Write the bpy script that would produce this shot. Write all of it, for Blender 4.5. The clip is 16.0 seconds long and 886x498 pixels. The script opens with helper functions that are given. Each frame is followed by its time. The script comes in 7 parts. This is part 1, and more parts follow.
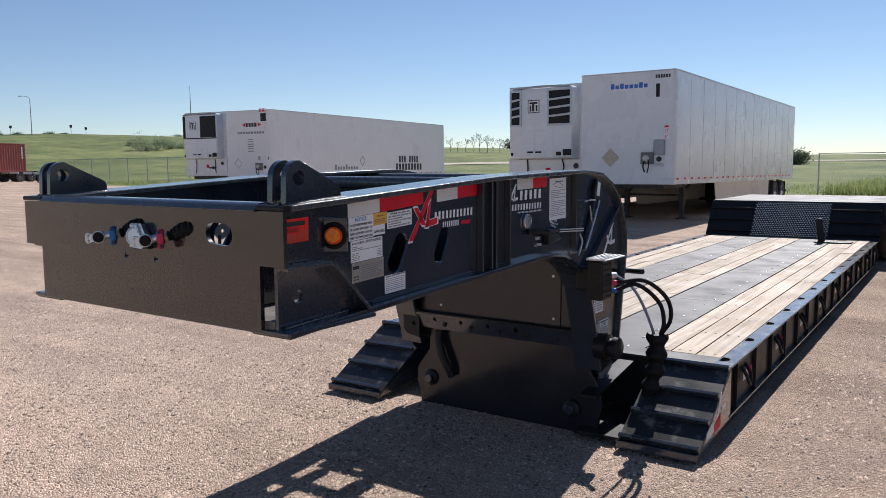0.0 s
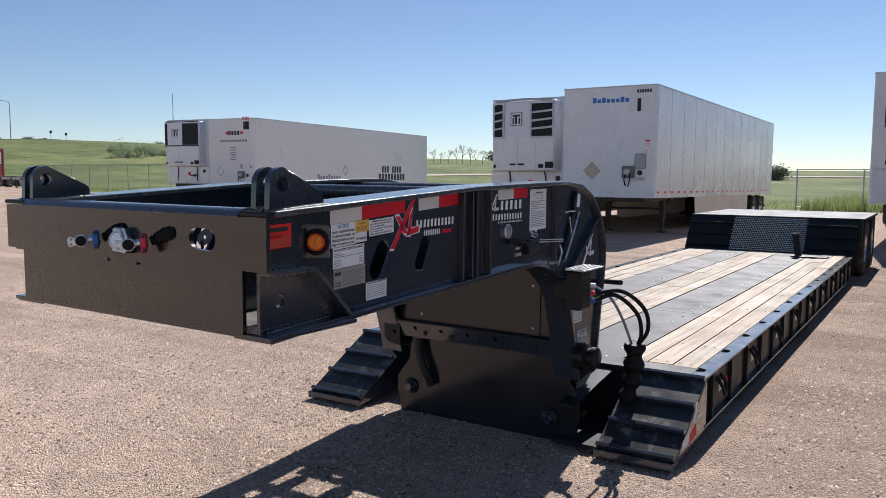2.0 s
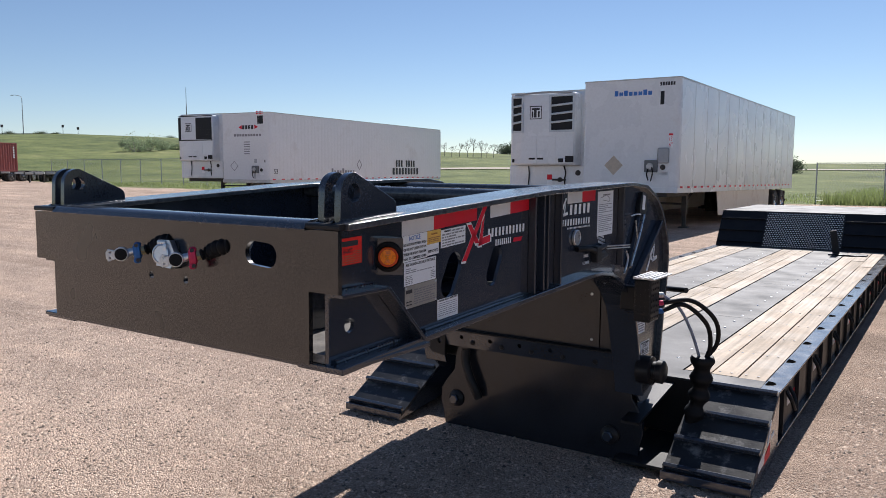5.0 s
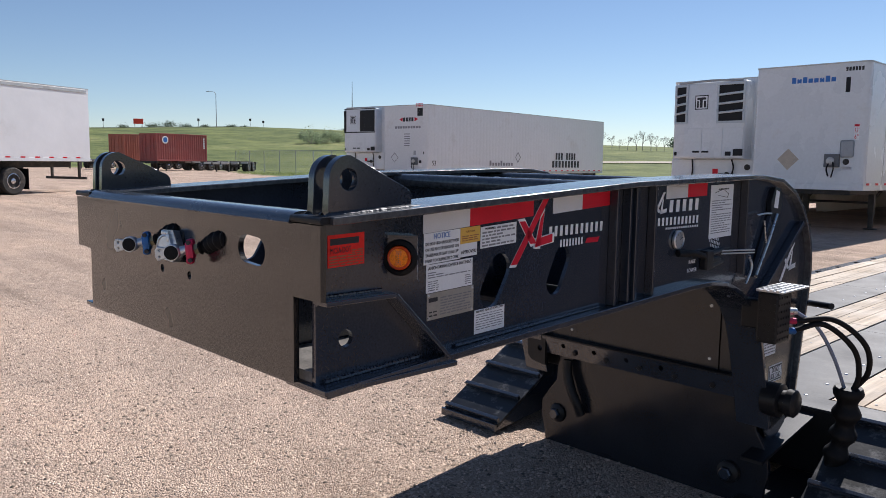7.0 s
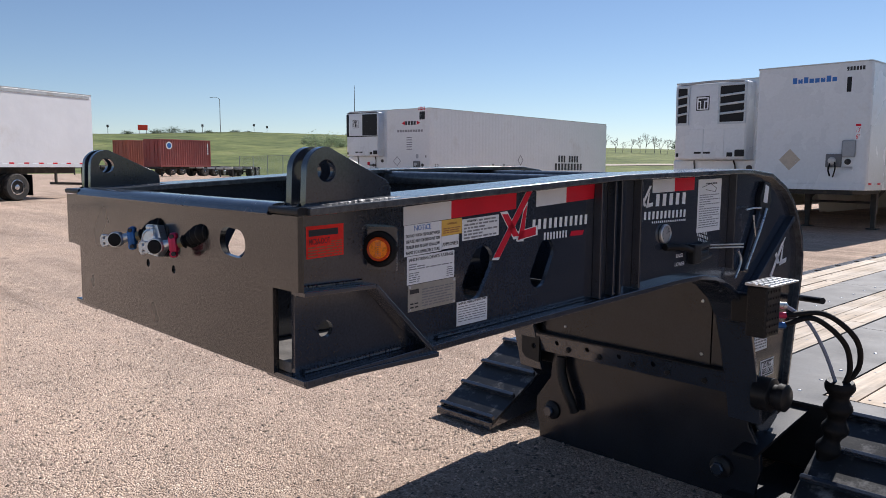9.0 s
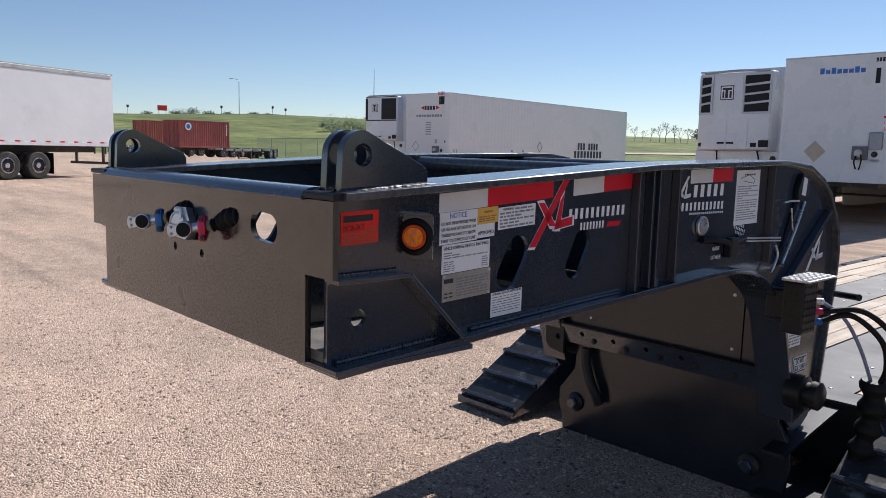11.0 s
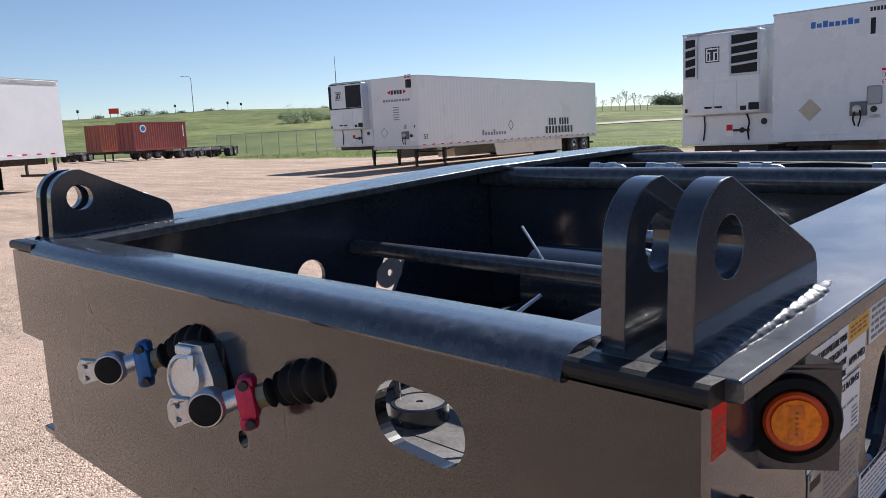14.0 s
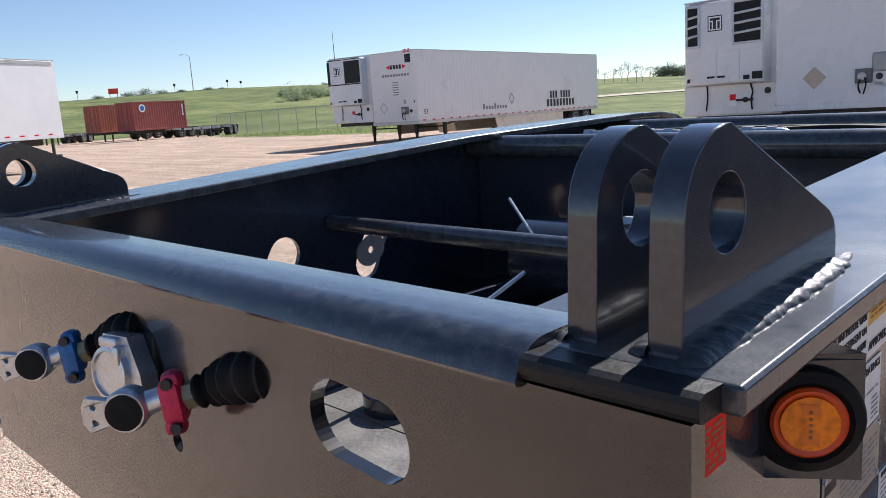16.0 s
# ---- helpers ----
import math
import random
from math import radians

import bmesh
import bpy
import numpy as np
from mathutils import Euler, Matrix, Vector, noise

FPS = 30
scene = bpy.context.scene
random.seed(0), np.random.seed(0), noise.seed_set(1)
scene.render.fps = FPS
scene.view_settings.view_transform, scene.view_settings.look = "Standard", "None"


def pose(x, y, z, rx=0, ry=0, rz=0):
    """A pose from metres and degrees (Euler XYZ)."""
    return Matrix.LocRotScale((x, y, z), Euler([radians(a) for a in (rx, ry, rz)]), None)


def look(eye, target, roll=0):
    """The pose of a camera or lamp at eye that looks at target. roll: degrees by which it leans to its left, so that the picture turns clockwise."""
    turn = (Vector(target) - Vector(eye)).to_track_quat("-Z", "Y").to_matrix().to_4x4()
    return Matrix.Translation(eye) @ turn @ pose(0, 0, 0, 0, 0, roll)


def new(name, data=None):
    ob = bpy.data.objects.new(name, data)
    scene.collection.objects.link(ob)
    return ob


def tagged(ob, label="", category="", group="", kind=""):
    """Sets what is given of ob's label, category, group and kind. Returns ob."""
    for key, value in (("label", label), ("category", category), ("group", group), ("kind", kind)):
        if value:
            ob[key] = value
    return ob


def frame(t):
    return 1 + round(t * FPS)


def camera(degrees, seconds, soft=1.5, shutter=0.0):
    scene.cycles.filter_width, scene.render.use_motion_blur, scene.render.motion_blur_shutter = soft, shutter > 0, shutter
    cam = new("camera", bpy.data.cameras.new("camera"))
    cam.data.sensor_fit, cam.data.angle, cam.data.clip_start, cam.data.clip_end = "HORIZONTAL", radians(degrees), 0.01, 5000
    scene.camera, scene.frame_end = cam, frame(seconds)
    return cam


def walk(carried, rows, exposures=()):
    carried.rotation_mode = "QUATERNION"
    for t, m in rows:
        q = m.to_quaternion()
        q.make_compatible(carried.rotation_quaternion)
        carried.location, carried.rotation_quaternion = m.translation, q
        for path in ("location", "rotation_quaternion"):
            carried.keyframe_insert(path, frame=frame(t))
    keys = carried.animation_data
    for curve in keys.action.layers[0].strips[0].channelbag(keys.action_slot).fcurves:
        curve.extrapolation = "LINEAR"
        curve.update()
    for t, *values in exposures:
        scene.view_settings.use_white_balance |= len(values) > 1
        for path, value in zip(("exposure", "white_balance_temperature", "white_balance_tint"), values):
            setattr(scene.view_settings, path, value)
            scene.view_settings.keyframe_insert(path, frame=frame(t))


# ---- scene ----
cam = camera(59.2, 16.0, 0.65)
PATH = [
    (0, (2.376, -1.661, 1.587), (1.291, -0.089, 1.382), -0.5),
    (0.5, (2.382, -1.667, 1.580), (1.314, -0.080, 1.411), -0.2),
    (1, (2.388, -1.682, 1.588), (1.328, -0.088, 1.433), 0.1),
    (1.5, (2.393, -1.692, 1.578), (1.332, -0.099, 1.415), 0.3),
    (2, (2.403, -1.694, 1.580), (1.354, -0.096, 1.402), 0.3),
    (2.5, (2.409, -1.684, 1.574), (1.373, -0.077, 1.392), 0.0),
    (3, (2.412, -1.685, 1.576), (1.381, -0.075, 1.387), 0.1),
    (5.5, (1.948, -1.435, 1.619), (0.844, 0.123, 1.420), 0.3),
    (6, (1.923, -1.256, 1.602), (0.710, 0.217, 1.382), -0.1),
    (6.5, (1.986, -1.062, 1.606), (0.659, 0.306, 1.377), 0.7),
    (7, (2.061, -0.991, 1.595), (0.687, 0.333, 1.381), 0.7),
    (7.5, (2.093, -0.965, 1.581), (0.698, 0.340, 1.382), 0.2),
    (8, (2.110, -0.966, 1.567), (0.716, 0.339, 1.371), 0.0),
    (8.5, (2.117, -0.961, 1.565), (0.733, 0.355, 1.366), 0.1),
    (11, (2.034, -0.951, 1.565), (0.629, 0.335, 1.325), 1.3),
    (11.5, (1.787, -0.897, 1.587), (0.347, 0.356, 1.373), 0.6),
    (12, (1.528, -0.830, 1.624), (0.060, 0.396, 1.459), -0.6),
    (12.5, (1.322, -0.665, 1.626), (-0.247, 0.430, 1.470), -1.5),
    (13, (1.188, -0.534, 1.646), (-0.430, 0.484, 1.459), -1.8),
    (13.5, (1.036, -0.488, 1.644), (-0.496, 0.646, 1.410), -2.7),
    (14, (0.890, -0.492, 1.652), (-0.458, 0.847, 1.368), -2.8),
    (14.5, (0.852, -0.510, 1.653), (-0.439, 0.878, 1.346), -2.0),
    (15, (0.825, -0.540, 1.654), (-0.512, 0.807, 1.367), -1.9),
    (15.5, (0.822, -0.516, 1.650), (-0.516, 0.830, 1.364), -1.9),
    (16, (0.835, -0.366, 1.627), (-0.514, 0.958, 1.285), -3.7),
]
EXPOSURES = [(0.0, 0.27, 6200, 14), (5.5, 0.31, 6200, 14), (12.5, 0.33, 6200, 14), (14.3, 0.5, 6200, 14), (15.5, 0.52, 6200, 14), (16.0, 0.62, 6200, 14)]
walk(cam, [(t, look(eye, target, roll)) for t, eye, target, roll in PATH], EXPOSURES)
# ---- place ----

from mathutils import geometry

# ---- world, sun, exposure ----
SUN_TO = Vector((-0.16, 1.08, 1.0)).normalized()
world = bpy.data.worlds.new("sky")
scene.world = world
world.use_nodes = True
wn = world.node_tree.nodes
sky = wn.new("ShaderNodeTexSky")
sky.sky_type = "NISHITA"
sky.sun_disc = False
sky.sun_elevation = math.asin(SUN_TO.z)
sky.sun_rotation = math.atan2(SUN_TO.x, SUN_TO.y)
sky.altitude = 1500
sky.air_density = 1.0
sky.dust_density = 0.0
sky.ozone_density = 2.0
world.node_tree.links.new(sky.outputs[0], wn["Background"].inputs[0])
wn["Background"].inputs[1].default_value = 0.076
sun_data = bpy.data.lights.new("sun", "SUN")
sun_data.energy = 5.0
sun_data.angle = radians(0.53)
sun_data.color = (1.0, 0.95, 0.87)
sun = new("sun", sun_data)
sun.matrix_world = look(SUN_TO * 60, (0, 0, 0))


# ---- materials ----
def mat(name, color, rough=0.5, metal=0.0, var=0.15, scale=6.0, fine=90.0, bump=0.0, coat=0.0, dust=None, spec=0.5, island=0.0, objrand=0.0):
    """A painted or raw surface with blotches at two scales, a little relief and, if given, a dusty second colour."""
    m = bpy.data.materials.new(name)
    m.use_nodes = True
    nt = m.node_tree
    b = nt.nodes["Principled BSDF"]
    co = nt.nodes.new("ShaderNodeTexCoord")
    n1 = nt.nodes.new("ShaderNodeTexNoise")
    n1.inputs["Scale"].default_value = scale
    n1.inputs["Detail"].default_value = 6
    n2 = nt.nodes.new("ShaderNodeTexNoise")
    n2.inputs["Scale"].default_value = fine
    n2.inputs["Detail"].default_value = 3
    for n in (n1, n2):
        nt.links.new(co.outputs["Object"], n.inputs["Vector"])
    add = nt.nodes.new("ShaderNodeMath")
    add.operation = "ADD"
    nt.links.new(n1.outputs[0], add.inputs[0])
    nt.links.new(n2.outputs[0], add.inputs[1])
    rng = nt.nodes.new("ShaderNodeMapRange")
    rng.inputs["From Min"].default_value = 0.7
    rng.inputs["From Max"].default_value = 1.3
    rng.inputs["To Min"].default_value = 1 - var
    rng.inputs["To Max"].default_value = 1 + var
    nt.links.new(add.outputs[0], rng.inputs[0])
    val = rng.outputs[0]
    if objrand:
        oi = nt.nodes.new("ShaderNodeObjectInfo")
        r2 = nt.nodes.new("ShaderNodeMapRange")
        r2.inputs["To Min"].default_value, r2.inputs["To Max"].default_value = 1 - objrand, 1 + objrand
        nt.links.new(oi.outputs["Random"], r2.inputs[0])
        mu = nt.nodes.new("ShaderNodeMath")
        mu.operation = "MULTIPLY"
        nt.links.new(val, mu.inputs[0])
        nt.links.new(r2.outputs[0], mu.inputs[1])
        val = mu.outputs[0]
    if island:
        ge = nt.nodes.new("ShaderNodeNewGeometry")
        r2 = nt.nodes.new("ShaderNodeMapRange")
        r2.inputs["To Min"].default_value, r2.inputs["To Max"].default_value = 1 - island, 1 + island
        nt.links.new(ge.outputs["Random Per Island"], r2.inputs[0])
        mu = nt.nodes.new("ShaderNodeMath")
        mu.operation = "MULTIPLY"
        nt.links.new(val, mu.inputs[0])
        nt.links.new(r2.outputs[0], mu.inputs[1])
        val = mu.outputs[0]
    mix = nt.nodes.new("ShaderNodeVectorMath")
    mix.operation = "SCALE"
    mix.inputs[0].default_value = color
    nt.links.new(val, mix.inputs["Scale"])
    out = mix.outputs[0]
    if dust:
        col, lo, hi, dscale = dust
        n3 = nt.nodes.new("ShaderNodeTexNoise")
        n3.inputs["Scale"].default_value = dscale
        n3.inputs["Detail"].default_value = 9
        n3.inputs["Roughness"].default_value = 0.7
        nt.links.new(co.outputs["Object"], n3.inputs["Vector"])
        r3 = nt.nodes.new("ShaderNodeMapRange")
        r3.inputs["From Min"].default_value, r3.inputs["From Max"].default_value = lo, hi
        nt.links.new(n3.outputs[0], r3.inputs[0])
        mx = nt.nodes.new("ShaderNodeMix")
        mx.data_type = "RGBA"
        nt.links.new(r3.outputs[0], mx.inputs["Factor"])
        nt.links.new(out, mx.inputs["A"])
        mx.inputs["B"].default_value = (*col, 1)
        out = mx.outputs["Result"]
    nt.links.new(out, b.inputs["Base Color"])
    rr = nt.nodes.new("ShaderNodeMapRange")
    rr.inputs["From Min"].default_value, rr.inputs["From Max"].default_value = 0.3, 0.7
    rr.inputs["To Min"].default_value, rr.inputs["To Max"].default_value = rough * 0.82, min(1.0, rough * 1.2)
    nt.links.new(n1.outputs[0], rr.inputs[0])
    nt.links.new(rr.outputs[0], b.inputs["Roughness"])
    b.inputs["Metallic"].default_value = metal
    b.inputs["Specular IOR Level"].default_value = spec
    b.inputs["Coat Weight"].default_value = coat
    b.inputs["Coat Roughness"].default_value = 0.08
    if bump:
        bn = nt.nodes.new("ShaderNodeBump")
        bn.inputs["Strength"].default_value = bump
        bn.inputs["Distance"].default_value = 0.01
        nt.links.new(n2.outputs[0], bn.inputs["Height"])
        nt.links.new(bn.outputs[0], b.inputs["Normal"])
    return m


def node_math(nt, op, a, b):
    n = nt.nodes.new("ShaderNodeMath")
    n.operation = op
    for i, v in enumerate((a, b)):
        if isinstance(v, (int, float)):
            n.inputs[i].default_value = v
        else:
            nt.links.new(v, n.inputs[i])
    return n.outputs[0]


BLACK = mat("black_gloss_paint", (0.027, 0.033, 0.047), 0.17, var=0.25, scale=3, fine=160, bump=0.012, coat=0.75, spec=0.6, dust=((0.024, 0.022, 0.022), 0.58, 0.9, 5))
SATIN = mat("dark_satin_paint", (0.016, 0.0175, 0.023), 0.2, var=0.25, scale=4, fine=120, bump=0.008, coat=0.15, spec=0.45, dust=((0.022, 0.02, 0.018), 0.55, 0.9, 6))
# Film-mottled black for the sunless front plate; shade and gravel bounce tuned into it.
BLACK_FRONT = mat("black_road_film_shaded_front", (0.010, 0.0095, 0.0095), 0.24, var=0.1, scale=3, fine=190, bump=0.0, coat=0.6, spec=0.65, dust=((0.024, 0.022, 0.021), 0.5, 0.9, 4))
BLACK_TOP = mat("black_paint_dulled_by_dust", (0.015, 0.017, 0.024), 0.24, var=0.35, scale=8, fine=320, bump=0.05, coat=0.5, spec=0.9, dust=((0.12, 0.125, 0.135), 0.4, 1.0, 70))
RAMP = mat("worn_black_ramp_steel", (0.02, 0.021, 0.024), 0.4, var=0.3, scale=7, fine=90, bump=0.06, spec=0.4, dust=((0.3, 0.29, 0.28), 0.54, 0.78, 9))
BLACK_FLANGE = mat("black_flange_with_dust", (0.026, 0.028, 0.034), 0.23, var=0.3, scale=8, fine=320, bump=0.03, coat=0.3, spec=0.6, dust=((0.15, 0.155, 0.165), 0.3, 1.0, 40))
PALE_BOUNCE = mat("pale_ground_bounce", (0.42, 0.37, 0.33), 0.6, var=0.2, scale=9)
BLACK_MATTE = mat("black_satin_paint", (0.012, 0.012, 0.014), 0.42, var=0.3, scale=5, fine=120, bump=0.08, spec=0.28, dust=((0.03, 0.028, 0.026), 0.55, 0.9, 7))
DUSTY_STEEL = mat("dusty_floor_steel", (0.2, 0.19, 0.18), 0.4, metal=0.3, var=0.3, scale=8, fine=120, bump=0.1, dust=((0.34, 0.31, 0.28), 0.45, 0.8, 10))
RUBBER = mat("black_rubber", (0.007, 0.007, 0.008), 0.6, spec=0.22, var=0.3, scale=12, bump=0.1)
TYRE = mat("dusty_tyre_rubber", (0.028, 0.027, 0.026), 0.8, var=0.3, scale=9, bump=0.2, dust=((0.16, 0.13, 0.1), 0.5, 0.8, 6))
DECKSTEEL = mat("dark_deck_steel", (0.036, 0.038, 0.043), 0.58, var=0.18, scale=3, fine=60, bump=0.08, dust=((0.12, 0.112, 0.104), 0.52, 0.85, 3.5), objrand=0.14, spec=0.35)
WELD = mat("silvery_weld_bead", (0.06, 0.062, 0.068), 0.42, metal=0.3, var=0.4, scale=60, fine=230, bump=0.12, coat=0.05, spec=0.35)
ALU = mat("cast_aluminium", (0.62, 0.63, 0.65), 0.33, metal=0.9, var=0.12, scale=30, fine=200, bump=0.1)
ZINC = mat("zinc_plated_steel", (0.6, 0.61, 0.62), 0.3, metal=0.9, var=0.2, scale=30, fine=120)
BRASS = mat("dull_brass", (0.34, 0.29, 0.17), 0.4, metal=0.8, var=0.2, scale=30)
BLUE = mat("blue_anodised_metal", (0.02, 0.12, 0.36), 0.35, metal=0.3, var=0.2, scale=30, fine=150)
RED = mat("red_anodised_metal", (0.52, 0.02, 0.08), 0.35, metal=0.25, var=0.2, scale=30, fine=150)
TAPE_RED = mat("red_reflective_tape", (0.66, 0.012, 0.028), 0.5, spec=0.25, var=0.12, scale=12, fine=300)
TAPE_WHITE = mat("white_reflective_tape", (0.72, 0.72, 0.73), 0.35, var=0.07, scale=12, fine=300)
STICK_WHITE = mat("white_vinyl_sticker", (0.84, 0.85, 0.86), 0.4, var=0.05, scale=8, fine=150)
STICK_RED = mat("red_paper_sticker", (0.85, 0.035, 0.025), 0.6, spec=0.2, var=0.08, scale=10, fine=100)
STICK_YELLOW = mat("yellow_vinyl_sticker", (0.78, 0.47, 0.08), 0.45, var=0.05, scale=10)
PLATE_ALU = mat("etched_metal_plate", (0.42, 0.4, 0.36), 0.38, metal=0.6, var=0.1, scale=12)
INK = mat("black_print", (0.02, 0.02, 0.025), 0.5, var=0.1)
INK_GREY = mat("grey_print", (0.23, 0.23, 0.25), 0.5, var=0.1)
INK_BLUE = mat("blue_print", (0.03, 0.16, 0.5), 0.5, var=0.1)
INK_WHITE = mat("white_print", (0.85, 0.85, 0.85), 0.45, var=0.05)
INK_RED = mat("red_print", (0.66, 0.012, 0.035), 0.5, spec=0.25, var=0.08)
INK_BROWN = mat("faded_brown_print", (0.35, 0.12, 0.05), 0.5, var=0.1)
AMBER = mat("amber_lens", (0.95, 0.24, 0.004), 0.22, var=0.35, scale=70, fine=240, coat=0.15, spec=0.3)
AMBER_DARK = mat("deep_amber_board", (0.75, 0.17, 0.004), 0.35, var=0.3, scale=120)
AMBER_RIM = mat("orange_lens_rim", (0.62, 0.07, 0.008), 0.25, var=0.15, scale=40, coat=0.15, spec=0.3)
VAN_WHITE = mat("white_trailer_panel", (0.74, 0.765, 0.785), 0.27, var=0.045, scale=0.9, fine=14, bump=0.02, dust=((0.55, 0.52, 0.47), 0.58, 0.9, 0.9), objrand=0.015)
VAN_RIB = mat("white_ribbed_panel", (0.74, 0.75, 0.76), 0.38, var=0.05, scale=0.7, fine=10, dust=((0.5, 0.47, 0.43), 0.55, 0.9, 0.7))
VAN_RAIL = mat("weathered_aluminium_rail", (0.5, 0.5, 0.49), 0.45, metal=0.5, var=0.15, scale=3, dust=((0.3, 0.26, 0.22), 0.5, 0.8, 2))
VAN_FRAME = mat("grimy_black_underframe", (0.03, 0.028, 0.027), 0.7, var=0.3, scale=3, dust=((0.14, 0.12, 0.1), 0.5, 0.8, 3))
SKIRT = mat("cream_side_skirt", (0.66, 0.63, 0.56), 0.5, var=0.08, scale=2, dust=((0.4, 0.34, 0.27), 0.5, 0.85, 2))
GRILLE = mat("dark_grille", (0.014, 0.015, 0.018), 0.5, spec=0.25, var=0.3, scale=20)
PLASTIC_DARK = mat("dark_grey_plastic", (0.13, 0.135, 0.14), 0.5, var=0.2, scale=9)
PLASTIC_PALE = mat("pale_silver_plastic", (0.55, 0.6, 0.64), 0.32, var=0.1, scale=6)
PLASTIC_GREY = mat("grey_plastic_trim", (0.36, 0.38, 0.4), 0.45, var=0.1, scale=8)
CONT_RED = mat("faded_red_container_paint", (0.3, 0.07, 0.06), 0.6, var=0.15, scale=1.2, fine=12, dust=((0.36, 0.14, 0.12), 0.5, 0.85, 0.8))
CONT_RUST = mat("orange_rust_container_paint", (0.36, 0.11, 0.07), 0.6, var=0.15, scale=1.2, fine=12)
GALV = mat("galvanised_steel", (0.42, 0.43, 0.44), 0.5, metal=0.5, var=0.15, scale=5)
CHROME = mat("polished_rim", (0.6, 0.6, 0.62), 0.25, metal=0.9, var=0.15, scale=6)
ROAD_DIRT = mat("pale_dirt_road", (0.42, 0.36, 0.28), 0.9, var=0.15, scale=0.3, fine=4)
SIGN_RED = mat("red_sign_paint", (0.75, 0.05, 0.02), 0.5, var=0.05)
# far leaf colours are lightened and greyed; the distance haze is in the colour
LEAF = mat("far_tree_leaves", (0.1, 0.13, 0.085), 0.7, var=0.3, scale=1, fine=6, island=0.4)
LEAF_HAZE = mat("hazy_distant_leaves", (0.22, 0.27, 0.24), 0.8, var=0.2, scale=0.3, fine=2, island=0.25)
LEAF_PALE = mat("grey_green_bush_leaves", (0.26, 0.32, 0.19), 0.7, var=0.25, scale=1, fine=6, island=0.4)
BARK = mat("grey_bark", (0.26, 0.23, 0.2), 0.9, var=0.25, scale=4, bump=0.3)
GRASSBLADE = mat("meadow_grass", (0.27, 0.32, 0.12), 0.7, var=0.2, scale=0.2, fine=2, island=0.4)
STONE = mat("tan_gravel_stone", (0.43, 0.33, 0.255), 0.85, var=0.25, scale=40, fine=200, island=0.75)
VOID = mat("painted_hole_dark", (0.004, 0.004, 0.004), 0.95, var=0.1, spec=0.0)
# dark tone of the unseen body added for the flank's reflection
MIRRORED_DARK = mat("dark_mirrored_body", (0.04, 0.046, 0.062), 0.55, var=0.3, scale=2, fine=30, bump=0.1, dust=((0.1, 0.095, 0.09), 0.55, 0.9, 1.5))
VAN_SHEET = mat("rippled_white_sheet", (0.8, 0.805, 0.82), 0.35, var=0.03, scale=0.6, fine=1.6, bump=1.0, dust=((0.6, 0.58, 0.54), 0.6, 0.9, 0.7))
GLASS_GAUGE = mat("gauge_face", (0.32, 0.32, 0.32), 0.3, var=0.1, scale=40, coat=0.5)


def wood_material():
    m = mat("weathered_pine_planks", (0.52, 0.42, 0.315), 0.75, var=0.12, scale=2.5, fine=30, bump=0.15, dust=((0.33, 0.27, 0.21), 0.6, 0.85, 4), objrand=0.14)
    nt = m.node_tree
    b = nt.nodes["Principled BSDF"]
    co = nt.nodes.new("ShaderNodeTexCoord")
    mp = nt.nodes.new("ShaderNodeMapping")
    mp.inputs["Scale"].default_value = (34, 1.2, 8)
    oi = nt.nodes.new("ShaderNodeObjectInfo")
    nt.links.new(co.outputs["Object"], mp.inputs["Vector"])
    sc = nt.nodes.new("ShaderNodeVectorMath")
    sc.operation = "SCALE"
    sc.inputs[0].default_value = (37, 91, 13)
    nt.links.new(oi.outputs["Random"], sc.inputs["Scale"])
    nt.links.new(sc.outputs[0], mp.inputs["Location"])
    n = nt.nodes.new("ShaderNodeTexNoise")
    n.inputs["Scale"].default_value = 1.0
    n.inputs["Detail"].default_value = 5
    nt.links.new(mp.outputs[0], n.inputs["Vector"])
    r = nt.nodes.new("ShaderNodeMapRange")
    r.inputs["From Min"].default_value, r.inputs["From Max"].default_value = 0.3, 0.72
    r.inputs["To Min"].default_value, r.inputs["To Max"].default_value = 0.62, 1.15
    nt.links.new(n.outputs[0], r.inputs[0])
    old = b.inputs["Base Color"].links[0].from_socket
    s2 = nt.nodes.new("ShaderNodeVectorMath")
    s2.operation = "SCALE"
    nt.links.new(old, s2.inputs[0])
    nt.links.new(r.outputs[0], s2.inputs["Scale"])
    nt.links.new(s2.outputs[0], b.inputs["Base Color"])
    return m


WOOD = wood_material()


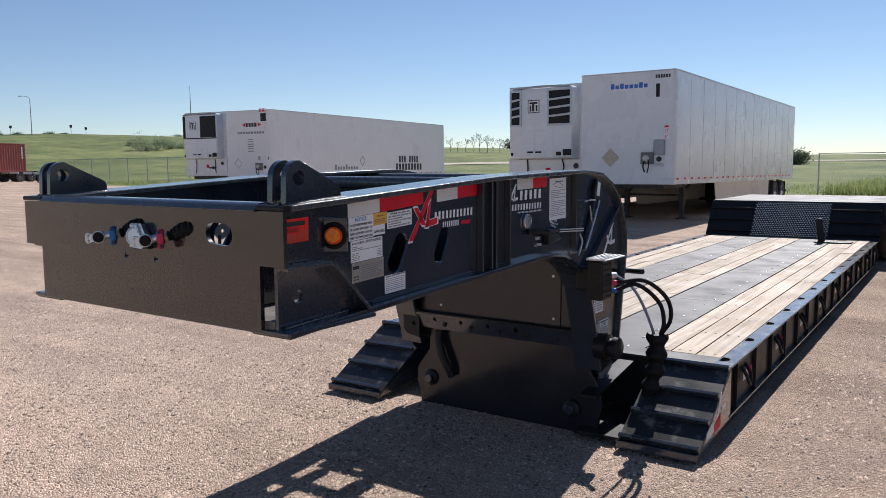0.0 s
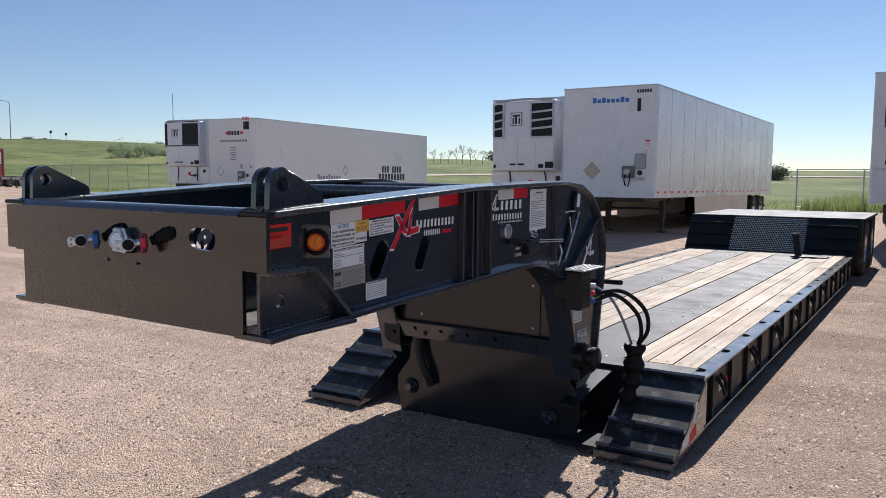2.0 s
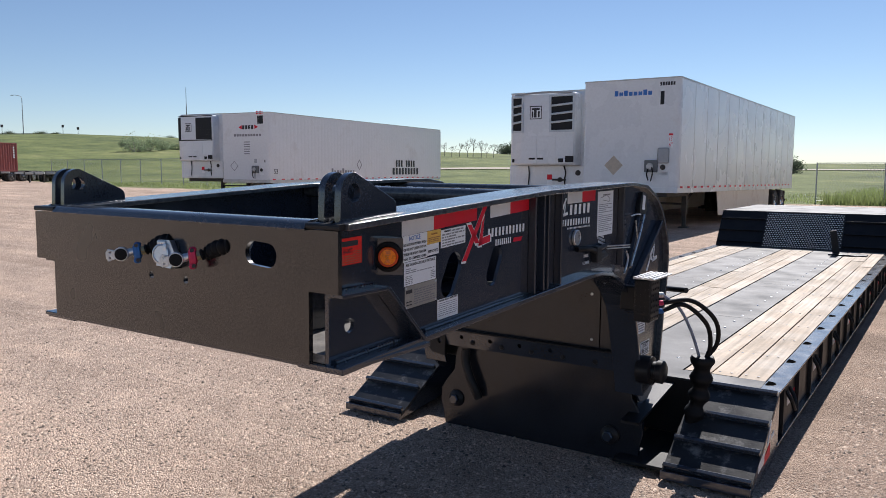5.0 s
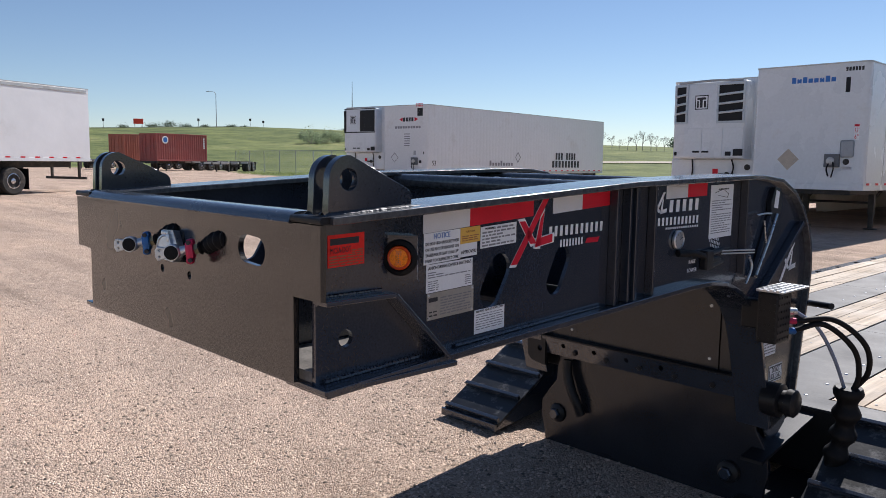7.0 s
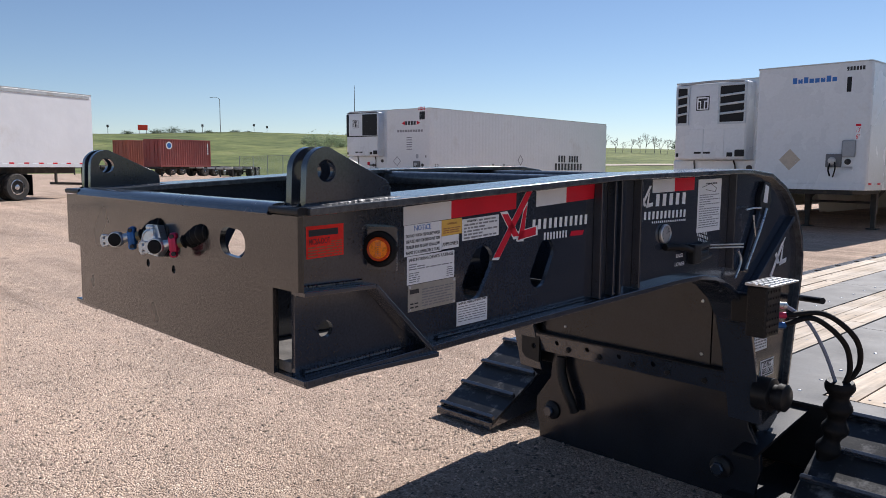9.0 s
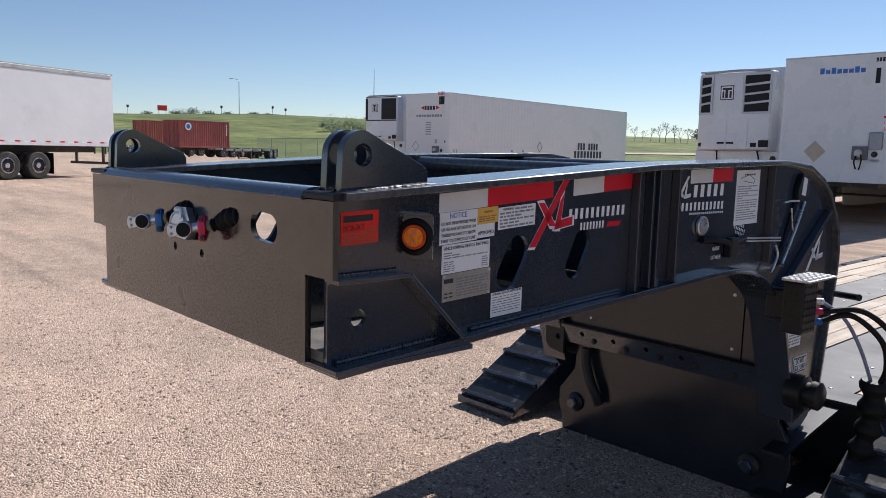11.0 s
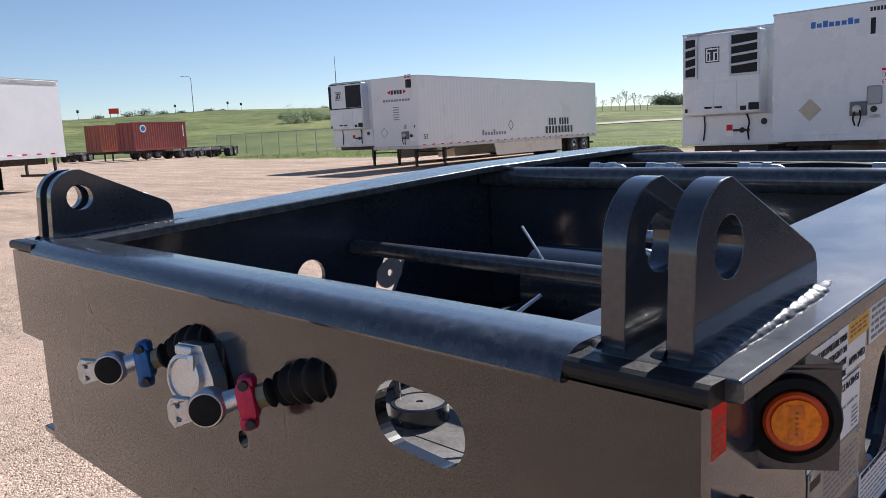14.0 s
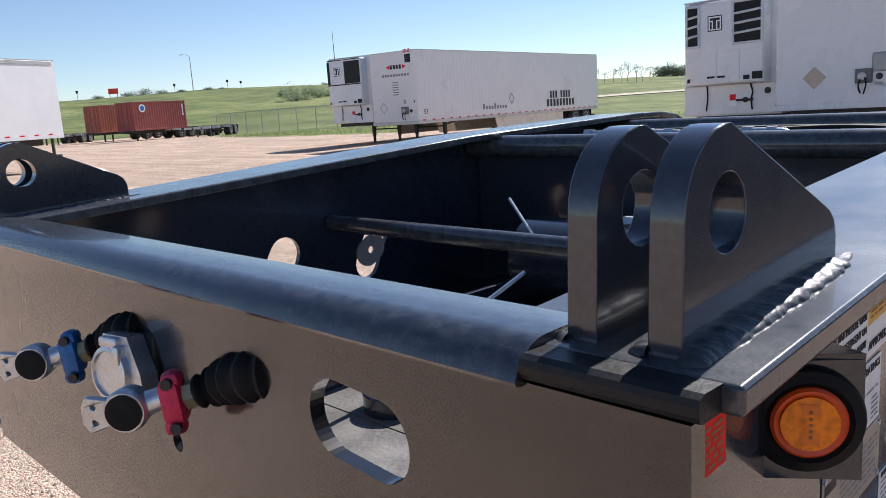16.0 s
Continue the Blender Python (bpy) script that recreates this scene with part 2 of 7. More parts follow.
def ground_material():
    """Tan gravel in the yard, meadow grass beyond its ragged edge."""
    m = bpy.data.materials.new("gravel_and_grass")
    m.use_nodes = True
    nt = m.node_tree
    L = nt.links.new
    b = nt.nodes["Principled BSDF"]
    b.inputs["Roughness"].default_value = 0.92
    b.inputs["Specular IOR Level"].default_value = 0.2
    co = nt.nodes.new("ShaderNodeTexCoord")

    def tex(scale, detail=4, rough=0.5):
        n = nt.nodes.new("ShaderNodeTexNoise")
        n.inputs["Scale"].default_value, n.inputs["Detail"].default_value, n.inputs["Roughness"].default_value = scale, detail, rough
        L(co.outputs["Object"], n.inputs["Vector"])
        return n.outputs[0]

    def ramp(v, stops):
        r = nt.nodes.new("ShaderNodeValToRGB")
        L(v, r.inputs[0])
        e = r.color_ramp.elements
        while len(e) < len(stops):
            e.new(0.5)
        for el, (p, c) in zip(e, stops):
            el.position, el.color = p, (*c, 1)
        return r.outputs[0]

    def mixc(f, a, c, mode="MIX"):
        n = nt.nodes.new("ShaderNodeMix")
        n.data_type, n.blend_type = "RGBA", mode
        if isinstance(f, (int, float)):
            n.inputs["Factor"].default_value = f
        else:
            L(f, n.inputs["Factor"])
        L(a, n.inputs["A"])
        L(c, n.inputs["B"])
        return n.outputs["Result"]

    vor = nt.nodes.new("ShaderNodeTexVoronoi")
    vor.inputs["Scale"].default_value = 105
    L(co.outputs["Object"], vor.inputs["Vector"])
    # shade between the stones, painted into the gravel colour
    gap = ramp(vor.outputs["Distance"], [(0.0, (1.12, 1.12, 1.12)), (0.5, (1.06, 1.06, 1.06)), (0.9, (0.66, 0.64, 0.62))])
    vor2 = nt.nodes.new("ShaderNodeTexVoronoi")
    vor2.inputs["Scale"].default_value = 46
    L(co.outputs["Object"], vor2.inputs["Vector"])
    sep = nt.nodes.new("ShaderNodeSeparateColor")
    L(vor.outputs["Color"], sep.inputs[0])
    stones = ramp(sep.outputs[0], [(0.0, (0.1, 0.078, 0.064)), (0.16, (0.35, 0.26, 0.203)), (0.7, (0.575, 0.433, 0.335)), (1.0, (0.85, 0.72, 0.6))])
    broad = ramp(tex(0.35, 6, 0.6), [(0.3, (0.82, 0.81, 0.8)), (0.7, (1.1, 1.07, 1.05))])
    mid = ramp(tex(3.0, 5, 0.7), [(0.3, (0.82, 0.82, 0.82)), (0.7, (1.1, 1.1, 1.1))])
    sand = ramp(tex(7.0, 6, 0.7), [(0.36, (0.05, 0.05, 0.05)), (0.6, (0.85, 0.85, 0.85))])
    fines = ramp(tex(190, 3, 0.7), [(0.28, (0.2, 0.155, 0.12)), (0.5, (0.525, 0.395, 0.31)), (0.72, (0.84, 0.68, 0.55))])
    gravel = mixc(sand, stones, fines)
    gravel = mixc(1.0, gravel, gap, "MULTIPLY")
    gravel = mixc(1.0, gravel, broad, "MULTIPLY")
    gravel = mixc(1.0, gravel, mid, "MULTIPLY")
    # faint tyre tracks sweeping through the yard
    mpt = nt.nodes.new("ShaderNodeMapping")
    mpt.inputs["Rotation"].default_value = (0, 0, radians(35))
    mpt.inputs["Scale"].default_value = (0.16, 1.5, 1)
    L(co.outputs["Object"], mpt.inputs["Vector"])
    trk = nt.nodes.new("ShaderNodeTexNoise")
    trk.inputs["Scale"].default_value, trk.inputs["Detail"].default_value, trk.inputs["Distortion"].default_value = 1.0, 5, 0.6
    L(mpt.outputs[0], trk.inputs["Vector"])
    gravel = mixc(1.0, gravel, ramp(trk.outputs[0], [(0.35, (0.84, 0.83, 0.82)), (0.5, (1.0, 1.0, 1.0)), (0.65, (1.14, 1.12, 1.1))]), "MULTIPLY")
    # coarser, greyer gravel along the trailer's outer side
    pos = nt.nodes.new("ShaderNodeSeparateXYZ")
    L(co.outputs["Object"], pos.inputs[0])
    side = node_math(nt, "ADD", pos.outputs[0], node_math(nt, "MULTIPLY", tex(0.8, 4), 1.5))
    rg = nt.nodes.new("ShaderNodeMapRange")
    rg.inputs["From Min"].default_value, rg.inputs["From Max"].default_value = 0.9, 2.6
    L(side, rg.inputs[0])
    grey = ramp(rg.outputs[0], [(0.0, (1, 1, 1)), (1.0, (0.76, 0.75, 0.745))])
    gravel = mixc(1.0, gravel, grey, "MULTIPLY")
    grass = ramp(tex(0.06, 8, 0.65), [(0.3, (0.075, 0.1, 0.042)), (0.43, (0.125, 0.155, 0.06)), (0.57, (0.185, 0.215, 0.085)), (0.72, (0.29, 0.285, 0.14))])
    tuft = ramp(tex(2.2, 6, 0.7), [(0.25, (0.65, 0.68, 0.6)), (0.75, (1.25, 1.22, 1.1))])
    grass = mixc(1.0, grass, tuft, "MULTIPLY")
    patch = ramp(tex(0.28, 7, 0.7), [(0.32, (0.6, 0.64, 0.6)), (0.52, (1.0, 1.0, 1.0)), (0.7, (1.25, 1.18, 1.05))])
    grass = mixc(1.0, grass, patch, "MULTIPLY")
    xyz = nt.nodes.new("ShaderNodeSeparateXYZ")
    L(co.outputs["Object"], xyz.inputs[0])
    # the yard: y < 39 near x = 0, narrowing to y < 31 beyond x = -40
    edge = node_math(nt, "MULTIPLY", node_math(nt, "ADD", xyz.outputs[0], 20), 0.38)
    edge = node_math(nt, "ADD", node_math(nt, "MINIMUM", node_math(nt, "MAXIMUM", edge, -8.0), 0.0), 39.5)
    far = node_math(nt, "MULTIPLY", node_math(nt, "MINIMUM", node_math(nt, "ADD", xyz.outputs[0], 52), 0.0), -0.35)
    edge = node_math(nt, "ADD", edge, far)
    wob = node_math(nt, "MULTIPLY", node_math(nt, "SUBTRACT", tex(0.45, 8, 0.7), 0.5), 7.0)
    dy = node_math(nt, "SUBTRACT", node_math(nt, "ADD", xyz.outputs[1], wob), edge)
    dx = node_math(nt, "SUBTRACT", -88.0, node_math(nt, "ADD", xyz.outputs[0], wob))
    out = node_math(nt, "MAXIMUM", dy, dx)
    msk = nt.nodes.new("ShaderNodeMapRange")
    msk.inputs["From Min"].default_value, msk.inputs["From Max"].default_value = -0.6, 0.8
    L(out, msk.inputs[0])
    col = mixc(msk.outputs[0], gravel, grass)
    L(col, b.inputs["Base Color"])
    h = node_math(nt, "ADD", node_math(nt, "MULTIPLY", vor.outputs["Distance"], -0.75), node_math(nt, "MULTIPLY", vor2.outputs["Distance"], -0.4))
    h = node_math(nt, "ADD", h, node_math(nt, "MULTIPLY", tex(9, 5, 0.65), 0.45))
    bp = nt.nodes.new("ShaderNodeBump")
    bp.inputs["Strength"].default_value, bp.inputs["Distance"].default_value = 0.8, 0.015
    L(h, bp.inputs["Height"])
    L(bp.outputs[0], b.inputs["Normal"])
    return m


GROUND = ground_material()


def leafy(m, share):
    """Let part of the light pass through thin leaves and blades."""
    nt = m.node_tree
    b = nt.nodes["Principled BSDF"]
    tr, mx = nt.nodes.new("ShaderNodeBsdfTranslucent"), nt.nodes.new("ShaderNodeMixShader")
    nt.links.new(b.inputs["Base Color"].links[0].from_socket, tr.inputs["Color"])
    mx.inputs[0].default_value = share
    nt.links.new(b.outputs[0], mx.inputs[1])
    nt.links.new(tr.outputs[0], mx.inputs[2])
    nt.links.new(mx.outputs[0], nt.nodes["Material Output"].inputs["Surface"])


for m in (LEAF, LEAF_HAZE, LEAF_PALE, GRASSBLADE):
    leafy(m, 0.5)


# ---- mesh helpers ----
def part(name, bm, material, parent, label="", smooth=False):
    me = bpy.data.meshes.new(name)
    bm.to_mesh(me)
    bm.free()
    me.materials.append(material)
    if smooth:
        me.polygons.foreach_set("use_smooth", [True] * len(me.polygons))
        me.set_sharp_from_angle(angle=radians(38))
    ob = new(name, me)
    ob.parent = parent
    if label:
        ob["label"] = label
    return ob


def thing(name, m, label, category, group="", kind=""):
    ob = new(name)
    ob.empty_display_size = 0.1
    ob.matrix_basis = m
    return tagged(ob, label, category, group, kind)


def box(bm, x0, x1, y0, y1, z0, z1, bev=0.0, m=None):
    r = bmesh.ops.create_cube(bm, size=1.0)
    t = Matrix.Translation(((x0 + x1) / 2, (y0 + y1) / 2, (z0 + z1) / 2)) @ Matrix.Diagonal((x1 - x0, y1 - y0, z1 - z0, 1))
    bmesh.ops.transform(bm, matrix=t, verts=r["verts"])
    vs = r["verts"]
    if bev:
        es = {e for v in vs for e in v.link_edges}
        g = bmesh.ops.bevel(bm, geom=list(es), offset=bev, segments=2, profile=0.5, affect="EDGES")
        vs = list({v for f in g["faces"] for v in f.verts} | {v for v in vs if v.is_valid})
    if m is not None:
        bmesh.ops.transform(bm, matrix=m, verts=vs)
    return bm


def boxes(*items, bev=0.0):
    bm = bmesh.new()
    for it in items:
        box(bm, *it, bev=bev)
    return bm


def circle(cx, cy, r, n=24, rev=False):
    p = [(cx + r * math.cos(2 * math.pi * i / n), cy + r * math.sin(2 * math.pi * i / n)) for i in range(n)]
    return p[::-1] if rev else p


def slot(cx, cy, length, width, ang, n=8):
    """A round-ended slot; ang in degrees from the first axis."""
    h, r = (length - width) / 2, width / 2
    pts = [(h + r * math.cos(a), r * math.sin(a)) for a in [math.pi * (i / n - 0.5) for i in range(n + 1)]]
    pts += [(-h - r * math.cos(a), -r * math.sin(a)) for a in [math.pi * (i / n - 0.5) for i in range(n + 1)]]
    c, s = math.cos(radians(ang)), math.sin(radians(ang))
    return [(cx + c * x - s * y, cy + s * x + c * y) for x, y in pts]


def plate(loops, thick, to3d, bm=None):
    """A flat plate with holes: loops of 2D points (outline, then holes), to3d(u, v, w) places a point, w from 0 to thick."""
    bm = bm or bmesh.new()
    tris = geometry.tessellate_polygon([[Vector((u, v, 0)) for u, v in lp] for lp in loops])
    flat = [p for lp in loops for p in lp]
    lo = [bm.verts.new(to3d(u, v, 0.0)) for u, v in flat]
    hi = [bm.verts.new(to3d(u, v, thick)) for u, v in flat]
    for a, b, c in tris:
        for vs, order in ((lo, (a, b, c)), (hi, (c, b, a))):
            try:
                bm.faces.new([vs[i] for i in order])
            except ValueError:
                pass
    k = 0
    for lp in loops:
        n = len(lp)
        for i in range(n):
            a, b = k + i, k + (i + 1) % n
            bm.faces.new((lo[a], lo[b], hi[b], hi[a]))
        k += n
    bmesh.ops.recalc_face_normals(bm, faces=bm.faces)
    return bm


def on_x(x, sign=1):
    """Plate in the plane x = const; u is y, v is z, thickness grows towards sign."""
    return lambda u, v, w: (x + sign * w, u, v)


def on_y(y, sign=1):
    return lambda u, v, w: (u, y + sign * w, v)


def on_z(z, sign=1):
    return lambda u, v, w: (u, v, z + sign * w)


def lathe(bm, profile, m, n=28):
    """Turns (radius, height) pairs round the z axis of m."""
    rings = []
    for r, h in profile:
        rings.append([bm.verts.new(m @ Vector((r * math.cos(2 * math.pi * i / n), r * math.sin(2 * math.pi * i / n), h))) for i in range(n)])
    for a, b in zip(rings, rings[1:]):
        for i in range(n):
            bm.faces.new((a[i], a[(i + 1) % n], b[(i + 1) % n], b[i]))
    bm.faces.new(rings[0][::-1])
    bm.faces.new(rings[-1])
    return bm


def axis_m(p, d):
    """A frame at p whose z axis runs along d."""
    return Matrix.Translation(p) @ Vector(d).to_track_quat("Z", "Y").to_matrix().to_4x4()


def rod(bm, a, b, r, n=12, r2=None):
    a, b = Vector(a), Vector(b)
    return lathe(bm, [(r, 0), (r2 if r2 is not None else r, (b - a).length)], axis_m(a, b - a), n)


def tube(bm, pts, r, n=10, steps=8):
    """A bent tube through the points."""
    P = [Vector(p) for p in pts]
    P = [P[0] * 2 - P[1]] + P + [P[-1] * 2 - P[-2]]
    path = []
    for i in range(1, len(P) - 2):
        for s in range(steps):
            t = s / steps
            p0, p1, p2, p3 = P[i - 1:i + 3]
            path.append(0.5 * ((2 * p1) + (p2 - p0) * t + (2 * p0 - 5 * p1 + 4 * p2 - p3) * t * t + (3 * p1 - p0 - 3 * p2 + p3) * t ** 3))
    path.append(P[-2])
    rings, up = [], Vector((0.3, 0.2, 0.93))
    for i, p in enumerate(path):
        d = (path[min(i + 1, len(path) - 1)] - path[max(i - 1, 0)]).normalized()
        sx = d.cross(up).normalized()
        sy = sx.cross(d).normalized()
        rr = r(i / (len(path) - 1)) if callable(r) else r
        rings.append([bm.verts.new(p + rr * (math.cos(2 * math.pi * k / n) * sx + math.sin(2 * math.pi * k / n) * sy)) for k in range(n)])
    for a, b in zip(rings, rings[1:]):
        for i in range(n):
            bm.faces.new((a[i], a[(i + 1) % n], b[(i + 1) % n], b[i]))
    bm.faces.new(rings[0][::-1])
    bm.faces.new(rings[-1])
    bmesh.ops.recalc_face_normals(bm, faces=bm.faces)
    return bm


def soft(ob, w=0.003, seg=2):
    md = ob.modifiers.new("edge", "BEVEL")
    md.width, md.segments, md.limit_method, md.angle_limit, md.harden_normals = w, seg, "ANGLE", radians(40), True
    me = ob.data
    me.polygons.foreach_set("use_smooth", [True] * len(me.polygons))
    me.set_sharp_from_angle(angle=radians(40))
    return ob


def lettering(text, size, material, parent, m, name="lettering", width=0.0):
    """Raised print in the built-in font, in the xy plane of m; width squeezes it to that length."""
    cu = bpy.data.curves.new("text", "FONT")
    cu.body, cu.size, cu.extrude, cu.align_x, cu.align_y, cu.resolution_u = text, size, 0.0004, "CENTER", "CENTER", 2
    tmp = bpy.data.objects.new("text", cu)
    scene.collection.objects.link(tmp)
    bpy.context.view_layer.update()
    me = bpy.data.meshes.new_from_object(tmp.evaluated_get(bpy.context.evaluated_depsgraph_get()))
    scene.collection.objects.unlink(tmp)
    bpy.data.objects.remove(tmp)
    me.materials.clear()
    me.materials.append(material)
    if width and len(me.vertices):
        xs = [v.co.x for v in me.vertices]
        m = m @ Matrix.Diagonal((width / (max(xs) - min(xs)), 1, 1, 1))
    me.transform(m)
    ob = new(name, me)
    ob.parent = parent
    return ob


def smoothstep(a, b, v):
    t = min(1.0, max(0.0, (v - a) / (b - a)))
    return t * t * (3 - 2 * t)


def repeat_part(name, bm, material, parent, spots, label="", smooth=False):
    """The same small part at many places, each an object on one shared mesh."""
    first = part(name, bm, material, parent, label, smooth)
    first.location = spots[0]
    for p in spots[1:]:
        ob = first.copy()
        scene.collection.objects.link(ob)
        ob.location = p


# ---- ground ----
def crest(phi):
    """Height in degrees of the skyline at a bearing (degrees left of +y)."""
    pts = [(-60, 0.25), (-10, 0.4), (8, 0.5), (20, 0.75), (32, 1.25), (45, 2.05), (58, 2.3), (70, 1.95), (85, 1.4), (120, 0.5), (180, 0.2)]
    for (a, u), (b, v) in zip(pts, pts[1:]):
        if phi <= b:
            return u + (v - u) * smoothstep(a, b, phi)
    return 0.2


def height(x, y):
    r, phi = math.hypot(x - 1.5, y + 1.0), math.degrees(math.atan2(-(x - 1.5), y + 1.0)) - 1.3
    yard = 0.5 * (1 - math.exp(-max(0.0, -x - 8) / 40))
    top = 1.7 + 270 * math.tan(radians(crest(phi)))
    rise = smoothstep(92, 285, r)
    roll = 0.8 * noise.noise(Vector((x * 0.012, y * 0.012, 0))) * smoothstep(70, 200, r)
    return yard * (1 - rise) + top * rise + roll * (1 - 0.4 * rise) - smoothstep(300, 1500, r) * top * 0.3


def build_ground():
    n = 190
    k = [math.sinh(5.6 * (i / (n - 1) * 2 - 1)) / math.sinh(5.6) * 1900 for i in range(n)]
    verts = [(x - 12, y + 12, height(x - 12, y + 12)) for y in k for x in k]
    faces = [(j * n + i, j * n + i + 1, (j + 1) * n + i + 1, (j + 1) * n + i) for j in range(n - 1) for i in range(n - 1)]
    me = bpy.data.meshes.new("ground")
    me.from_pydata(verts, [], faces)
    me.polygons.foreach_set("use_smooth", [True] * len(faces))
    me.materials.append(GROUND)
    return tagged(new("ground", me), "tan gravel yard running out into a green meadow hill", "ground", kind="structure")


build_ground()


def scatter(name, label, category, spots, shape, material):
    """Many small uncounted pieces in one mesh: spots are matrices, shape is (verts, faces)."""
    v0, f0 = shape
    verts, faces = [], []
    for m in spots:
        k = len(verts)
        verts.extend((m @ Vector(v))[:] for v in v0)
        faces.extend(tuple(i + k for i in f) for f in f0)
    me = bpy.data.meshes.new(name)
    me.from_pydata(verts, [], faces)
    me.materials.append(material)
    return tagged(new(name, me), label, category, kind="stuff")


def loose_gravel(n, seed):
    """Small angular stones strewn over the yard, four sloping facets each."""
    g = np.random.default_rng(seed)
    d, a = 0.3 + 13 * g.random(n) ** 1.3, np.radians(g.normal(42, 52, n))
    x, y = 1.6 - d * np.sin(a), -1.6 + d * np.cos(a)
    # stones gather in drifts and leave the packed tracks half bare
    drift = np.sin(x * 2.1 + 1.3 * np.sin(y * 1.7)) * np.sin(y * 2.6 + 1.1 * np.sin(x * 2.3)) + 0.6 * np.sin(x * 0.9 - y * 1.4)
    keep = (g.random(n) < 0.62 + 0.3 * drift) & ~((np.abs(x) < 1.45) & (y > 2.5))
    x, y = x[keep], y[keep]
    n = len(x)
    z = 0.5 * (1 - np.exp(-np.maximum(0.0, -x - 8) / 40)) - 0.0006
    s = 0.0036 + 0.0105 * g.random(n) ** 3.2
    h, turn = s * g.uniform(0.55, 1.0, n), g.uniform(0, 6.28, n)
    co = np.empty((n, 5, 3))
    for k in range(4):
        r, t = s * g.uniform(0.75, 1.35, n), turn + k * 1.5708 + g.uniform(-0.35, 0.35, n)
        co[:, k] = np.stack((x + r * np.cos(t), y + r * np.sin(t), z), axis=1)
    co[:, 4] = np.stack((x + s * g.uniform(-0.4, 0.4, n), y + s * g.uniform(-0.4, 0.4, n), z + h), axis=1)
    tri = np.array([(0, 1, 4), (1, 2, 4), (2, 3, 4), (3, 0, 4)]).reshape(1, 12) + np.arange(n).reshape(n, 1) * 5
    me = bpy.data.meshes.new("loose_gravel")
    me.vertices.add(n * 5)
    me.vertices.foreach_set("co", co.ravel())
    me.loops.add(n * 12)
    me.loops.foreach_set("vertex_index", tri.ravel().astype(np.int32))
    me.polygons.add(n * 4)
    me.polygons.foreach_set("loop_start", np.arange(0, n * 12, 3, dtype=np.int32))
    me.update(calc_edges=True)
    me.materials.append(STONE)
    return tagged(new("loose_gravel", me), "loose tan and grey gravel stones on the yard", "gravel", kind="stuff")


loose_gravel(420000, 4)
rng = random.Random(4)

BLADE = ([(-0.5, 0, 0), (0.5, 0, 0), (0.22, 0.12, 0.55), (-0.22, 0.12, 0.55), (0.0, 0.35, 1.0)], [(0, 1, 2, 3), (3, 2, 4)])
spots = []
for i in range(26000):
    if i % 3 == 0:
        x = rng.uniform(-60, -4)
        y = 39.5 + min(0.0, max(-8.0, (x + 20) * 0.38)) + 1.5 + 16 * rng.random() ** 1.5
    else:
        x, y = rng.uniform(-4, 18), 40 + 22 * rng.random() ** 1.6
    hgt = rng.uniform(0.25, 0.75) if x > -4 else rng.uniform(0.08, 0.24)
    spots.append(Matrix.Translation((x, y, height(x, y) - 0.02)) @ Euler((rng.uniform(-0.25, 0.25), rng.uniform(-0.25, 0.25), rng.uniform(0, 6.3))).to_matrix().to_4x4() @ Matrix.Diagonal((0.05, hgt * 0.6, hgt, 1)))
scatter("tall_grass", "tall green meadow grass along the yard edge", "grass", spots, BLADE, GRASSBLADE)


# ---- gooseneck ----
G = pose(-0.1027, 0, 0, 0, 0.3, 0) @ Matrix.Scale(0.96, 4)
goose = thing("gooseneck", G, "glossy black steel trailer gooseneck resting on its base plate", "trailer gooseneck")
WX = 0.705


def interp(pts, v):
    if v <= pts[0][0]:
        return pts[0][1]
    for (a, u), (b, w) in zip(pts, pts[1:]):
        if v <= b:
            return u + (w - u) * (v - a) / (b - a)
    return pts[-1][1]


def top(y):
    return interp([(0, 1.534), (1.3, 1.606), (2.5, 1.633)], y)


def bot(y):
    return interp([(0, 1.12), (1.03, 1.164), (1.44, 1.181), (1.78, 1.195), (1.95, 1.195)], y)


REAR = [(2.38, 1.624), (2.6, 1.606), (2.755, 1.546), (2.86, 1.469), (2.932, 1.38), (2.983, 1.291), (3.006, 1.2), (3.008, 1.115), (2.992, 0.994), (2.956, 0.822), (2.922, 0.6), (2.9, 0.46)]
FRONT_ARC = [(2.6, 0.42), (2.575, 0.52), (2.53, 0.66), (2.47, 0.83), (2.42, 0.95), (2.34, 1.044), (2.22, 1.124), (2.08, 1.177), (1.95, 1.195)]


def web_outline(y0):
    ys = [0.5, 1.0, 1.3, 1.9]
    up = [(y0, top(y0) - 0.02)] + [(y, top(y) - 0.02) for y in ys] + [(y, z - 0.012) for y, z in REAR]
    foot = [(2.86, 0.38), (2.77, 0.33), (2.68, 0.35)]
    low = FRONT_ARC + [(1.78, bot(1.78)), (1.03, bot(1.03)), (y0, bot(y0))]
    return up + foot + low


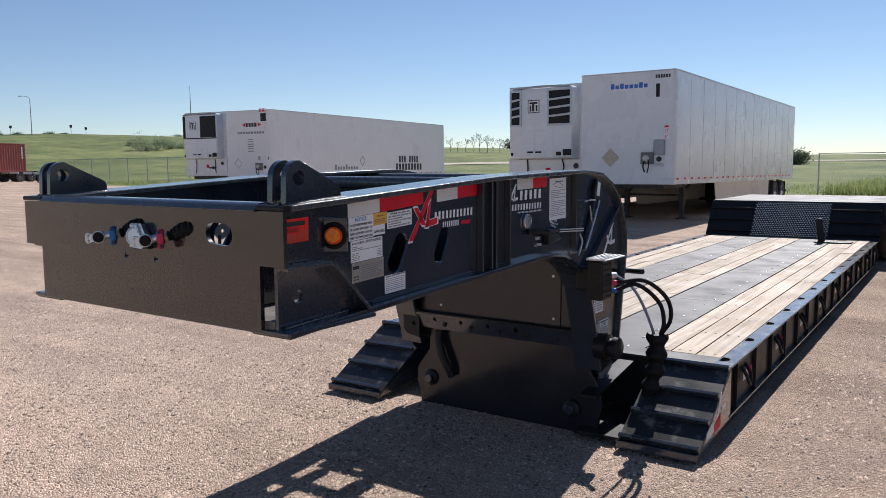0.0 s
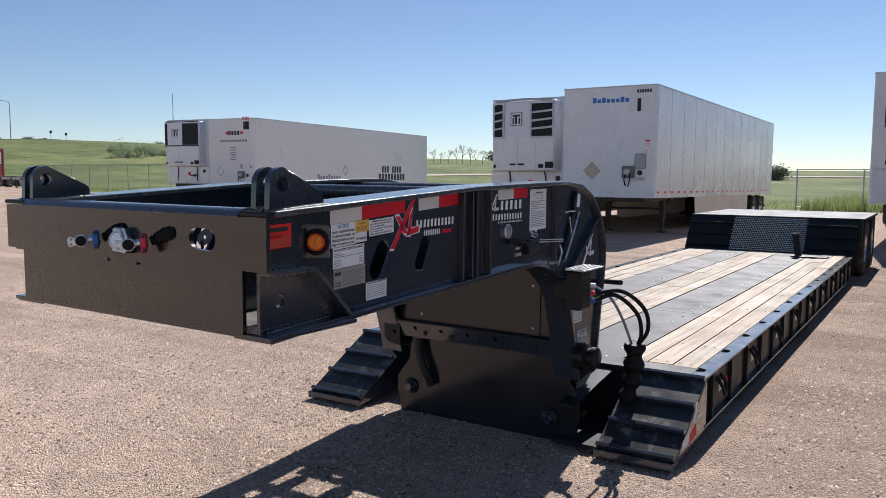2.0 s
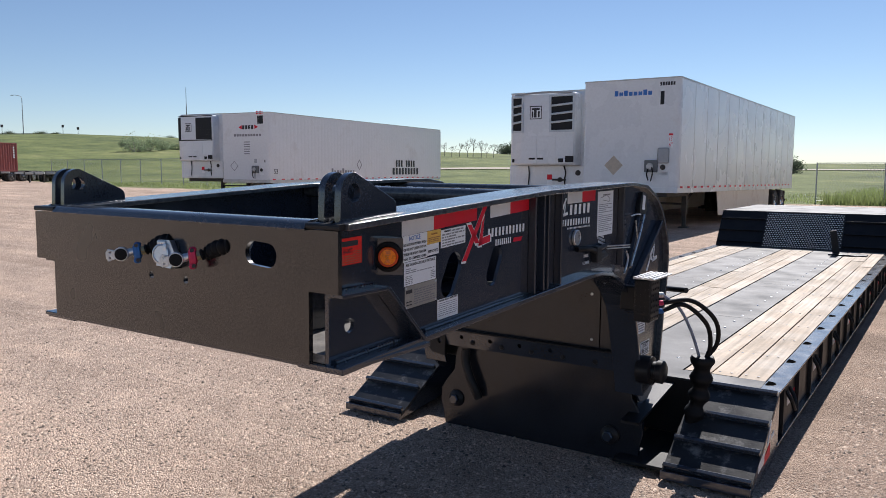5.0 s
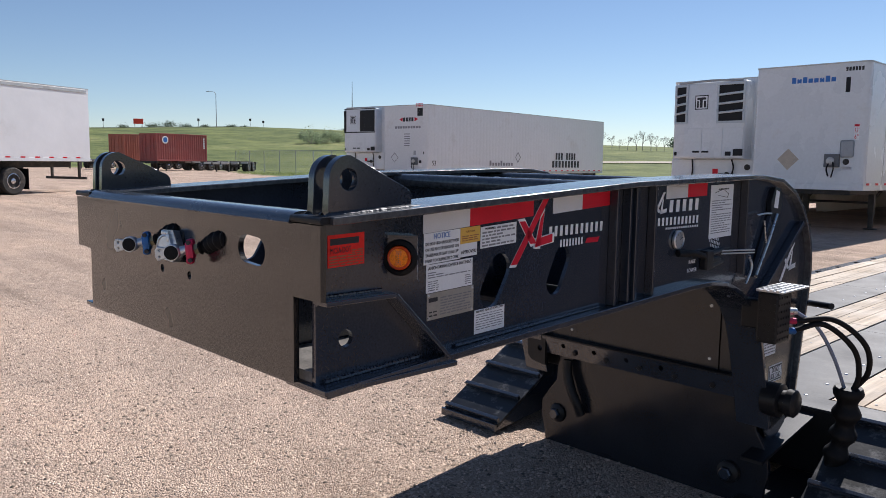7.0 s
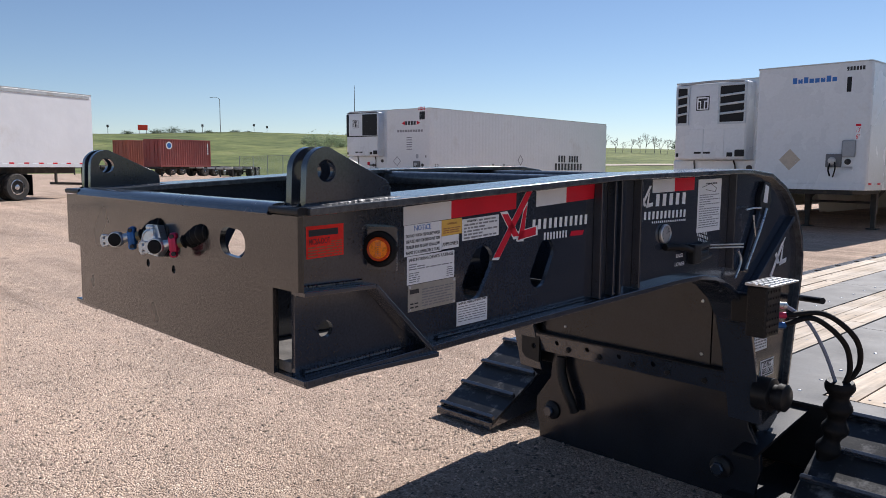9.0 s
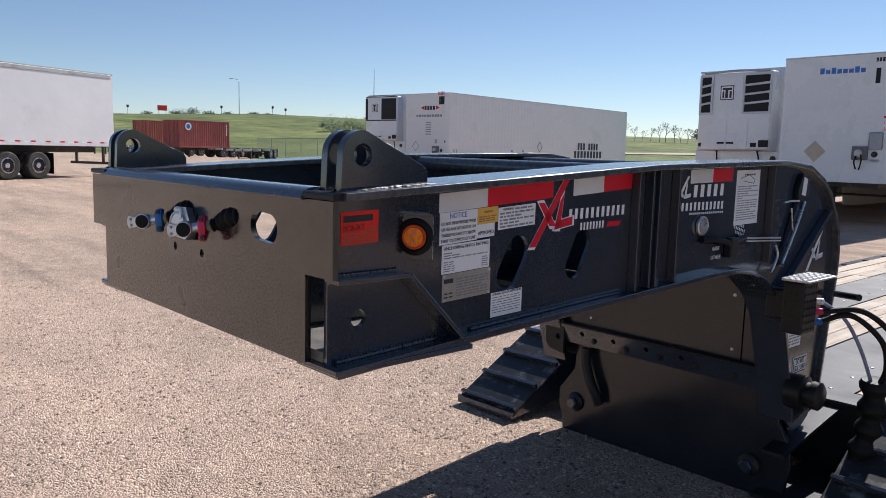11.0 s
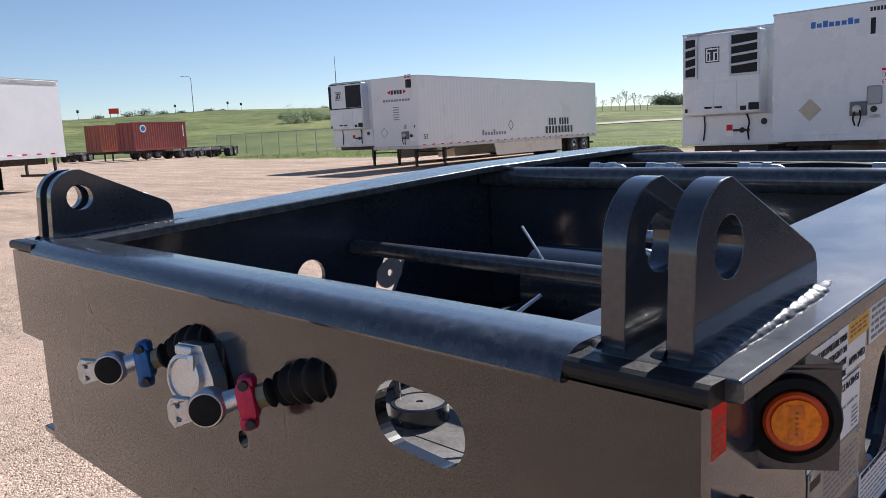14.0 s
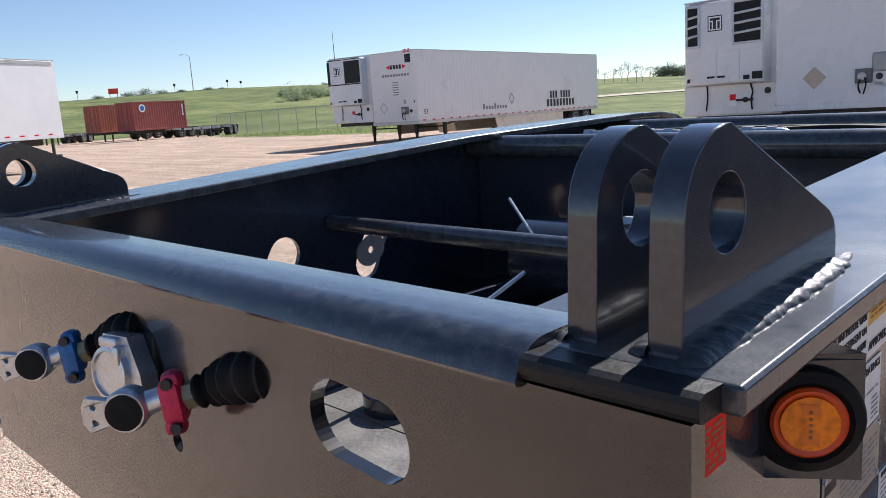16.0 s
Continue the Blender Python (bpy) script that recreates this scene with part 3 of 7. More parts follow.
def weld(x, side, y0, y1, wide, seed, high=0.4):
    """A low lumpy fillet along the foot of a plate at x, spreading towards side."""
    bm = bmesh.new()
    n, prev = int((y1 - y0) / 0.002), None
    for i in range(n + 1):
        y = y0 + (y1 - y0) * i / n
        lump = noise.noise(Vector((y * 70, seed, 0))) + 0.5 * noise.noise(Vector((y * 190, seed, 3)))
        w = wide * (1.0 + 0.22 * lump) * min(1.0, 0.3 + 30 * (i / n), 0.15 + 4 * (1 - i / n))
        ring = []
        for j in range(8):
            a = radians(90 * j / 7)
            lift = 1.0 + 0.22 * noise.noise(Vector((y * 90, j * 0.45, seed)))
            ring.append(bm.verts.new((x + side * w * math.sin(a), y, top(y) - 0.0015 + high * w * math.cos(a) ** 0.8 * lift if j < 7 else top(y) - 0.002)))
        if prev:
            for j in range(7):
                bm.faces.new((prev[j], prev[j + 1], ring[j + 1], ring[j]))
        prev = ring
    bmesh.ops.recalc_face_normals(bm, faces=bm.faces)
    return bm


SLOTS = [slot(0.671, 1.316, 0.172, 0.09, 60), slot(0.973, 1.32, 0.168, 0.08, 63)]
for sx in (1, -1):
    w = part("web", plate([web_outline(0.03), *SLOTS, circle(0.12, 1.224, 0.022, 20)], 0.014, on_x(sx * WX, -sx)), BLACK, goose)
    # top flange, following the neck and rolling over at the rear
    bm = bmesh.new()
    line = [(y, top(y)) for y in (0.022, 0.33, 0.7, 1.0, 1.3, 1.9, 2.2)] + REAR
    inner, outer = sx * (WX - 0.117), sx * (WX + 0.084)
    prev = None
    for i, (y, z) in enumerate(line):
        a, b = line[max(i - 1, 0)], line[min(i + 1, len(line) - 1)]
        d = Vector((0, b[0] - a[0], b[1] - a[1])).normalized()
        nrm = Vector((0, -d.z, d.y)) * 0.02
        wi = inner if y < 2.4 else sx * (WX - 0.06)
        ring = [bm.verts.new((wi, y, z)), bm.verts.new((outer if y < 2.3 else sx * (WX + 0.03), y, z))]
        ring += [bm.verts.new(ring[1].co - nrm), bm.verts.new(ring[0].co - nrm)]
        if prev:
            for k in range(4):
                bm.faces.new((prev[k], prev[(k + 1) % 4], ring[(k + 1) % 4], ring[k]))
        else:
            bm.faces.new(ring[::-1])
        prev = ring
    bm.faces.new(prev)
    bmesh.ops.recalc_face_normals(bm, faces=bm.faces)
    soft(part("top_flange", bm, BLACK_FLANGE, goose), 0.004)
    # bottom flange along the neck and down the front of the leg
    bm = bmesh.new()
    line = [(0.02, bot(0.02)), (0.5, bot(0.5)), (1.03, bot(1.03)), (1.44, bot(1.44)), (1.78, bot(1.78))] + FRONT_ARC[::-1]
    prev = None
    for i, (y, z) in enumerate(line):
        a, b = line[max(i - 1, 0)], line[min(i + 1, len(line) - 1)]
        d = Vector((0, b[0] - a[0], b[1] - a[1])).normalized()
        nrm = Vector((0, -d.z, d.y)) * 0.022
        ring = [bm.verts.new((sx * (WX - 0.12), y, z)), bm.verts.new((sx * (WX + (0.062 if y < 0.5 else 0.045)), y, z))]
        ring += [bm.verts.new(ring[1].co - nrm), bm.verts.new(ring[0].co - nrm)]
        if prev:
            for k in range(4):
                bm.faces.new((prev[k], prev[(k + 1) % 4], ring[(k + 1) % 4], ring[k]))
        else:
            bm.faces.new(ring[::-1])
        prev = ring
    bm.faces.new(prev)
    bmesh.ops.recalc_face_normals(bm, faces=bm.faces)
    soft(part("bottom_flange", bm, BLACK, goose), 0.004)
    # upright stiffeners on the outer face
    for y0, wd in ((1.254, 0.03), (1.335, 0.012), (1.375, 0.012), (1.5, 0.034), (2.24, 0.03)):
        zt, zb = top(y0) - 0.021, bot(y0) + 0.001
        bm = bmesh.new()
        box(bm, *sorted((sx * (WX + 0.0005), sx * (WX + 0.034))), y0 - 0.006, y0 + 0.006, zb, zt, 0.002)
        part("stiffener", bm, BLACK, goose)
    # slanted rib on the leg
    bm = bmesh.new()
    a, b = Vector((sx * (WX + 0.018), 2.42, 1.06)), Vector((sx * (WX + 0.018), 2.86, 1.39))
    d = (b - a).normalized()
    box(bm, -0.0165, 0.0165, -0.275, 0.275, -0.012, 0.012, 0.002, Matrix.Translation((a + b) / 2) @ Matrix.Rotation(math.atan2(d.z, d.y), 4, "X"))
    part("slanted_rib", bm, BLACK, goose)
    # lug pairs on the front corners
    for k, lx in enumerate((0.742, 0.68)):
        x = sx * (lx - 0.012)
        zf = top(0.1) - 0.004
        c = (0.102, 1.62)
        pts = [(0.04, zf)]
        pts += [(c[0] - 0.058 * math.cos(t), c[1] + 0.058 * math.sin(t)) for t in [radians(a) for a in range(0, 106, 12)]]
        pts += [(0.285, 1.598), (0.297, 1.588), (0.302, 1.574), (0.303, top(0.3) - 0.004)]
        lug = part("lug_plate", plate([pts, circle(*c, 0.0265, 28)], 0.024, on_x(x - 0.012, 1)), BLACK, goose, smooth=True)
        soft(lug, 0.004, 3)
    for xx, side in ((0.7415, 1), (0.6565, -1)):
        part("weld_bead", weld(sx * xx, sx * side, 0.032, 0.345, 0.018 if side > 0 else 0.011, 31 + side, 0.42 if side > 0 else 0.5), WELD if sx > 0 else BLACK_TOP, goose, "silvery weld bead" if sx > 0 else "", smooth=True)
    part("weld_bead", weld(sx * 0.7185, -sx, 0.035, 0.17, 0.014, 77, 0.55), WELD if sx > 0 else BLACK_TOP, goose, "silvery weld bead" if sx > 0 else "", smooth=True)
    # lower side box: slanted gusset, shelf and inner plate
    xi = sx * (WX + 0.004)
    bm = bmesh.new()
    box(bm, *sorted((sx * (WX + 0.0008), sx * (WX + 0.062))), 0.02, 0.235, 1.322, 1.334, 0.002, None)
    part("shelf_plate", bm, BLACK, goose)
    a, b = Vector((0, 0.235, 1.328)), Vector((0, 0.43, 1.135))
    d = b - a
    bm = bmesh.new()
    box(bm, *sorted((sx * (WX + 0.0008), sx * (WX + 0.062))), -d.length / 2, d.length / 2, -0.006, 0.006, 0.002, Matrix.Translation((a + b) / 2) @ Matrix.Rotation(math.atan2(d.z, d.y), 4, "X"))
    part("gusset", bm, BLACK, goose)
    # painted weld runs round the side box
    for k, (a, b, r) in enumerate((((WX + 0.005, 0.05, 0.005), (WX + 0.005, 0.36, 0.005), 0.0075), ((WX + 0.005, 0.5, 0.005), (WX + 0.005, 1.2, 0.005), 0.005))):
        run = [(sx * a[0], a[1] + (b[1] - a[1]) * t / 24, bot(a[1] + (b[1] - a[1]) * t / 24) + 0.004) for t in range(25)]
        bm = tube(bmesh.new(), run, lambda t, r=r, k=k: r * (1 + 0.35 * noise.noise(Vector((t * 46, k, sx)))), 8, 5)
        part("weld_bead", bm, BLACK, goose, smooth=True)
    for zz, yy in ((1.336, (0.03, 0.23)), (1.3195, (0.03, 0.22))):
        run = [(sx * (WX + 0.004), yy[0] + (yy[1] - yy[0]) * t / 16, zz) for t in range(17)]
        part("weld_bead", tube(bmesh.new(), run, lambda t: 0.005 * (1 + 0.35 * noise.noise(Vector((t * 30, zz, sx)))), 8, 5), BLACK, goose, smooth=True)
    if sx < 0:
        continue
    # foot pin
    bm = bmesh.new()
    lathe(bm, [(0.03, -0.03), (0.076, -0.03), (0.08, -0.01), (0.08, 0.045), (0.067, 0.05), (0.054, 0.05), (0.054, 0.072), (0.064, 0.076), (0.064, 0.108), (0.05, 0.118), (0.0001, 0.118)], axis_m((sx * (WX + 0.055), 2.565, 0.575), (sx, 0, 0)), 28)
    part("pivot_pin", bm, BLACK_MATTE, goose, smooth=True)

# front plate with its stepped lower corners, oval opening and coupling holes
out = [(-0.789, 1.515), (-0.789, 1.333), (-0.668, 1.333), (-0.668, 1.122), (0.656, 1.122), (0.656, 1.336), (0.769, 1.336), (0.769, 1.515)]
oval = slot(0.461, 1.431, 0.134, 0.074, -4, 20)
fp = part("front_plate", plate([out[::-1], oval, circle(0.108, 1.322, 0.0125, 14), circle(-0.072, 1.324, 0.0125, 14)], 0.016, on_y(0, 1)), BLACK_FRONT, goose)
soft(part("bottom_plate", boxes((-0.78, 0.764, 0.0165, 0.46, 1.106, 1.1205)), BLACK, goose), 0.003)
bm = boxes((-0.688, 0.688, 0.03, 0.44, 1.1225, 1.1485))
part("kingpin_plate", bm, DUSTY_STEEL, goose)
bm = lathe(bmesh.new(), [(0.06, 0), (0.06, 0.034), (0.058, 0.036), (0.052, 0.036), (0.052, 0.028)], axis_m((-0.09, 0.51, 1.1503), (0, 0, 1)), 32)
boss = part("socket_boss", bm, BLACK, goose, "round black socket with a dusty top", smooth=True)
bm = lathe(bmesh.new(), [(0.052, 0.032), (0.05, 0.0352), (0.008, 0.0352), (0.008, 0.02)], axis_m((-0.09, 0.51, 1.1503), (0, 0, 1)), 32)
part("socket_top", bm, DUSTY_STEEL, boss, smooth=True)
part("grease_pipe", rod(bmesh.new(), (-0.145, 0.5, 1.1505), (-0.145, 0.5, 1.36), 0.007, 8), BLACK, goose, smooth=True)
# rolled top edge between the lugs
bm = bmesh.new()
prof = [(0.088, -0.003), (0.06, 0.0), (0.045, 0.0005)] + [(0.027 - 0.037 * math.sin(radians(a)), -0.037 + 0.037 * math.cos(radians(a))) for a in range(0, 73, 8)] + [(-0.007, -0.0285), (0.0, -0.03), (0.02, -0.03), (0.088, -0.02)]
ends = []
for x in (-0.655, 0.648):
    ends.append([bm.verts.new((x, y, top(0.03) + 0.006 + z)) for y, z in prof])
for i in range(len(prof)):
    bm.faces.new((ends[0][i], ends[0][(i + 1) % len(prof)], ends[1][(i + 1) % len(prof)], ends[1][i]))
bm.faces.new(ends[0])
bm.faces.new(ends[1][::-1])
bmesh.ops.recalc_face_normals(bm, faces=bm.faces)
part("rolled_front_edge", bm, BLACK_TOP, goose, "rolled black front edge dulled by dust", smooth=True)
for x0, x1 in ((-0.791, -0.6555), (0.6485, 0.776)):
    bm = bmesh.new()
    loop = [(0.05, -0.001), (0.002, 0.0), (-0.003, -0.0025), (-0.0045, -0.007), (-0.0045, -0.013), (-0.003, -0.0165), (0.0, -0.0175), (0.05, -0.0175)]
    caps = [[bm.verts.new((x, y, top(0.02) + z)) for y, z in loop] for x in (x0, x1)]
    for i in range(len(loop)):
        bm.faces.new((caps[0][i], caps[0][(i + 1) % len(loop)], caps[1][(i + 1) % len(loop)], caps[1][i]))
    bm.faces.new(caps[0])
    bm.faces.new(caps[1][::-1])
    bmesh.ops.recalc_face_normals(bm, faces=bm.faces)
    part("corner_roll", bm, BLACK_MATTE, goose)

# added blind that hides the sunlit floor, keeping the corner slot dark higher up
part("slot_blind", boxes((0.42, 0.432, 0.02, 0.44, 1.149, 1.34), bev=0.002), BLACK, goose)

# cross members between the webs
for y, z, r in ((0.84, 1.412, 0.021), (1.4, 1.567, 0.032), (2.15, 1.572, 0.032)):
    bm = rod(bmesh.new(), (-WX + 0.02, y, z), (WX - 0.02, y, z), r, 20)
    part("cross_tube", bm, BLACK_FLANGE, goose, smooth=True)
part("tube_weld", tube(bmesh.new(), [(-WX + 0.03, 1.37, 1.59), (-WX + 0.09, 1.375, 1.597), (-WX + 0.15, 1.38, 1.595)], lambda t: 0.008 + 0.0015 * math.sin(t * 40), 8), WELD, goose, "silvery weld bead", smooth=True)
part("cross_plate", boxes((-WX + 0.021, WX - 0.021, 1.42, 1.436, 1.18, 1.55), bev=0.002), BLACK, goose)
part("cross_plate", boxes((-WX + 0.021, WX - 0.021, 2.16, 2.176, 1.2, 1.555), bev=0.002), BLACK, goose)
part("belly_plate", boxes((-WX + 0.022, WX - 0.033, 0.442, 1.07, 1.145, 1.15)), DUSTY_STEEL, goose)
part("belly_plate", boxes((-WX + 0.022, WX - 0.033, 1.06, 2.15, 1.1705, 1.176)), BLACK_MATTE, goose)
for x in (-0.28, 0.25):
    part("long_rib", boxes((x, x + 0.014, 0.46, 1.41, 1.13, 1.26), bev=0.002), BLACK, goose)
part("air_tank", lathe(bmesh.new(), [(0.0001, 0), (0.08, 0.015), (0.11, 0.05), (0.11, 0.6), (0.08, 0.635), (0.0001, 0.65)], axis_m((-0.35, 1.2, 1.29), (1, 0, 0)), 24), BLACK, goose, smooth=True)
for x, y, z in ((-0.46, 1.75, 1.578), (-0.25, 1.76, 1.577), (0.06, 1.75, 1.576), (0.42, 1.76, 1.575), (0.02, 1.1, 1.42), (0.1, 1.15, 1.45)):
    bm = bmesh.new()
    rod(bm, (x - 0.05, y, z), (x - 0.02, y, z), 0.016, 6)
    rod(bm, (x - 0.02, y, z), (x + 0.02, y, z), 0.011, 12)
    rod(bm, (x + 0.02, y, z), (x + 0.045, y, z), 0.016, 6)
    tube(bm, [(x + 0.04, y, z), (x + 0.07, y, z - 0.003), (x + 0.09, y, z - 0.02)], 0.01)
    part("hydraulic_fitting", bm, ZINC, goose, "zinc plated hydraulic fitting", smooth=True)
for y, x0, x1 in ((1.76, -0.2, 0.05), (1.78, 0.08, 0.4), (1.82, -0.5, 0.55)):
    bm = tube(bmesh.new(), [(x0, y, 1.575), ((x0 + x1) / 2, y + 0.02, 1.578), (x1, y, 1.572)], 0.011)
    part("hydraulic_hose", bm, RUBBER, goose, smooth=True)
bm = bmesh.new()
tube(bm, [(0.3, 0.5, 1.17), (0.1, 0.7, 1.2), (0.05, 1.0, 1.3), (0.1, 1.14, 1.44)], 0.014)
part("hydraulic_hose", bm, RUBBER, goose, smooth=True)

# upper cover, hinge angle and base under the neck
cover = [[(-0.57, 0.655), (0.488, 0.655), (0.488, 1.17), (-0.57, 1.17)], slot(-0.5, 0.93, 0.07, 0.04, 20), slot(-0.33, 1.08, 0.075, 0.05, 5)]
part("cover_plate", plate(cover, 0.012, on_y(2.56, 1)), SATIN, goose)
part("cover_plate", boxes((0.492, 0.69, 2.564, 2.576, 0.6, 1.17), bev=0.002), SATIN, goose)
for x, z in ((-0.4, 0.71), (0.443, 0.707), (0.438, 0.973)):
    part("cover_bolt", lathe(bmesh.new(), [(0.009, 0), (0.009, 0.004), (0.005, 0.006), (0.0001, 0.006)], axis_m((x, 2.5595, z), (0, -1, 0)), 10), ZINC, goose)
ang = bmesh.new()
box(ang, -0.6, 0.62, 2.515, 2.559, 0.65, 0.658, 0.002)
part("hinge_angle", ang, BLACK_MATTE, goose)
hl = plate([[(-0.6, 0.545), (0.62, 0.545), (0.62, 0.649), (-0.6, 0.649)], *[circle(x, 0.612, 0.014, 12) for x in (-0.434, -0.222, -0.013, 0.195)]], 0.01, lambda u, v, w: (u, 2.515 + (0.649 - v) * 0.3 + w, v))
part("hinge_flange", hl, BLACK, goose)
for x in (-0.434, -0.222, -0.013, 0.195, 0.4):
    part("hinge_bolt", lathe(bmesh.new(), [(0.016, 0), (0.016, 0.008), (0.009, 0.012), (0.0001, 0.012)], axis_m((x + 0.08, 2.533, 0.585), (0, -0.96, -0.28)), 6), BLACK_MATTE, goose)
part("hinge_ear", plate([[(-0.70, 0.7), (-0.69, 0.52), (-0.66, 0.49), (-0.56, 0.475), (-0.56, 0.66), (-0.64, 0.72)], circle(-0.6, 0.57, 0.018, 10)], 0.02, on_y(2.52, 1)), BLACK_MATTE, goose)
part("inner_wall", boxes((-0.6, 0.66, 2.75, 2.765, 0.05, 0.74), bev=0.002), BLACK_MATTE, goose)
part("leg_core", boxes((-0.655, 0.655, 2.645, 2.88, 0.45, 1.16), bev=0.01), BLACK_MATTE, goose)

# unseen cylinders and pipes added inside the neck's rear to break up its shadow
for x, r in ((-0.5, 0.05), (-0.2, 0.07), (0.2, 0.07), (0.48, 0.05)):
    cyl = part("shadow_cylinder", lathe(bmesh.new(), [(0.0001, 0), (r, 0.01), (r, 0.44), (r * 0.55, 0.46), (r * 0.55, 0.6), (0.0001, 0.6)], axis_m((x, 2.2, 1.42), (0, 1, -0.42)), 16), BLACK_MATTE, goose, smooth=True)
part("cross_tube", rod(bmesh.new(), (-WX + 0.05, 2.5, 1.33), (WX - 0.05, 2.5, 1.33), 0.04, 16), BLACK_MATTE, goose, smooth=True)
part("hydraulic_hose", tube(bmesh.new(), [(-0.6, 2.3, 1.3), (-0.3, 2.42, 1.45), (0.0, 2.36, 1.34), (0.35, 2.6, 1.42), (0.6, 2.66, 1.3)], 0.022, 10), RUBBER, goose, smooth=True)

# stickers and tape on both flanks
def flank(y, z, sx=1, lift=0.0012):
    """A frame on the outer web: x along the neck, y up, following its slope."""
    if sx > 0:
        return Matrix.Translation((WX + lift, y, z)) @ Matrix(((0, 0, 1, 0), (1, 0, 0, 0), (0, 1, 0, 0), (0, 0, 0, 1)))
    return Matrix.Translation((-WX - lift, y, z)) @ Matrix(((0, 0, -1, 0), (-1, 0, 0, 0), (0, 1, 0, 0), (0, 0, 0, 1)))


def sticker(name, y0, y1, z0, z1, material, label, slope=0.05, sx=1, parent=goose):
    """A thin vinyl patch on the web; z0 and z1 are its heights at y0."""
    bm = bmesh.new()
    for w in (0.0004, 0.0012):
        for y, z in ((y0, z0), (y1, z0 + slope * (y1 - y0)), (y1, z1 + slope * (y1 - y0)), (y0, z1)):
            bm.verts.new((sx * (WX + w), y, z))
    v = list(bm.verts)
    for f in ((0, 1, 2, 3), (4, 5, 6, 7), (0, 1, 5, 4), (1, 2, 6, 5), (2, 3, 7, 6), (3, 0, 4, 7)):
        bm.faces.new([v[i] for i in f])
    bmesh.ops.recalc_face_normals(bm, faces=bm.faces)
    return part(name, bm, material, parent, label)


def print_bars(st, y0, y1, z0, rows, hgt, gap, material, slope=0.05, seed=1, words=True, lift=0.0016):
    """Rows of unreadable print as small bars."""
    r = random.Random(seed)
    bm = bmesh.new()
    for i in range(rows):
        z = z0 - i * (hgt + gap)
        y = y0
        while y < y1 - 0.004:
            ln = min(r.uniform(0.008, 0.03) if words else y1 - y0, y1 - y)
            a = [(y, z), (y + ln, z), (y + ln, z + hgt), (y, z + hgt)]
            vs = [bm.verts.new((WX + lift, p, q + slope * (p - y0))) for p, q in a]
            bm.faces.new(vs)
            y += ln + 0.004
            if words and r.random() < 0.06:
                break
    return part("print_line", bm, material, st)


for sx in (1, -1):
    for y0, y1, z0, mtl, slp in ((0.377, 0.557, 1.471, TAPE_WHITE, 0.065), (0.557, 0.838, 1.483, TAPE_RED, 0.065), (0.935, 1.09, 1.504, TAPE_WHITE, 0.06), (1.09, 1.247, 1.5133, TAPE_RED, 0.06), (1.62, 1.78, 1.534, TAPE_WHITE, 0.022), (1.78, 1.934, 1.5375, TAPE_RED, 0.022)):
        sticker("reflective_tape", y0, y1, z0, z0 + 0.051, mtl, "red reflective tape" if mtl is TAPE_RED else "white reflective tape", slp, sx)

TX = Matrix.Rotation(radians(3.0), 4, "Z")
s = sticker("inspection_sticker", 0.065, 0.177, 1.404, 1.484, STICK_RED, "red inspection sticker with dark print", 0.035)
print_bars(s, 0.072, 0.16, 1.459, 1, 0.016, 0.004, INK, 0.035, seed=3, words=False)
lettering("MCSA-DOT", 0.021, INK, s, flank(0.104, 1.446, lift=0.0018) @ TX, width=0.062)
print_bars(s, 0.138, 0.172, 1.443, 2, 0.003, 0.003, INK_BROWN, 0.035, seed=4)
print_bars(s, 0.07, 0.172, 1.429, 4, 0.0035, 0.0035, INK_BROWN, 0.035, seed=5)
s = sticker("notice_sticker", 0.38, 0.519, 1.385, 1.4705, STICK_WHITE, "white notice sticker about washing the new paint", 0.06)
lettering("NOTICE", 0.021, INK_BLUE, s, flank(0.447, 1.463, lift=0.0018) @ TX, width=0.062)
for i, row in enumerate(("DO NOT HIGH PRESSURE WASH", "OR USE ANY DETERGENT ON", "TRAILER FOR 30 DAYS TO ALLOW", "PAINT TO COMPLETELY CURE")):
    lettering(row, 0.0125, INK, s, flank(0.449, 1.444 - i * 0.0155, lift=0.0018) @ TX, width=0.126)
s = sticker("caution_sticker", 0.5195, 0.6, 1.434, 1.479, STICK_YELLOW, "yellow caution sticker", 0.06)
lettering("CAUTION", 0.0085, INK_BROWN, s, flank(0.56, 1.469, lift=0.0018) @ TX, width=0.036)
print_bars(s, 0.526, 0.594, 1.453, 3, 0.003, 0.003, INK_BROWN, 0.06, seed=8)
s = sticker("approval_sticker", 0.5195, 0.588, 1.396, 1.4335, STICK_WHITE, "white approval sticker", 0.06)
lettering("APPROVED", 0.0145, INK, s, flank(0.5535, 1.411, lift=0.0018) @ TX, width=0.062)
s = sticker("warning_sticker", 0.602, 0.759, 1.415, 1.478, STICK_WHITE, "white warning sticker full of print", 0.06)
lettering("WARNING:", 0.0095, INK, s, flank(0.643, 1.473, lift=0.0018) @ TX, width=0.045)
print_bars(s, 0.671, 0.752, 1.4715, 1, 0.005, 0.004, INK_GREY, 0.06, seed=11)
print_bars(s, 0.609, 0.752, 1.458, 5, 0.005, 0.0045, INK_GREY, 0.06, seed=12)
s = sticker("ratings_sticker", 0.39, 0.571, 1.306, 1.3845, STICK_WHITE, "white anchoring device ratings sticker", 0.045)
lettering("ANCHORING DEVICE RATINGS", 0.013, INK, s, flank(0.481, 1.3785, lift=0.0018) @ TX, width=0.168)
print_bars(s, 0.397, 0.562, 1.36, 3, 0.003, 0.0035, INK_GREY, 0.045, seed=15)
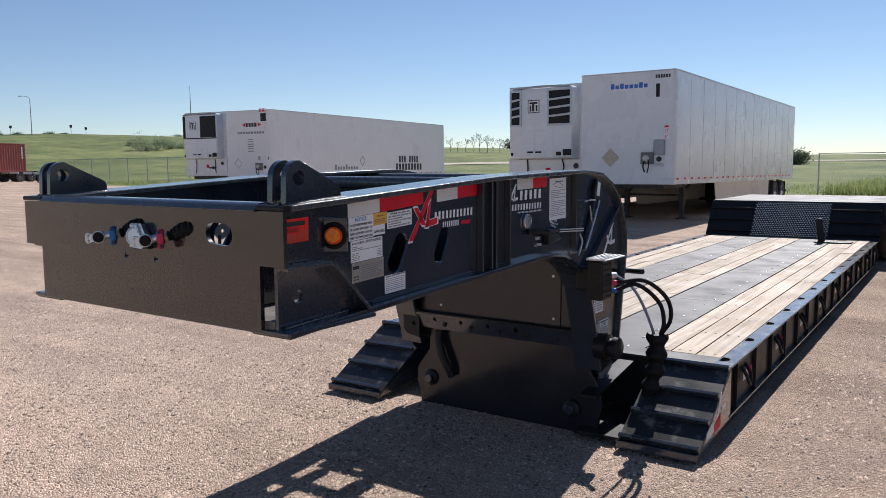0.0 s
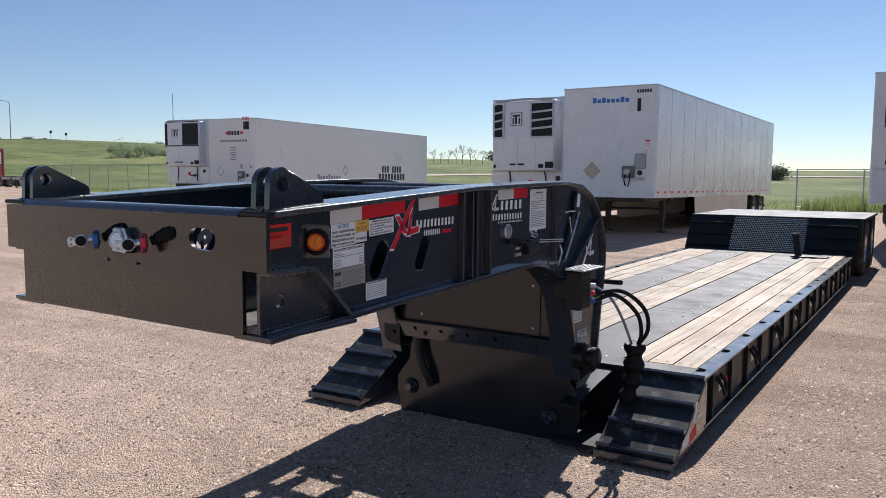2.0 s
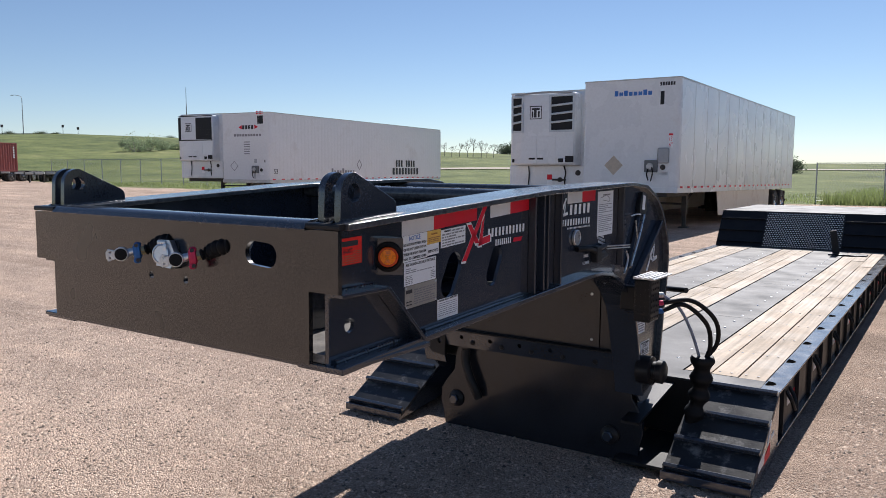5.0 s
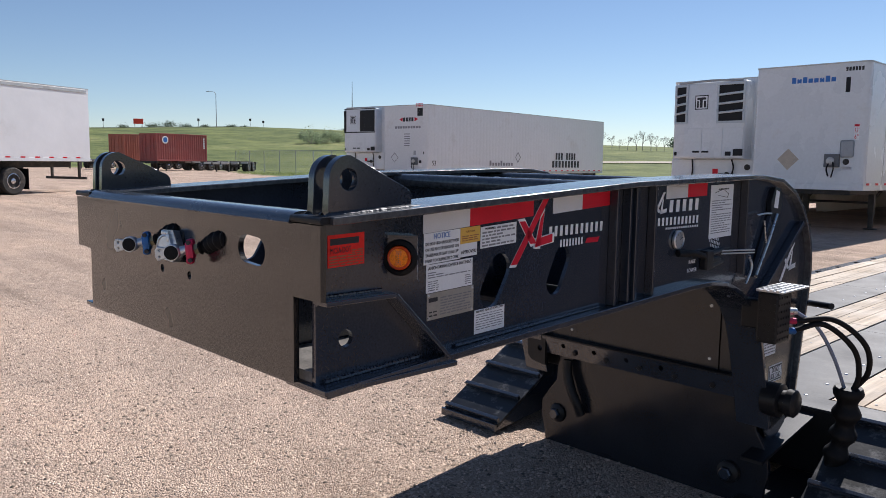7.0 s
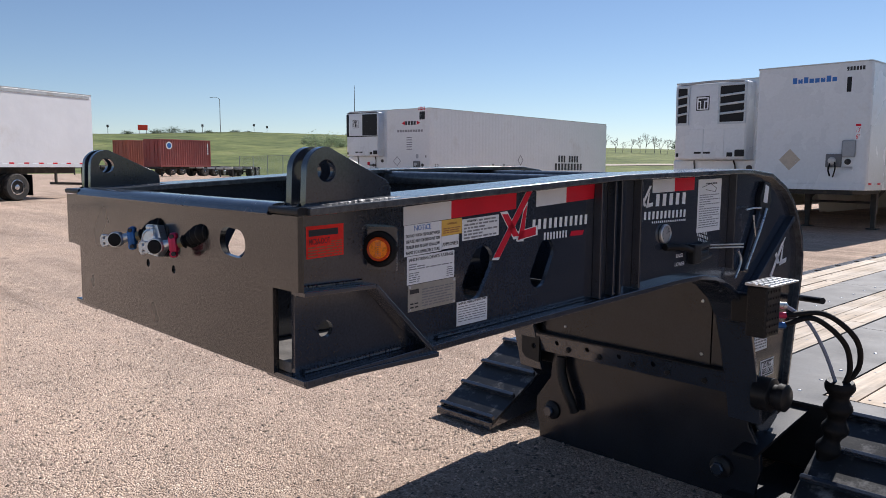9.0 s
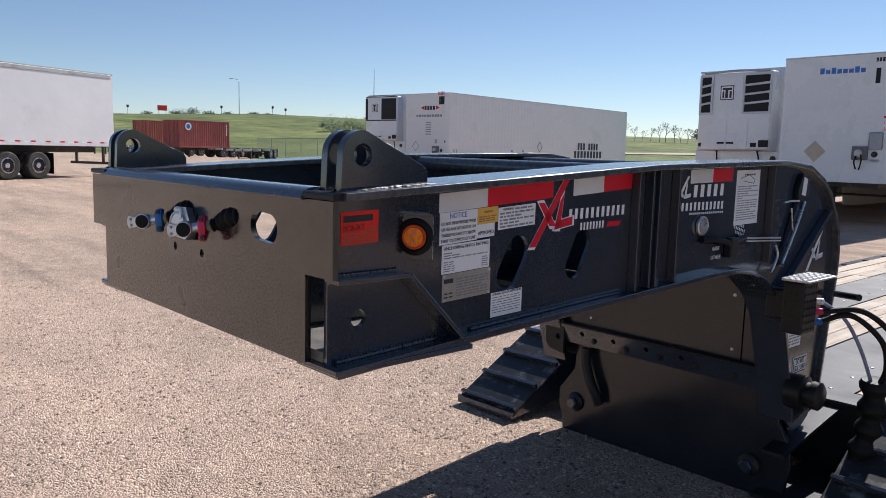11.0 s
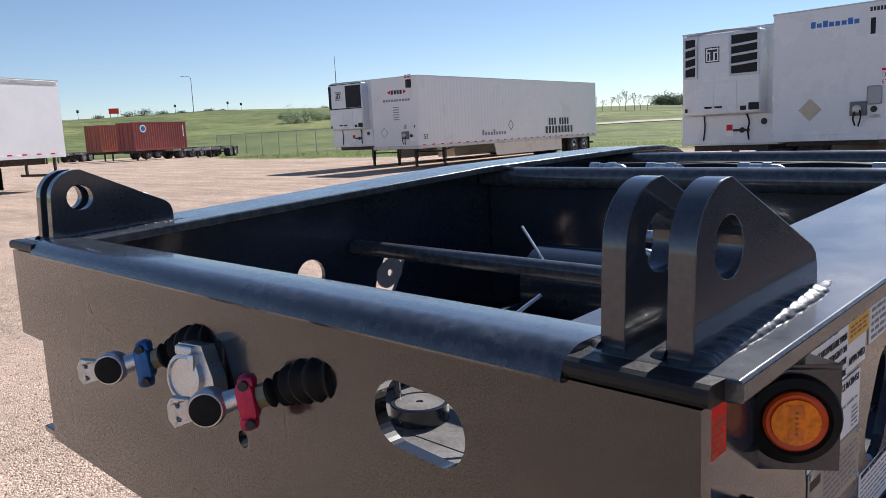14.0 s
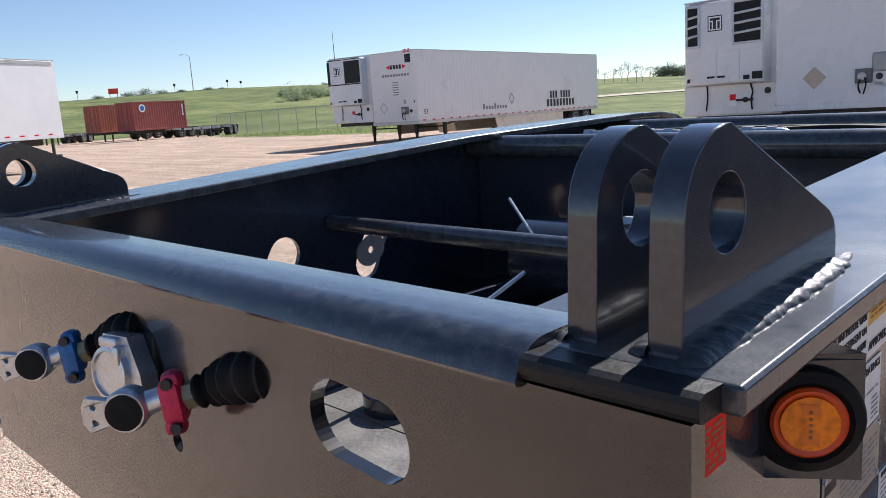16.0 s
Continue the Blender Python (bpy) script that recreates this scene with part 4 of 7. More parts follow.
print_bars(s, 0.397, 0.437, 1.336, 5, 0.0026, 0.0034, INK_GREY, 0.045, seed=16)
print_bars(s, 0.54, 0.565, 1.343, 5, 0.0026, 0.0034, INK_GREY, 0.045, seed=17)
s = sticker("maker_plate", 0.394, 0.577, 1.23, 1.3045, PLATE_ALU, "etched metal maker's plate on four rivets", 0.045)
print_bars(s, 0.445, 0.568, 1.288, 7, 0.0035, 0.0042, INK_GREY, 0.045, seed=19)
print_bars(s, 0.4, 0.434, 1.28, 1, 0.012, 0.004, INK, 0.045, seed=20, words=False)
print_bars(s, 0.402, 0.432, 1.25, 2, 0.004, 0.006, INK, 0.045, seed=21)
for y, z in ((0.4, 1.299), (0.57, 1.306), (0.4, 1.236), (0.57, 1.243)):
    part("rivet", lathe(bmesh.new(), [(0.004, 0), (0.0035, 0.002), (0.0001, 0.003)], axis_m((WX + 0.0012, y, z), (1, 0, 0)), 10), ZINC, s)
s = sticker("inspection_label", 0.583, 0.713, 1.165, 1.236, STICK_WHITE, "white annual inspection label with a dark heading", 0.035)
lettering("ANNUAL VEHICLE INSPECTION", 0.009, INK, s, flank(0.648, 1.2335, lift=0.0018) @ TX, width=0.118)
print_bars(s, 0.589, 0.707, 1.22, 7, 0.0025, 0.0047, INK_GREY, 0.035, seed=24)
s = sticker("instruction_sticker", 1.967, 2.163, 1.362, 1.582, STICK_WHITE, "white instruction sticker with a line drawing", 0.02)
print_bars(s, 1.98, 2.15, 1.515, 15, 0.004, 0.0055, INK_GREY, 0.02, seed=27)
print_bars(s, 2.03, 2.12, 1.562, 1, 0.006, 0.004, INK, 0.02, seed=28)
bm = bmesh.new()
for p, q in (((2.0, 1.55), (2.07, 1.565)), ((2.07, 1.565), (2.12, 1.545)), ((2.12, 1.545), (2.11, 1.53)), ((2.11, 1.53), (2.03, 1.54))):
    rod(bm, (WX + 0.0016, *p), (WX + 0.0016, *q), 0.0012, 6)
part("line_drawing", bm, INK, s)
s = sticker("load_sticker", 2.555, 2.69, 0.765, 0.875, STICK_WHITE, "white load warning sticker", 0.0)
s.location.x = 0.0035
print_bars(s, 2.563, 2.68, 0.86, 7, 0.007, 0.007, INK_GREY, 0.0, seed=31)
s = sticker("side_load_sticker", 2.63, 2.78, 0.623, 0.708, STICK_WHITE, "white sticker warning against side loading", 0.0)
s.location.x = 0.0035
sticker("sticker_border", 2.636, 2.774, 0.629, 0.702, INK, "", 0.0, parent=s).location.x = 0.0006
sticker("sticker_field", 2.642, 2.768, 0.635, 0.696, STICK_WHITE, "", 0.0, parent=s).location.x = 0.0012
lettering("DO NOT", 0.038, INK, s, flank(2.705, 0.682, lift=0.0028), width=0.085)
lettering("SIDE LOAD", 0.038, INK, s, flank(2.705, 0.651, lift=0.0028), width=0.11)


def emblem(parent, y, z, h, fill, rim, lift):
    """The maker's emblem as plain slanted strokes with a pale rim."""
    for grow, mtl, lf in ((0.05, rim, lift), (0.0, fill, lift + 0.0008)):
        bm = bmesh.new()
        g = grow * h
        shapes = [[(-0.02, 0.0), (0.13, 0.0), (0.87, 1.0), (0.73, 1.0)], [(0.16, 0.66), (0.3, 0.66), (0.58, 0.3), (0.43, 0.3)], [(0.55, 0.26), (0.68, 0.26), (0.76, 0.8), (0.67, 0.68)], [(0.55, 0.24), (0.98, 0.3), (0.98, 0.43), (0.58, 0.37)]]
        for sh in shapes:
            c = (sum(p[0] for p in sh) / 4, sum(p[1] for p in sh) / 4)
            pts = []
            for p in sh:
                v = Vector((p[0] - c[0], p[1] - c[1]))
                v += v.normalized() * grow
                pts.append((y + (c[0] + v.x) * h, z + (c[1] + v.y) * h))
            plate([pts], 0.0004, on_x(lf, 1), bm)
        part("emblem", bm, mtl, parent)


emblem(goose, 0.74, 1.356, 0.198, INK_RED, INK_WHITE, WX + 0.0013)
emblem(goose, 1.518, 1.452, 0.11, INK_WHITE, BLACK, WX + 0.0004)
emblem(goose, 2.69, 1.115, 0.18, INK_WHITE, BLACK, WX + 0.0004)


def word_bars(name, y0, y1, z0, hgt, letters, material, slope, parent=goose, lift=0.0006):
    """A maker's word as a row of plain upright blocks."""
    step = (y1 - y0) / letters
    bm = plate([[(0, 0), (step * 0.5, 0), (step * 0.56, hgt), (step * 0.06, hgt)]], 0.0005, on_x(WX + lift, 1))
    repeat_part(name, bm, material, parent, [(0, y0 + i * step, z0 + slope * i * step) for i in range(letters)], "plain pale block of a mark")


word_bars("maker_mark", 0.918, 1.222, 1.431, 0.033, 11, INK_WHITE, 0.02)
word_bars("maker_mark", 0.977, 1.106, 1.395, 0.024, 8, INK_WHITE, 0.02)
word_bars("maker_bar", 1.114, 1.256, 1.4, 0.017, 1, INK_RED, 0.02)
word_bars("model_mark", 1.646, 1.89, 1.483, 0.046, 5, INK_WHITE, 0.015)
word_bars("model_mark", 1.538, 1.885, 1.434, 0.03, 12, INK_WHITE, 0.0)
word_bars("model_mark", 1.625, 1.88, 1.418, 0.008, 18, INK_WHITE, 0.0)
lettering("RAISE", 0.022, INK_WHITE, goose, flank(1.84, 1.278))
lettering("LOWER", 0.022, INK_WHITE, goose, flank(1.842, 1.244))
for i in range(3):
    word_bars("small_mark", 1.965 + i * 0.01, 2.06 + i * 0.01, 1.37 - i * 0.02, 0.012, 7, INK_WHITE, -0.25)

# amber marker lamp on an angled hooded bracket
LA = radians(55)
LC = Vector((WX + 0.027, 0.273, 1.418))
LN = Vector((math.cos(LA), -math.sin(LA), 0))
LT = Vector((math.sin(LA), math.cos(LA), 0))
face = plate([[(-0.047, -0.056), (0.046, -0.056), (0.046, 0.052), (-0.047, 0.052)], circle(0, 0, 0.042, 28)], 0.005, lambda u, v, w: LC + LT * u + Vector((0, 0, v)) - LN * w)
part("lamp_bracket", face, BLACK, goose)
tip, rootp = LC + LT * 0.046, LC - LT * 0.047
hood = [(rootp.x, rootp.y), (tip.x, tip.y), (WX + 0.001, tip.y + 0.03), (WX + 0.001, rootp.y)]
part("lamp_hood", plate([hood], 0.005, on_z(LC.z + 0.0525, 1)), BLACK, goose)
part("lamp_bracket_side", plate([[(tip.x, tip.y), (tip.x - 0.004, tip.y + 0.006), (WX + 0.001, tip.y + 0.036), (WX + 0.001, tip.y + 0.03)]], 0.108, on_z(LC.z - 0.056, 1)), BLACK, goose)
part("bracket_weld", tube(bmesh.new(), [(rootp.x + 0.001, rootp.y - 0.004, LC.z - 0.056), (rootp.x + 0.002, rootp.y - 0.004, LC.z), (rootp.x + 0.001, rootp.y - 0.004, LC.z + 0.052)], lambda t: 0.005 + 0.0012 * math.sin(t * 40), 8), BLACK, goose, smooth=True)
LM = axis_m(LC - LN * 0.022, LN)
lampb = part("marker_lamp", lathe(bmesh.new(), [(0.03, -0.0), (0.045, 0.0), (0.0475, 0.026), (0.045, 0.031), (0.036, 0.034), (0.032, 0.029), (0.0001, 0.02)], LM, 36), RUBBER, goose, "round amber marker lamp in a black rubber ring", smooth=True)
part("lens_rim", lathe(bmesh.new(), [(0.0315, 0.02), (0.0315, 0.033), (0.029, 0.0355), (0.0245, 0.034), (0.0001, 0.03)], LM, 36), AMBER_RIM, lampb, smooth=True)
part("lens", lathe(bmesh.new(), [(0.024, 0.028), (0.024, 0.0362), (0.0001, 0.0378)], LM, 36), AMBER, lampb, smooth=True)
LV = Matrix(((LT.x, 0, LN.x, LC.x), (LT.y, 0, LN.y, LC.y), (0, 1, 0, LC.z), (0, 0, 0, 1)))
bm = bmesh.new()
box(bm, -0.0075, 0.0075, -0.0185, 0.0185, 0.0145, 0.0152, 0.0, LV)
part("lamp_board", bm, AMBER_DARK, lampb, "darker board behind the amber lens")
for k in range(5):
    bm = bmesh.new()
    box(bm, -0.0014, 0.0014, -0.0125 + k * 0.0055, -0.0098 + k * 0.0055, 0.0153, 0.0159, 0.0, LV)
    part("lamp_chip", bm, INK_BROWN, lampb)

# gauge and valve with levers
gz = axis_m((WX, 1.712, 1.374), (1, 0, 0))
ga = part("pressure_gauge", lathe(bmesh.new(), [(0.034, 0), (0.038, 0.003), (0.038, 0.012), (0.034, 0.015), (0.032, 0.011), (0.0001, 0.011)], gz, 28), ZINC, goose, "round pressure gauge in a bright ring")
part("gauge_dial", lathe(bmesh.new(), [(0.0315, 0.0112), (0.0315, 0.0125), (0.0001, 0.0127)], gz, 24), GLASS_GAUGE, ga)
bm = bmesh.new()
for k in range(9):
    a = radians(-45 + k * 33)
    p = Vector((0.022 * math.cos(a), 0.022 * math.sin(a), 0.0131))
    rod(bm, gz @ p, gz @ Vector((0.029 * math.cos(a), 0.029 * math.sin(a), 0.0131)), 0.0012, 4)
rod(bm, gz @ Vector((0, 0, 0.0135)), gz @ Vector((0.02, 0.01, 0.0135)), 0.0012, 4)
part("gauge_marks", bm, INK, ga)
bm = bmesh.new()
box(bm, WX + 0.001, WX + 0.034, 1.9, 1.96, 1.24, 1.32, 0.006)
box(bm, WX + 0.005, WX + 0.03, 1.9, 2.03, 1.262, 1.29, 0.008)
for z in (1.305, 1.255):
    rod(bm, (WX + 0.02, 1.96, z), (WX + 0.02, 2.05, z + 0.012), 0.011, 10)
va = part("control_valve", bm, BLACK_MATTE, goose, "black hydraulic control valve")
for dz in (0.0, -0.012):
    part("valve_lever", rod(bmesh.new(), (WX + 0.03, 2.03, 1.312 + dz), (WX + 0.05, 2.29, 1.3 + dz), 0.0035, 8), VAN_RAIL, va, "grey lever rod")
bm = tube(bmesh.new(), [(WX + 0.03, 1.88, 1.3), (WX + 0.03, 1.8, 1.318), (WX + 0.016, 1.7, 1.322)], 0.013)
part("valve_hose", bm, RUBBER, va, smooth=True)

# dull doubler plate on the lower leg
leg = [(2.5, 1.0), (2.5, 0.9), (2.56, 0.68), (2.62, 0.46), (2.7, 0.38), (2.8, 0.41), (2.86, 0.55), (2.9, 0.7), (2.94, 0.9), (2.96, 1.05), (2.8, 1.06), (2.55, 1.06)]
part("leg_doubler", plate([leg[::-1]], 0.003, on_x(WX + 0.0003, 1)), SATIN, goose)

# latch, hooks and rods on the rear leg
bm = tube(bmesh.new(), [(WX + 0.03, 2.34, 1.446), (WX + 0.03, 2.42, 1.452), (WX + 0.03, 2.49, 1.45)], 0.004, 8)
tube(bm, [(WX + 0.03, 2.55, 1.445), (WX + 0.034, 2.47, 1.33), (WX + 0.03, 2.37, 1.18)], 0.006, 8)
tube(bm, [(WX + 0.03, 2.42, 1.42), (WX + 0.032, 2.43, 1.37), (WX + 0.03, 2.45, 1.32)], 0.004, 8)
part("latch_rod", bm, ZINC, goose, "bright bent latch rod", smooth=True)
bm = plate([[(2.36, 1.17), (2.4, 1.16), (2.55, 1.37), (2.6, 1.45), (2.57, 1.49), (2.5, 1.44)]], 0.02, on_x(WX + 0.004, 1))
soft(part("latch_arm", bm, BLACK, goose), 0.004)
bm = plate([[(2.5, 1.42), (2.58, 1.41), (2.61, 1.48), (2.59, 1.56), (2.53, 1.57), (2.49, 1.5)], circle(2.55, 1.49, 0.018, 14)], 0.022, on_x(WX + 0.003, 1))
soft(part("latch_block", bm, BLACK_MATTE, goose), 0.004)
part("latch_tag", plate([[(2.52, 1.475), (2.56, 1.47), (2.57, 1.545), (2.535, 1.555)]], 0.002, on_x(WX + 0.0255, 1)), INK_WHITE, goose, "worn white tag")
part("hook_rod", tube(bmesh.new(), [(WX + 0.03, 2.29, 1.27), (WX + 0.034, 2.31, 1.22), (WX + 0.03, 2.27, 1.15)], 0.006, 8), ZINC, goose, "bright hook", smooth=True)

# tread step box with the hose couplings
box1 = boxes((0.8, 0.89, 2.25, 2.39, 0.905, 1.125), (WX + 0.001, 0.81, 2.3, 2.36, 0.95, 1.08), bev=0.008)
tread = part("step_box", box1, BLACK_MATTE, goose)
bm = boxes((0.795, 0.91, 2.24, 2.525, 1.128, 1.136), bev=0.002)
for i in range(6):
    for j in range(4):
        box(bm, 0.8 + j * 0.028, 0.815 + j * 0.028, 2.232 + i * 0.047, 2.26 + i * 0.047, 1.136, 1.142)
part("tread_plate", bm, ALU, tread, "bright perforated step tread")
bm = bmesh.new()
for i in range(7):
    for j in range(4):
        rod(bm, (0.812 + j * 0.022, 2.2495, 0.925 + i * 0.03), (0.812 + j * 0.022, 2.247, 0.925 + i * 0.03), 0.006, 6)
for i in range(7):
    for j in range(5):
        rod(bm, (0.8905, 2.265 + j * 0.026, 0.925 + i * 0.03), (0.893, 2.265 + j * 0.026, 0.925 + i * 0.03), 0.006, 6)
tagged(part("grip_dimple", bm, BLACK_MATTE, tread), kind="stuff")
for y, z, mtl in ((2.42, 1.03, ZINC), (2.42, 0.985, RED), (2.42, 0.94, BLUE)):
    bm = rod(bmesh.new(), (0.83, 2.385, z), (0.845, y, z - 0.002), 0.022, 14)
    rod(bm, (0.845, y, z - 0.002), (0.875, y + 0.06, z - 0.008), 0.015, 12)
    part("hose_coupler", bm, mtl, tread, smooth=True)
part("release_handle", rod(bmesh.new(), (WX - 0.01, 3.04, 0.972), (0.876, 2.905, 0.992), 0.016, 12), BLACK_MATTE, goose, smooth=True)

# flexible hoses and their boot hanging over the deck front
for i, (a, mid, mtl, lbl) in enumerate((((0.745, 2.38, 0.975), [(0.80, 2.48, 0.9), (0.84, 2.58, 0.76)], mat("pale_blue_hose", (0.2, 0.24, 0.34), 0.5), "thin pale blue air hose"), ((0.745, 2.38, 0.935), [(0.86, 2.5, 0.94), (0.95, 2.62, 0.83), (0.945, 2.7, 0.69)], RUBBER, "black rubber hydraulic hose"), ((0.745, 2.38, 0.895), [(0.83, 2.47, 0.92), (0.91, 2.6, 0.81), (0.915, 2.68, 0.68)], RUBBER, "black rubber hydraulic hose"))):
    bm = tube(bmesh.new(), [a, *mid, (0.86 + 0.012 * i, 2.7, 0.58)], 0.012 if i else 0.008)
    ob = part("air_hose" if i == 0 else "hydraulic_hose", bm, mtl, None, smooth=True)
    tagged(ob, lbl + " looping down to the deck", "hose", "hoses beside the gooseneck")
bm = tube(bmesh.new(), [(0.872, 2.7, 0.61), (0.866, 2.71, 0.5), (0.855, 2.72, 0.39), (0.83, 2.72, 0.28), (0.8, 2.7, 0.16), (0.79, 2.69, 0.06)], lambda t: 0.056 + 0.011 * math.sin(t * 34) - 0.016 * t, 14, 10)
tagged(part("hose_boot", bm, RUBBER, None, smooth=True), "lumpy black wrapped hose bundle hanging at the deck front", "hose bundle")

# air and electric couplings on the front plate
def air_coupling(m, tint, label):
    """A twist coupling: pale cast body with a fork, rubber face, coloured collar, brass nut and a bellows boot."""
    c = thing("air_coupling", m, label, "coupling", "couplings on the front plate")
    bm = bmesh.new()
    lathe(bm, [(0.024, -0.022), (0.03, -0.018), (0.032, 0.0), (0.032, 0.012), (0.029, 0.017), (0.0001, 0.017)], axis_m((0, 0, 0), (0, -1, 0)), 28)
    rod(bm, (0.02, 0.008, 0), (0.062, 0.012, 0.008), 0.019, 16, 0.016)
    part("body", bm, ALU, c, smooth=True)
    part("rubber_face", lathe(bmesh.new(), [(0.026, 0.015), (0.0265, 0.0195), (0.02, 0.0215), (0.009, 0.0205), (0.0001, 0.02)], axis_m((0, 0, 0), (0, -1, 0)), 28), RUBBER, c, smooth=True)
    pts = [(-0.026, -0.02), (-0.026, 0.02), (-0.056, 0.028), (-0.066, 0.014), (-0.068, -0.01), (-0.06, -0.028)]
    fork = part("fork", plate([pts, circle(-0.048, 0.012, 0.004, 10), circle(-0.05, -0.012, 0.004, 10)], 0.014, on_y(-0.008, 1)), ALU, c)
    soft(fork, 0.003)
    bm = bmesh.new()
    box(bm, 0.05, 0.084, -0.018, 0.024, -0.032, 0.036, 0.0125)
    box(bm, 0.046, 0.078, -0.012, 0.018, -0.05, -0.022, 0.0115)
    box(bm, 0.056, 0.086, -0.014, 0.02, 0.02, 0.046, 0.011)
    part("collar", bm, tint, c, smooth=True)
    for z in (0.032, -0.034):
        part("collar_screw", rod(bmesh.new(), (0.07, -0.0225, z), (0.07, -0.014, z), 0.0085, 8), INK, c)
    bm = lathe(bmesh.new(), [(0.018, 0), (0.021, 0.002), (0.021, 0.018), (0.018, 0.02)], axis_m((0.082, 0.006, 0.004), (1, 0.12, 0.1)), 6)
    part("nut", bm, BRASS, c)
    bm = tube(bmesh.new(), [(0.1, 0.008, 0.006), (0.13, 0.007, 0.012), (0.168, -0.016, 0.026), (0.205, -0.042, 0.034), (0.235, -0.05, 0.036)], lambda t: 0.02 + 0.014 * min(1.0, t * 1.8) + 0.005 * math.sin(t * 36), 16, 10)
    part("bellows", bm, RUBBER, c, smooth=True)
    return c


air_coupling(pose(-0.214, -0.072, 1.343, 0, -6, 43) @ Matrix.Scale(0.72, 4), BLUE, "aluminium air coupling with a blue collar")
air_coupling(pose(0.055, -0.068, 1.343, 0, -6, 43) @ Matrix.Scale(0.72, 4), RED, "aluminium air coupling with a red collar")
sk = thing("electric_socket", pose(-0.052, -0.036, 1.35, -6, 0, 12) @ Matrix.Scale(0.74, 4), "cast aluminium trailer plug socket with its lid shut", "plug socket")
bm = bmesh.new()
lathe(bm, [(0.044, -0.03), (0.046, 0.0), (0.043, 0.009), (0.036, 0.011), (0.034, 0.007), (0.0001, 0.007)], axis_m((-0.008, 0, 0.0), (0, -1, 0)), 32)
box(bm, -0.03, 0.016, -0.01, 0.026, 0.04, 0.058, 0.005)
box(bm, 0.008, 0.026, -0.014, 0.02, 0.016, 0.046, 0.004)
part("lid", bm, ALU, sk, smooth=True)
part("housing", plate([[(-0.034, -0.05), (0.04, -0.06), (0.068, -0.03), (0.06, 0.005), (0.03, 0.06), (-0.03, 0.06)]], 0.03, on_y(0.0, 1)), ALU, sk)
part("mounting_flange", boxes((-0.045, 0.055, 0.031, 0.0485, -0.06, 0.06), bev=0.006), BLACK_MATTE, sk)
part("lid_screw", rod(bmesh.new(), (0.048, -0.004, -0.03), (0.048, 0.001, -0.03), 0.008, 10), ZINC, sk)

# ground base of the gooseneck
base = thing("support_base", pose(-0.1, 0, 0) @ Matrix.Scale(0.96, 4), "black steel base carrying the gooseneck on the gravel", "trailer base")
ear = [(-0.605, 0.0), (0.72, 0.0), (0.73, 0.1), (0.75, 0.18), (0.74, 0.28), (0.68, 0.38), (0.66, 0.64), (-0.43, 0.64), (-0.49, 0.6), (-0.525, 0.46), (-0.53, 0.38), (-0.585, 0.31), (-0.635, 0.24), (-0.638, 0.15), (-0.61, 0.06)]
soft(part("lower_plate", plate([ear, circle(-0.513, 0.185, 0.055, 20)], 0.03, on_y(2.6, 1)), SATIN, base), 0.003)
part("floor_skid", boxes((-0.58, 0.68, 2.631, 3.0, 0.012, 0.05), bev=0.004), BLACK_MATTE, base)
for x in (-0.513, 0.56):
    bm = lathe(bmesh.new(), [(0.03, 0), (0.055, 0.004), (0.055, 0.03), (0.04, 0.042), (0.0001, 0.045)], axis_m((x, 2.62 if x < 0 else 2.6, 0.185 if x < 0 else 0.15), (0, -1, 0)), 18)
    hub = part("hub_pin", bm, BLACK_MATTE, base, smooth=True)
    part("hub_nut", lathe(bmesh.new(), [(0.012, 0), (0.034, 0.001), (0.034, 0.02), (0.028, 0.026), (0.0001, 0.026)], axis_m((x, 2.576 if x < 0 else 2.556, 0.185 if x < 0 else 0.15), (0, -1, 0)), 6), BLACK, hub)
    part("side_wall", boxes((x - 0.01, x + 0.01, 2.631, 3.0, 0.05, 0.55), bev=0.002), BLACK_MATTE, base)
bm = tube(bmesh.new(), [(-0.42, 2.56, 0.53), (-0.42, 2.555, 0.46), (-0.385, 2.55, 0.36), (-0.35, 2.555, 0.29), (-0.33, 2.57, 0.22)], 0.028, 12)
part("bent_pipe", bm, BLACK_MATTE, base, smooth=True)

# drilled pad on left web's inner face; reflected ground light painted as pale colour
part("drilled_pad", plate([slot(0.965, 1.318, 0.1, 0.075, 30, 12), circle(0.965, 1.318, 0.01, 14)], 0.006, on_x(-WX + 0.0145, 1)), PALE_BOUNCE, goose, "pale pad with a drilled hole, reflected light in its colour")

for a, b in (((-0.293, 1.1, 1.46), (-0.213, 1.1, 1.36)), ((0.077, 0.7, 1.39), (0.047, 0.6, 1.34))):
    part("brace_strap", rod(bmesh.new(), a, b, 0.004, 6), ZINC, goose, "thin bright brace")


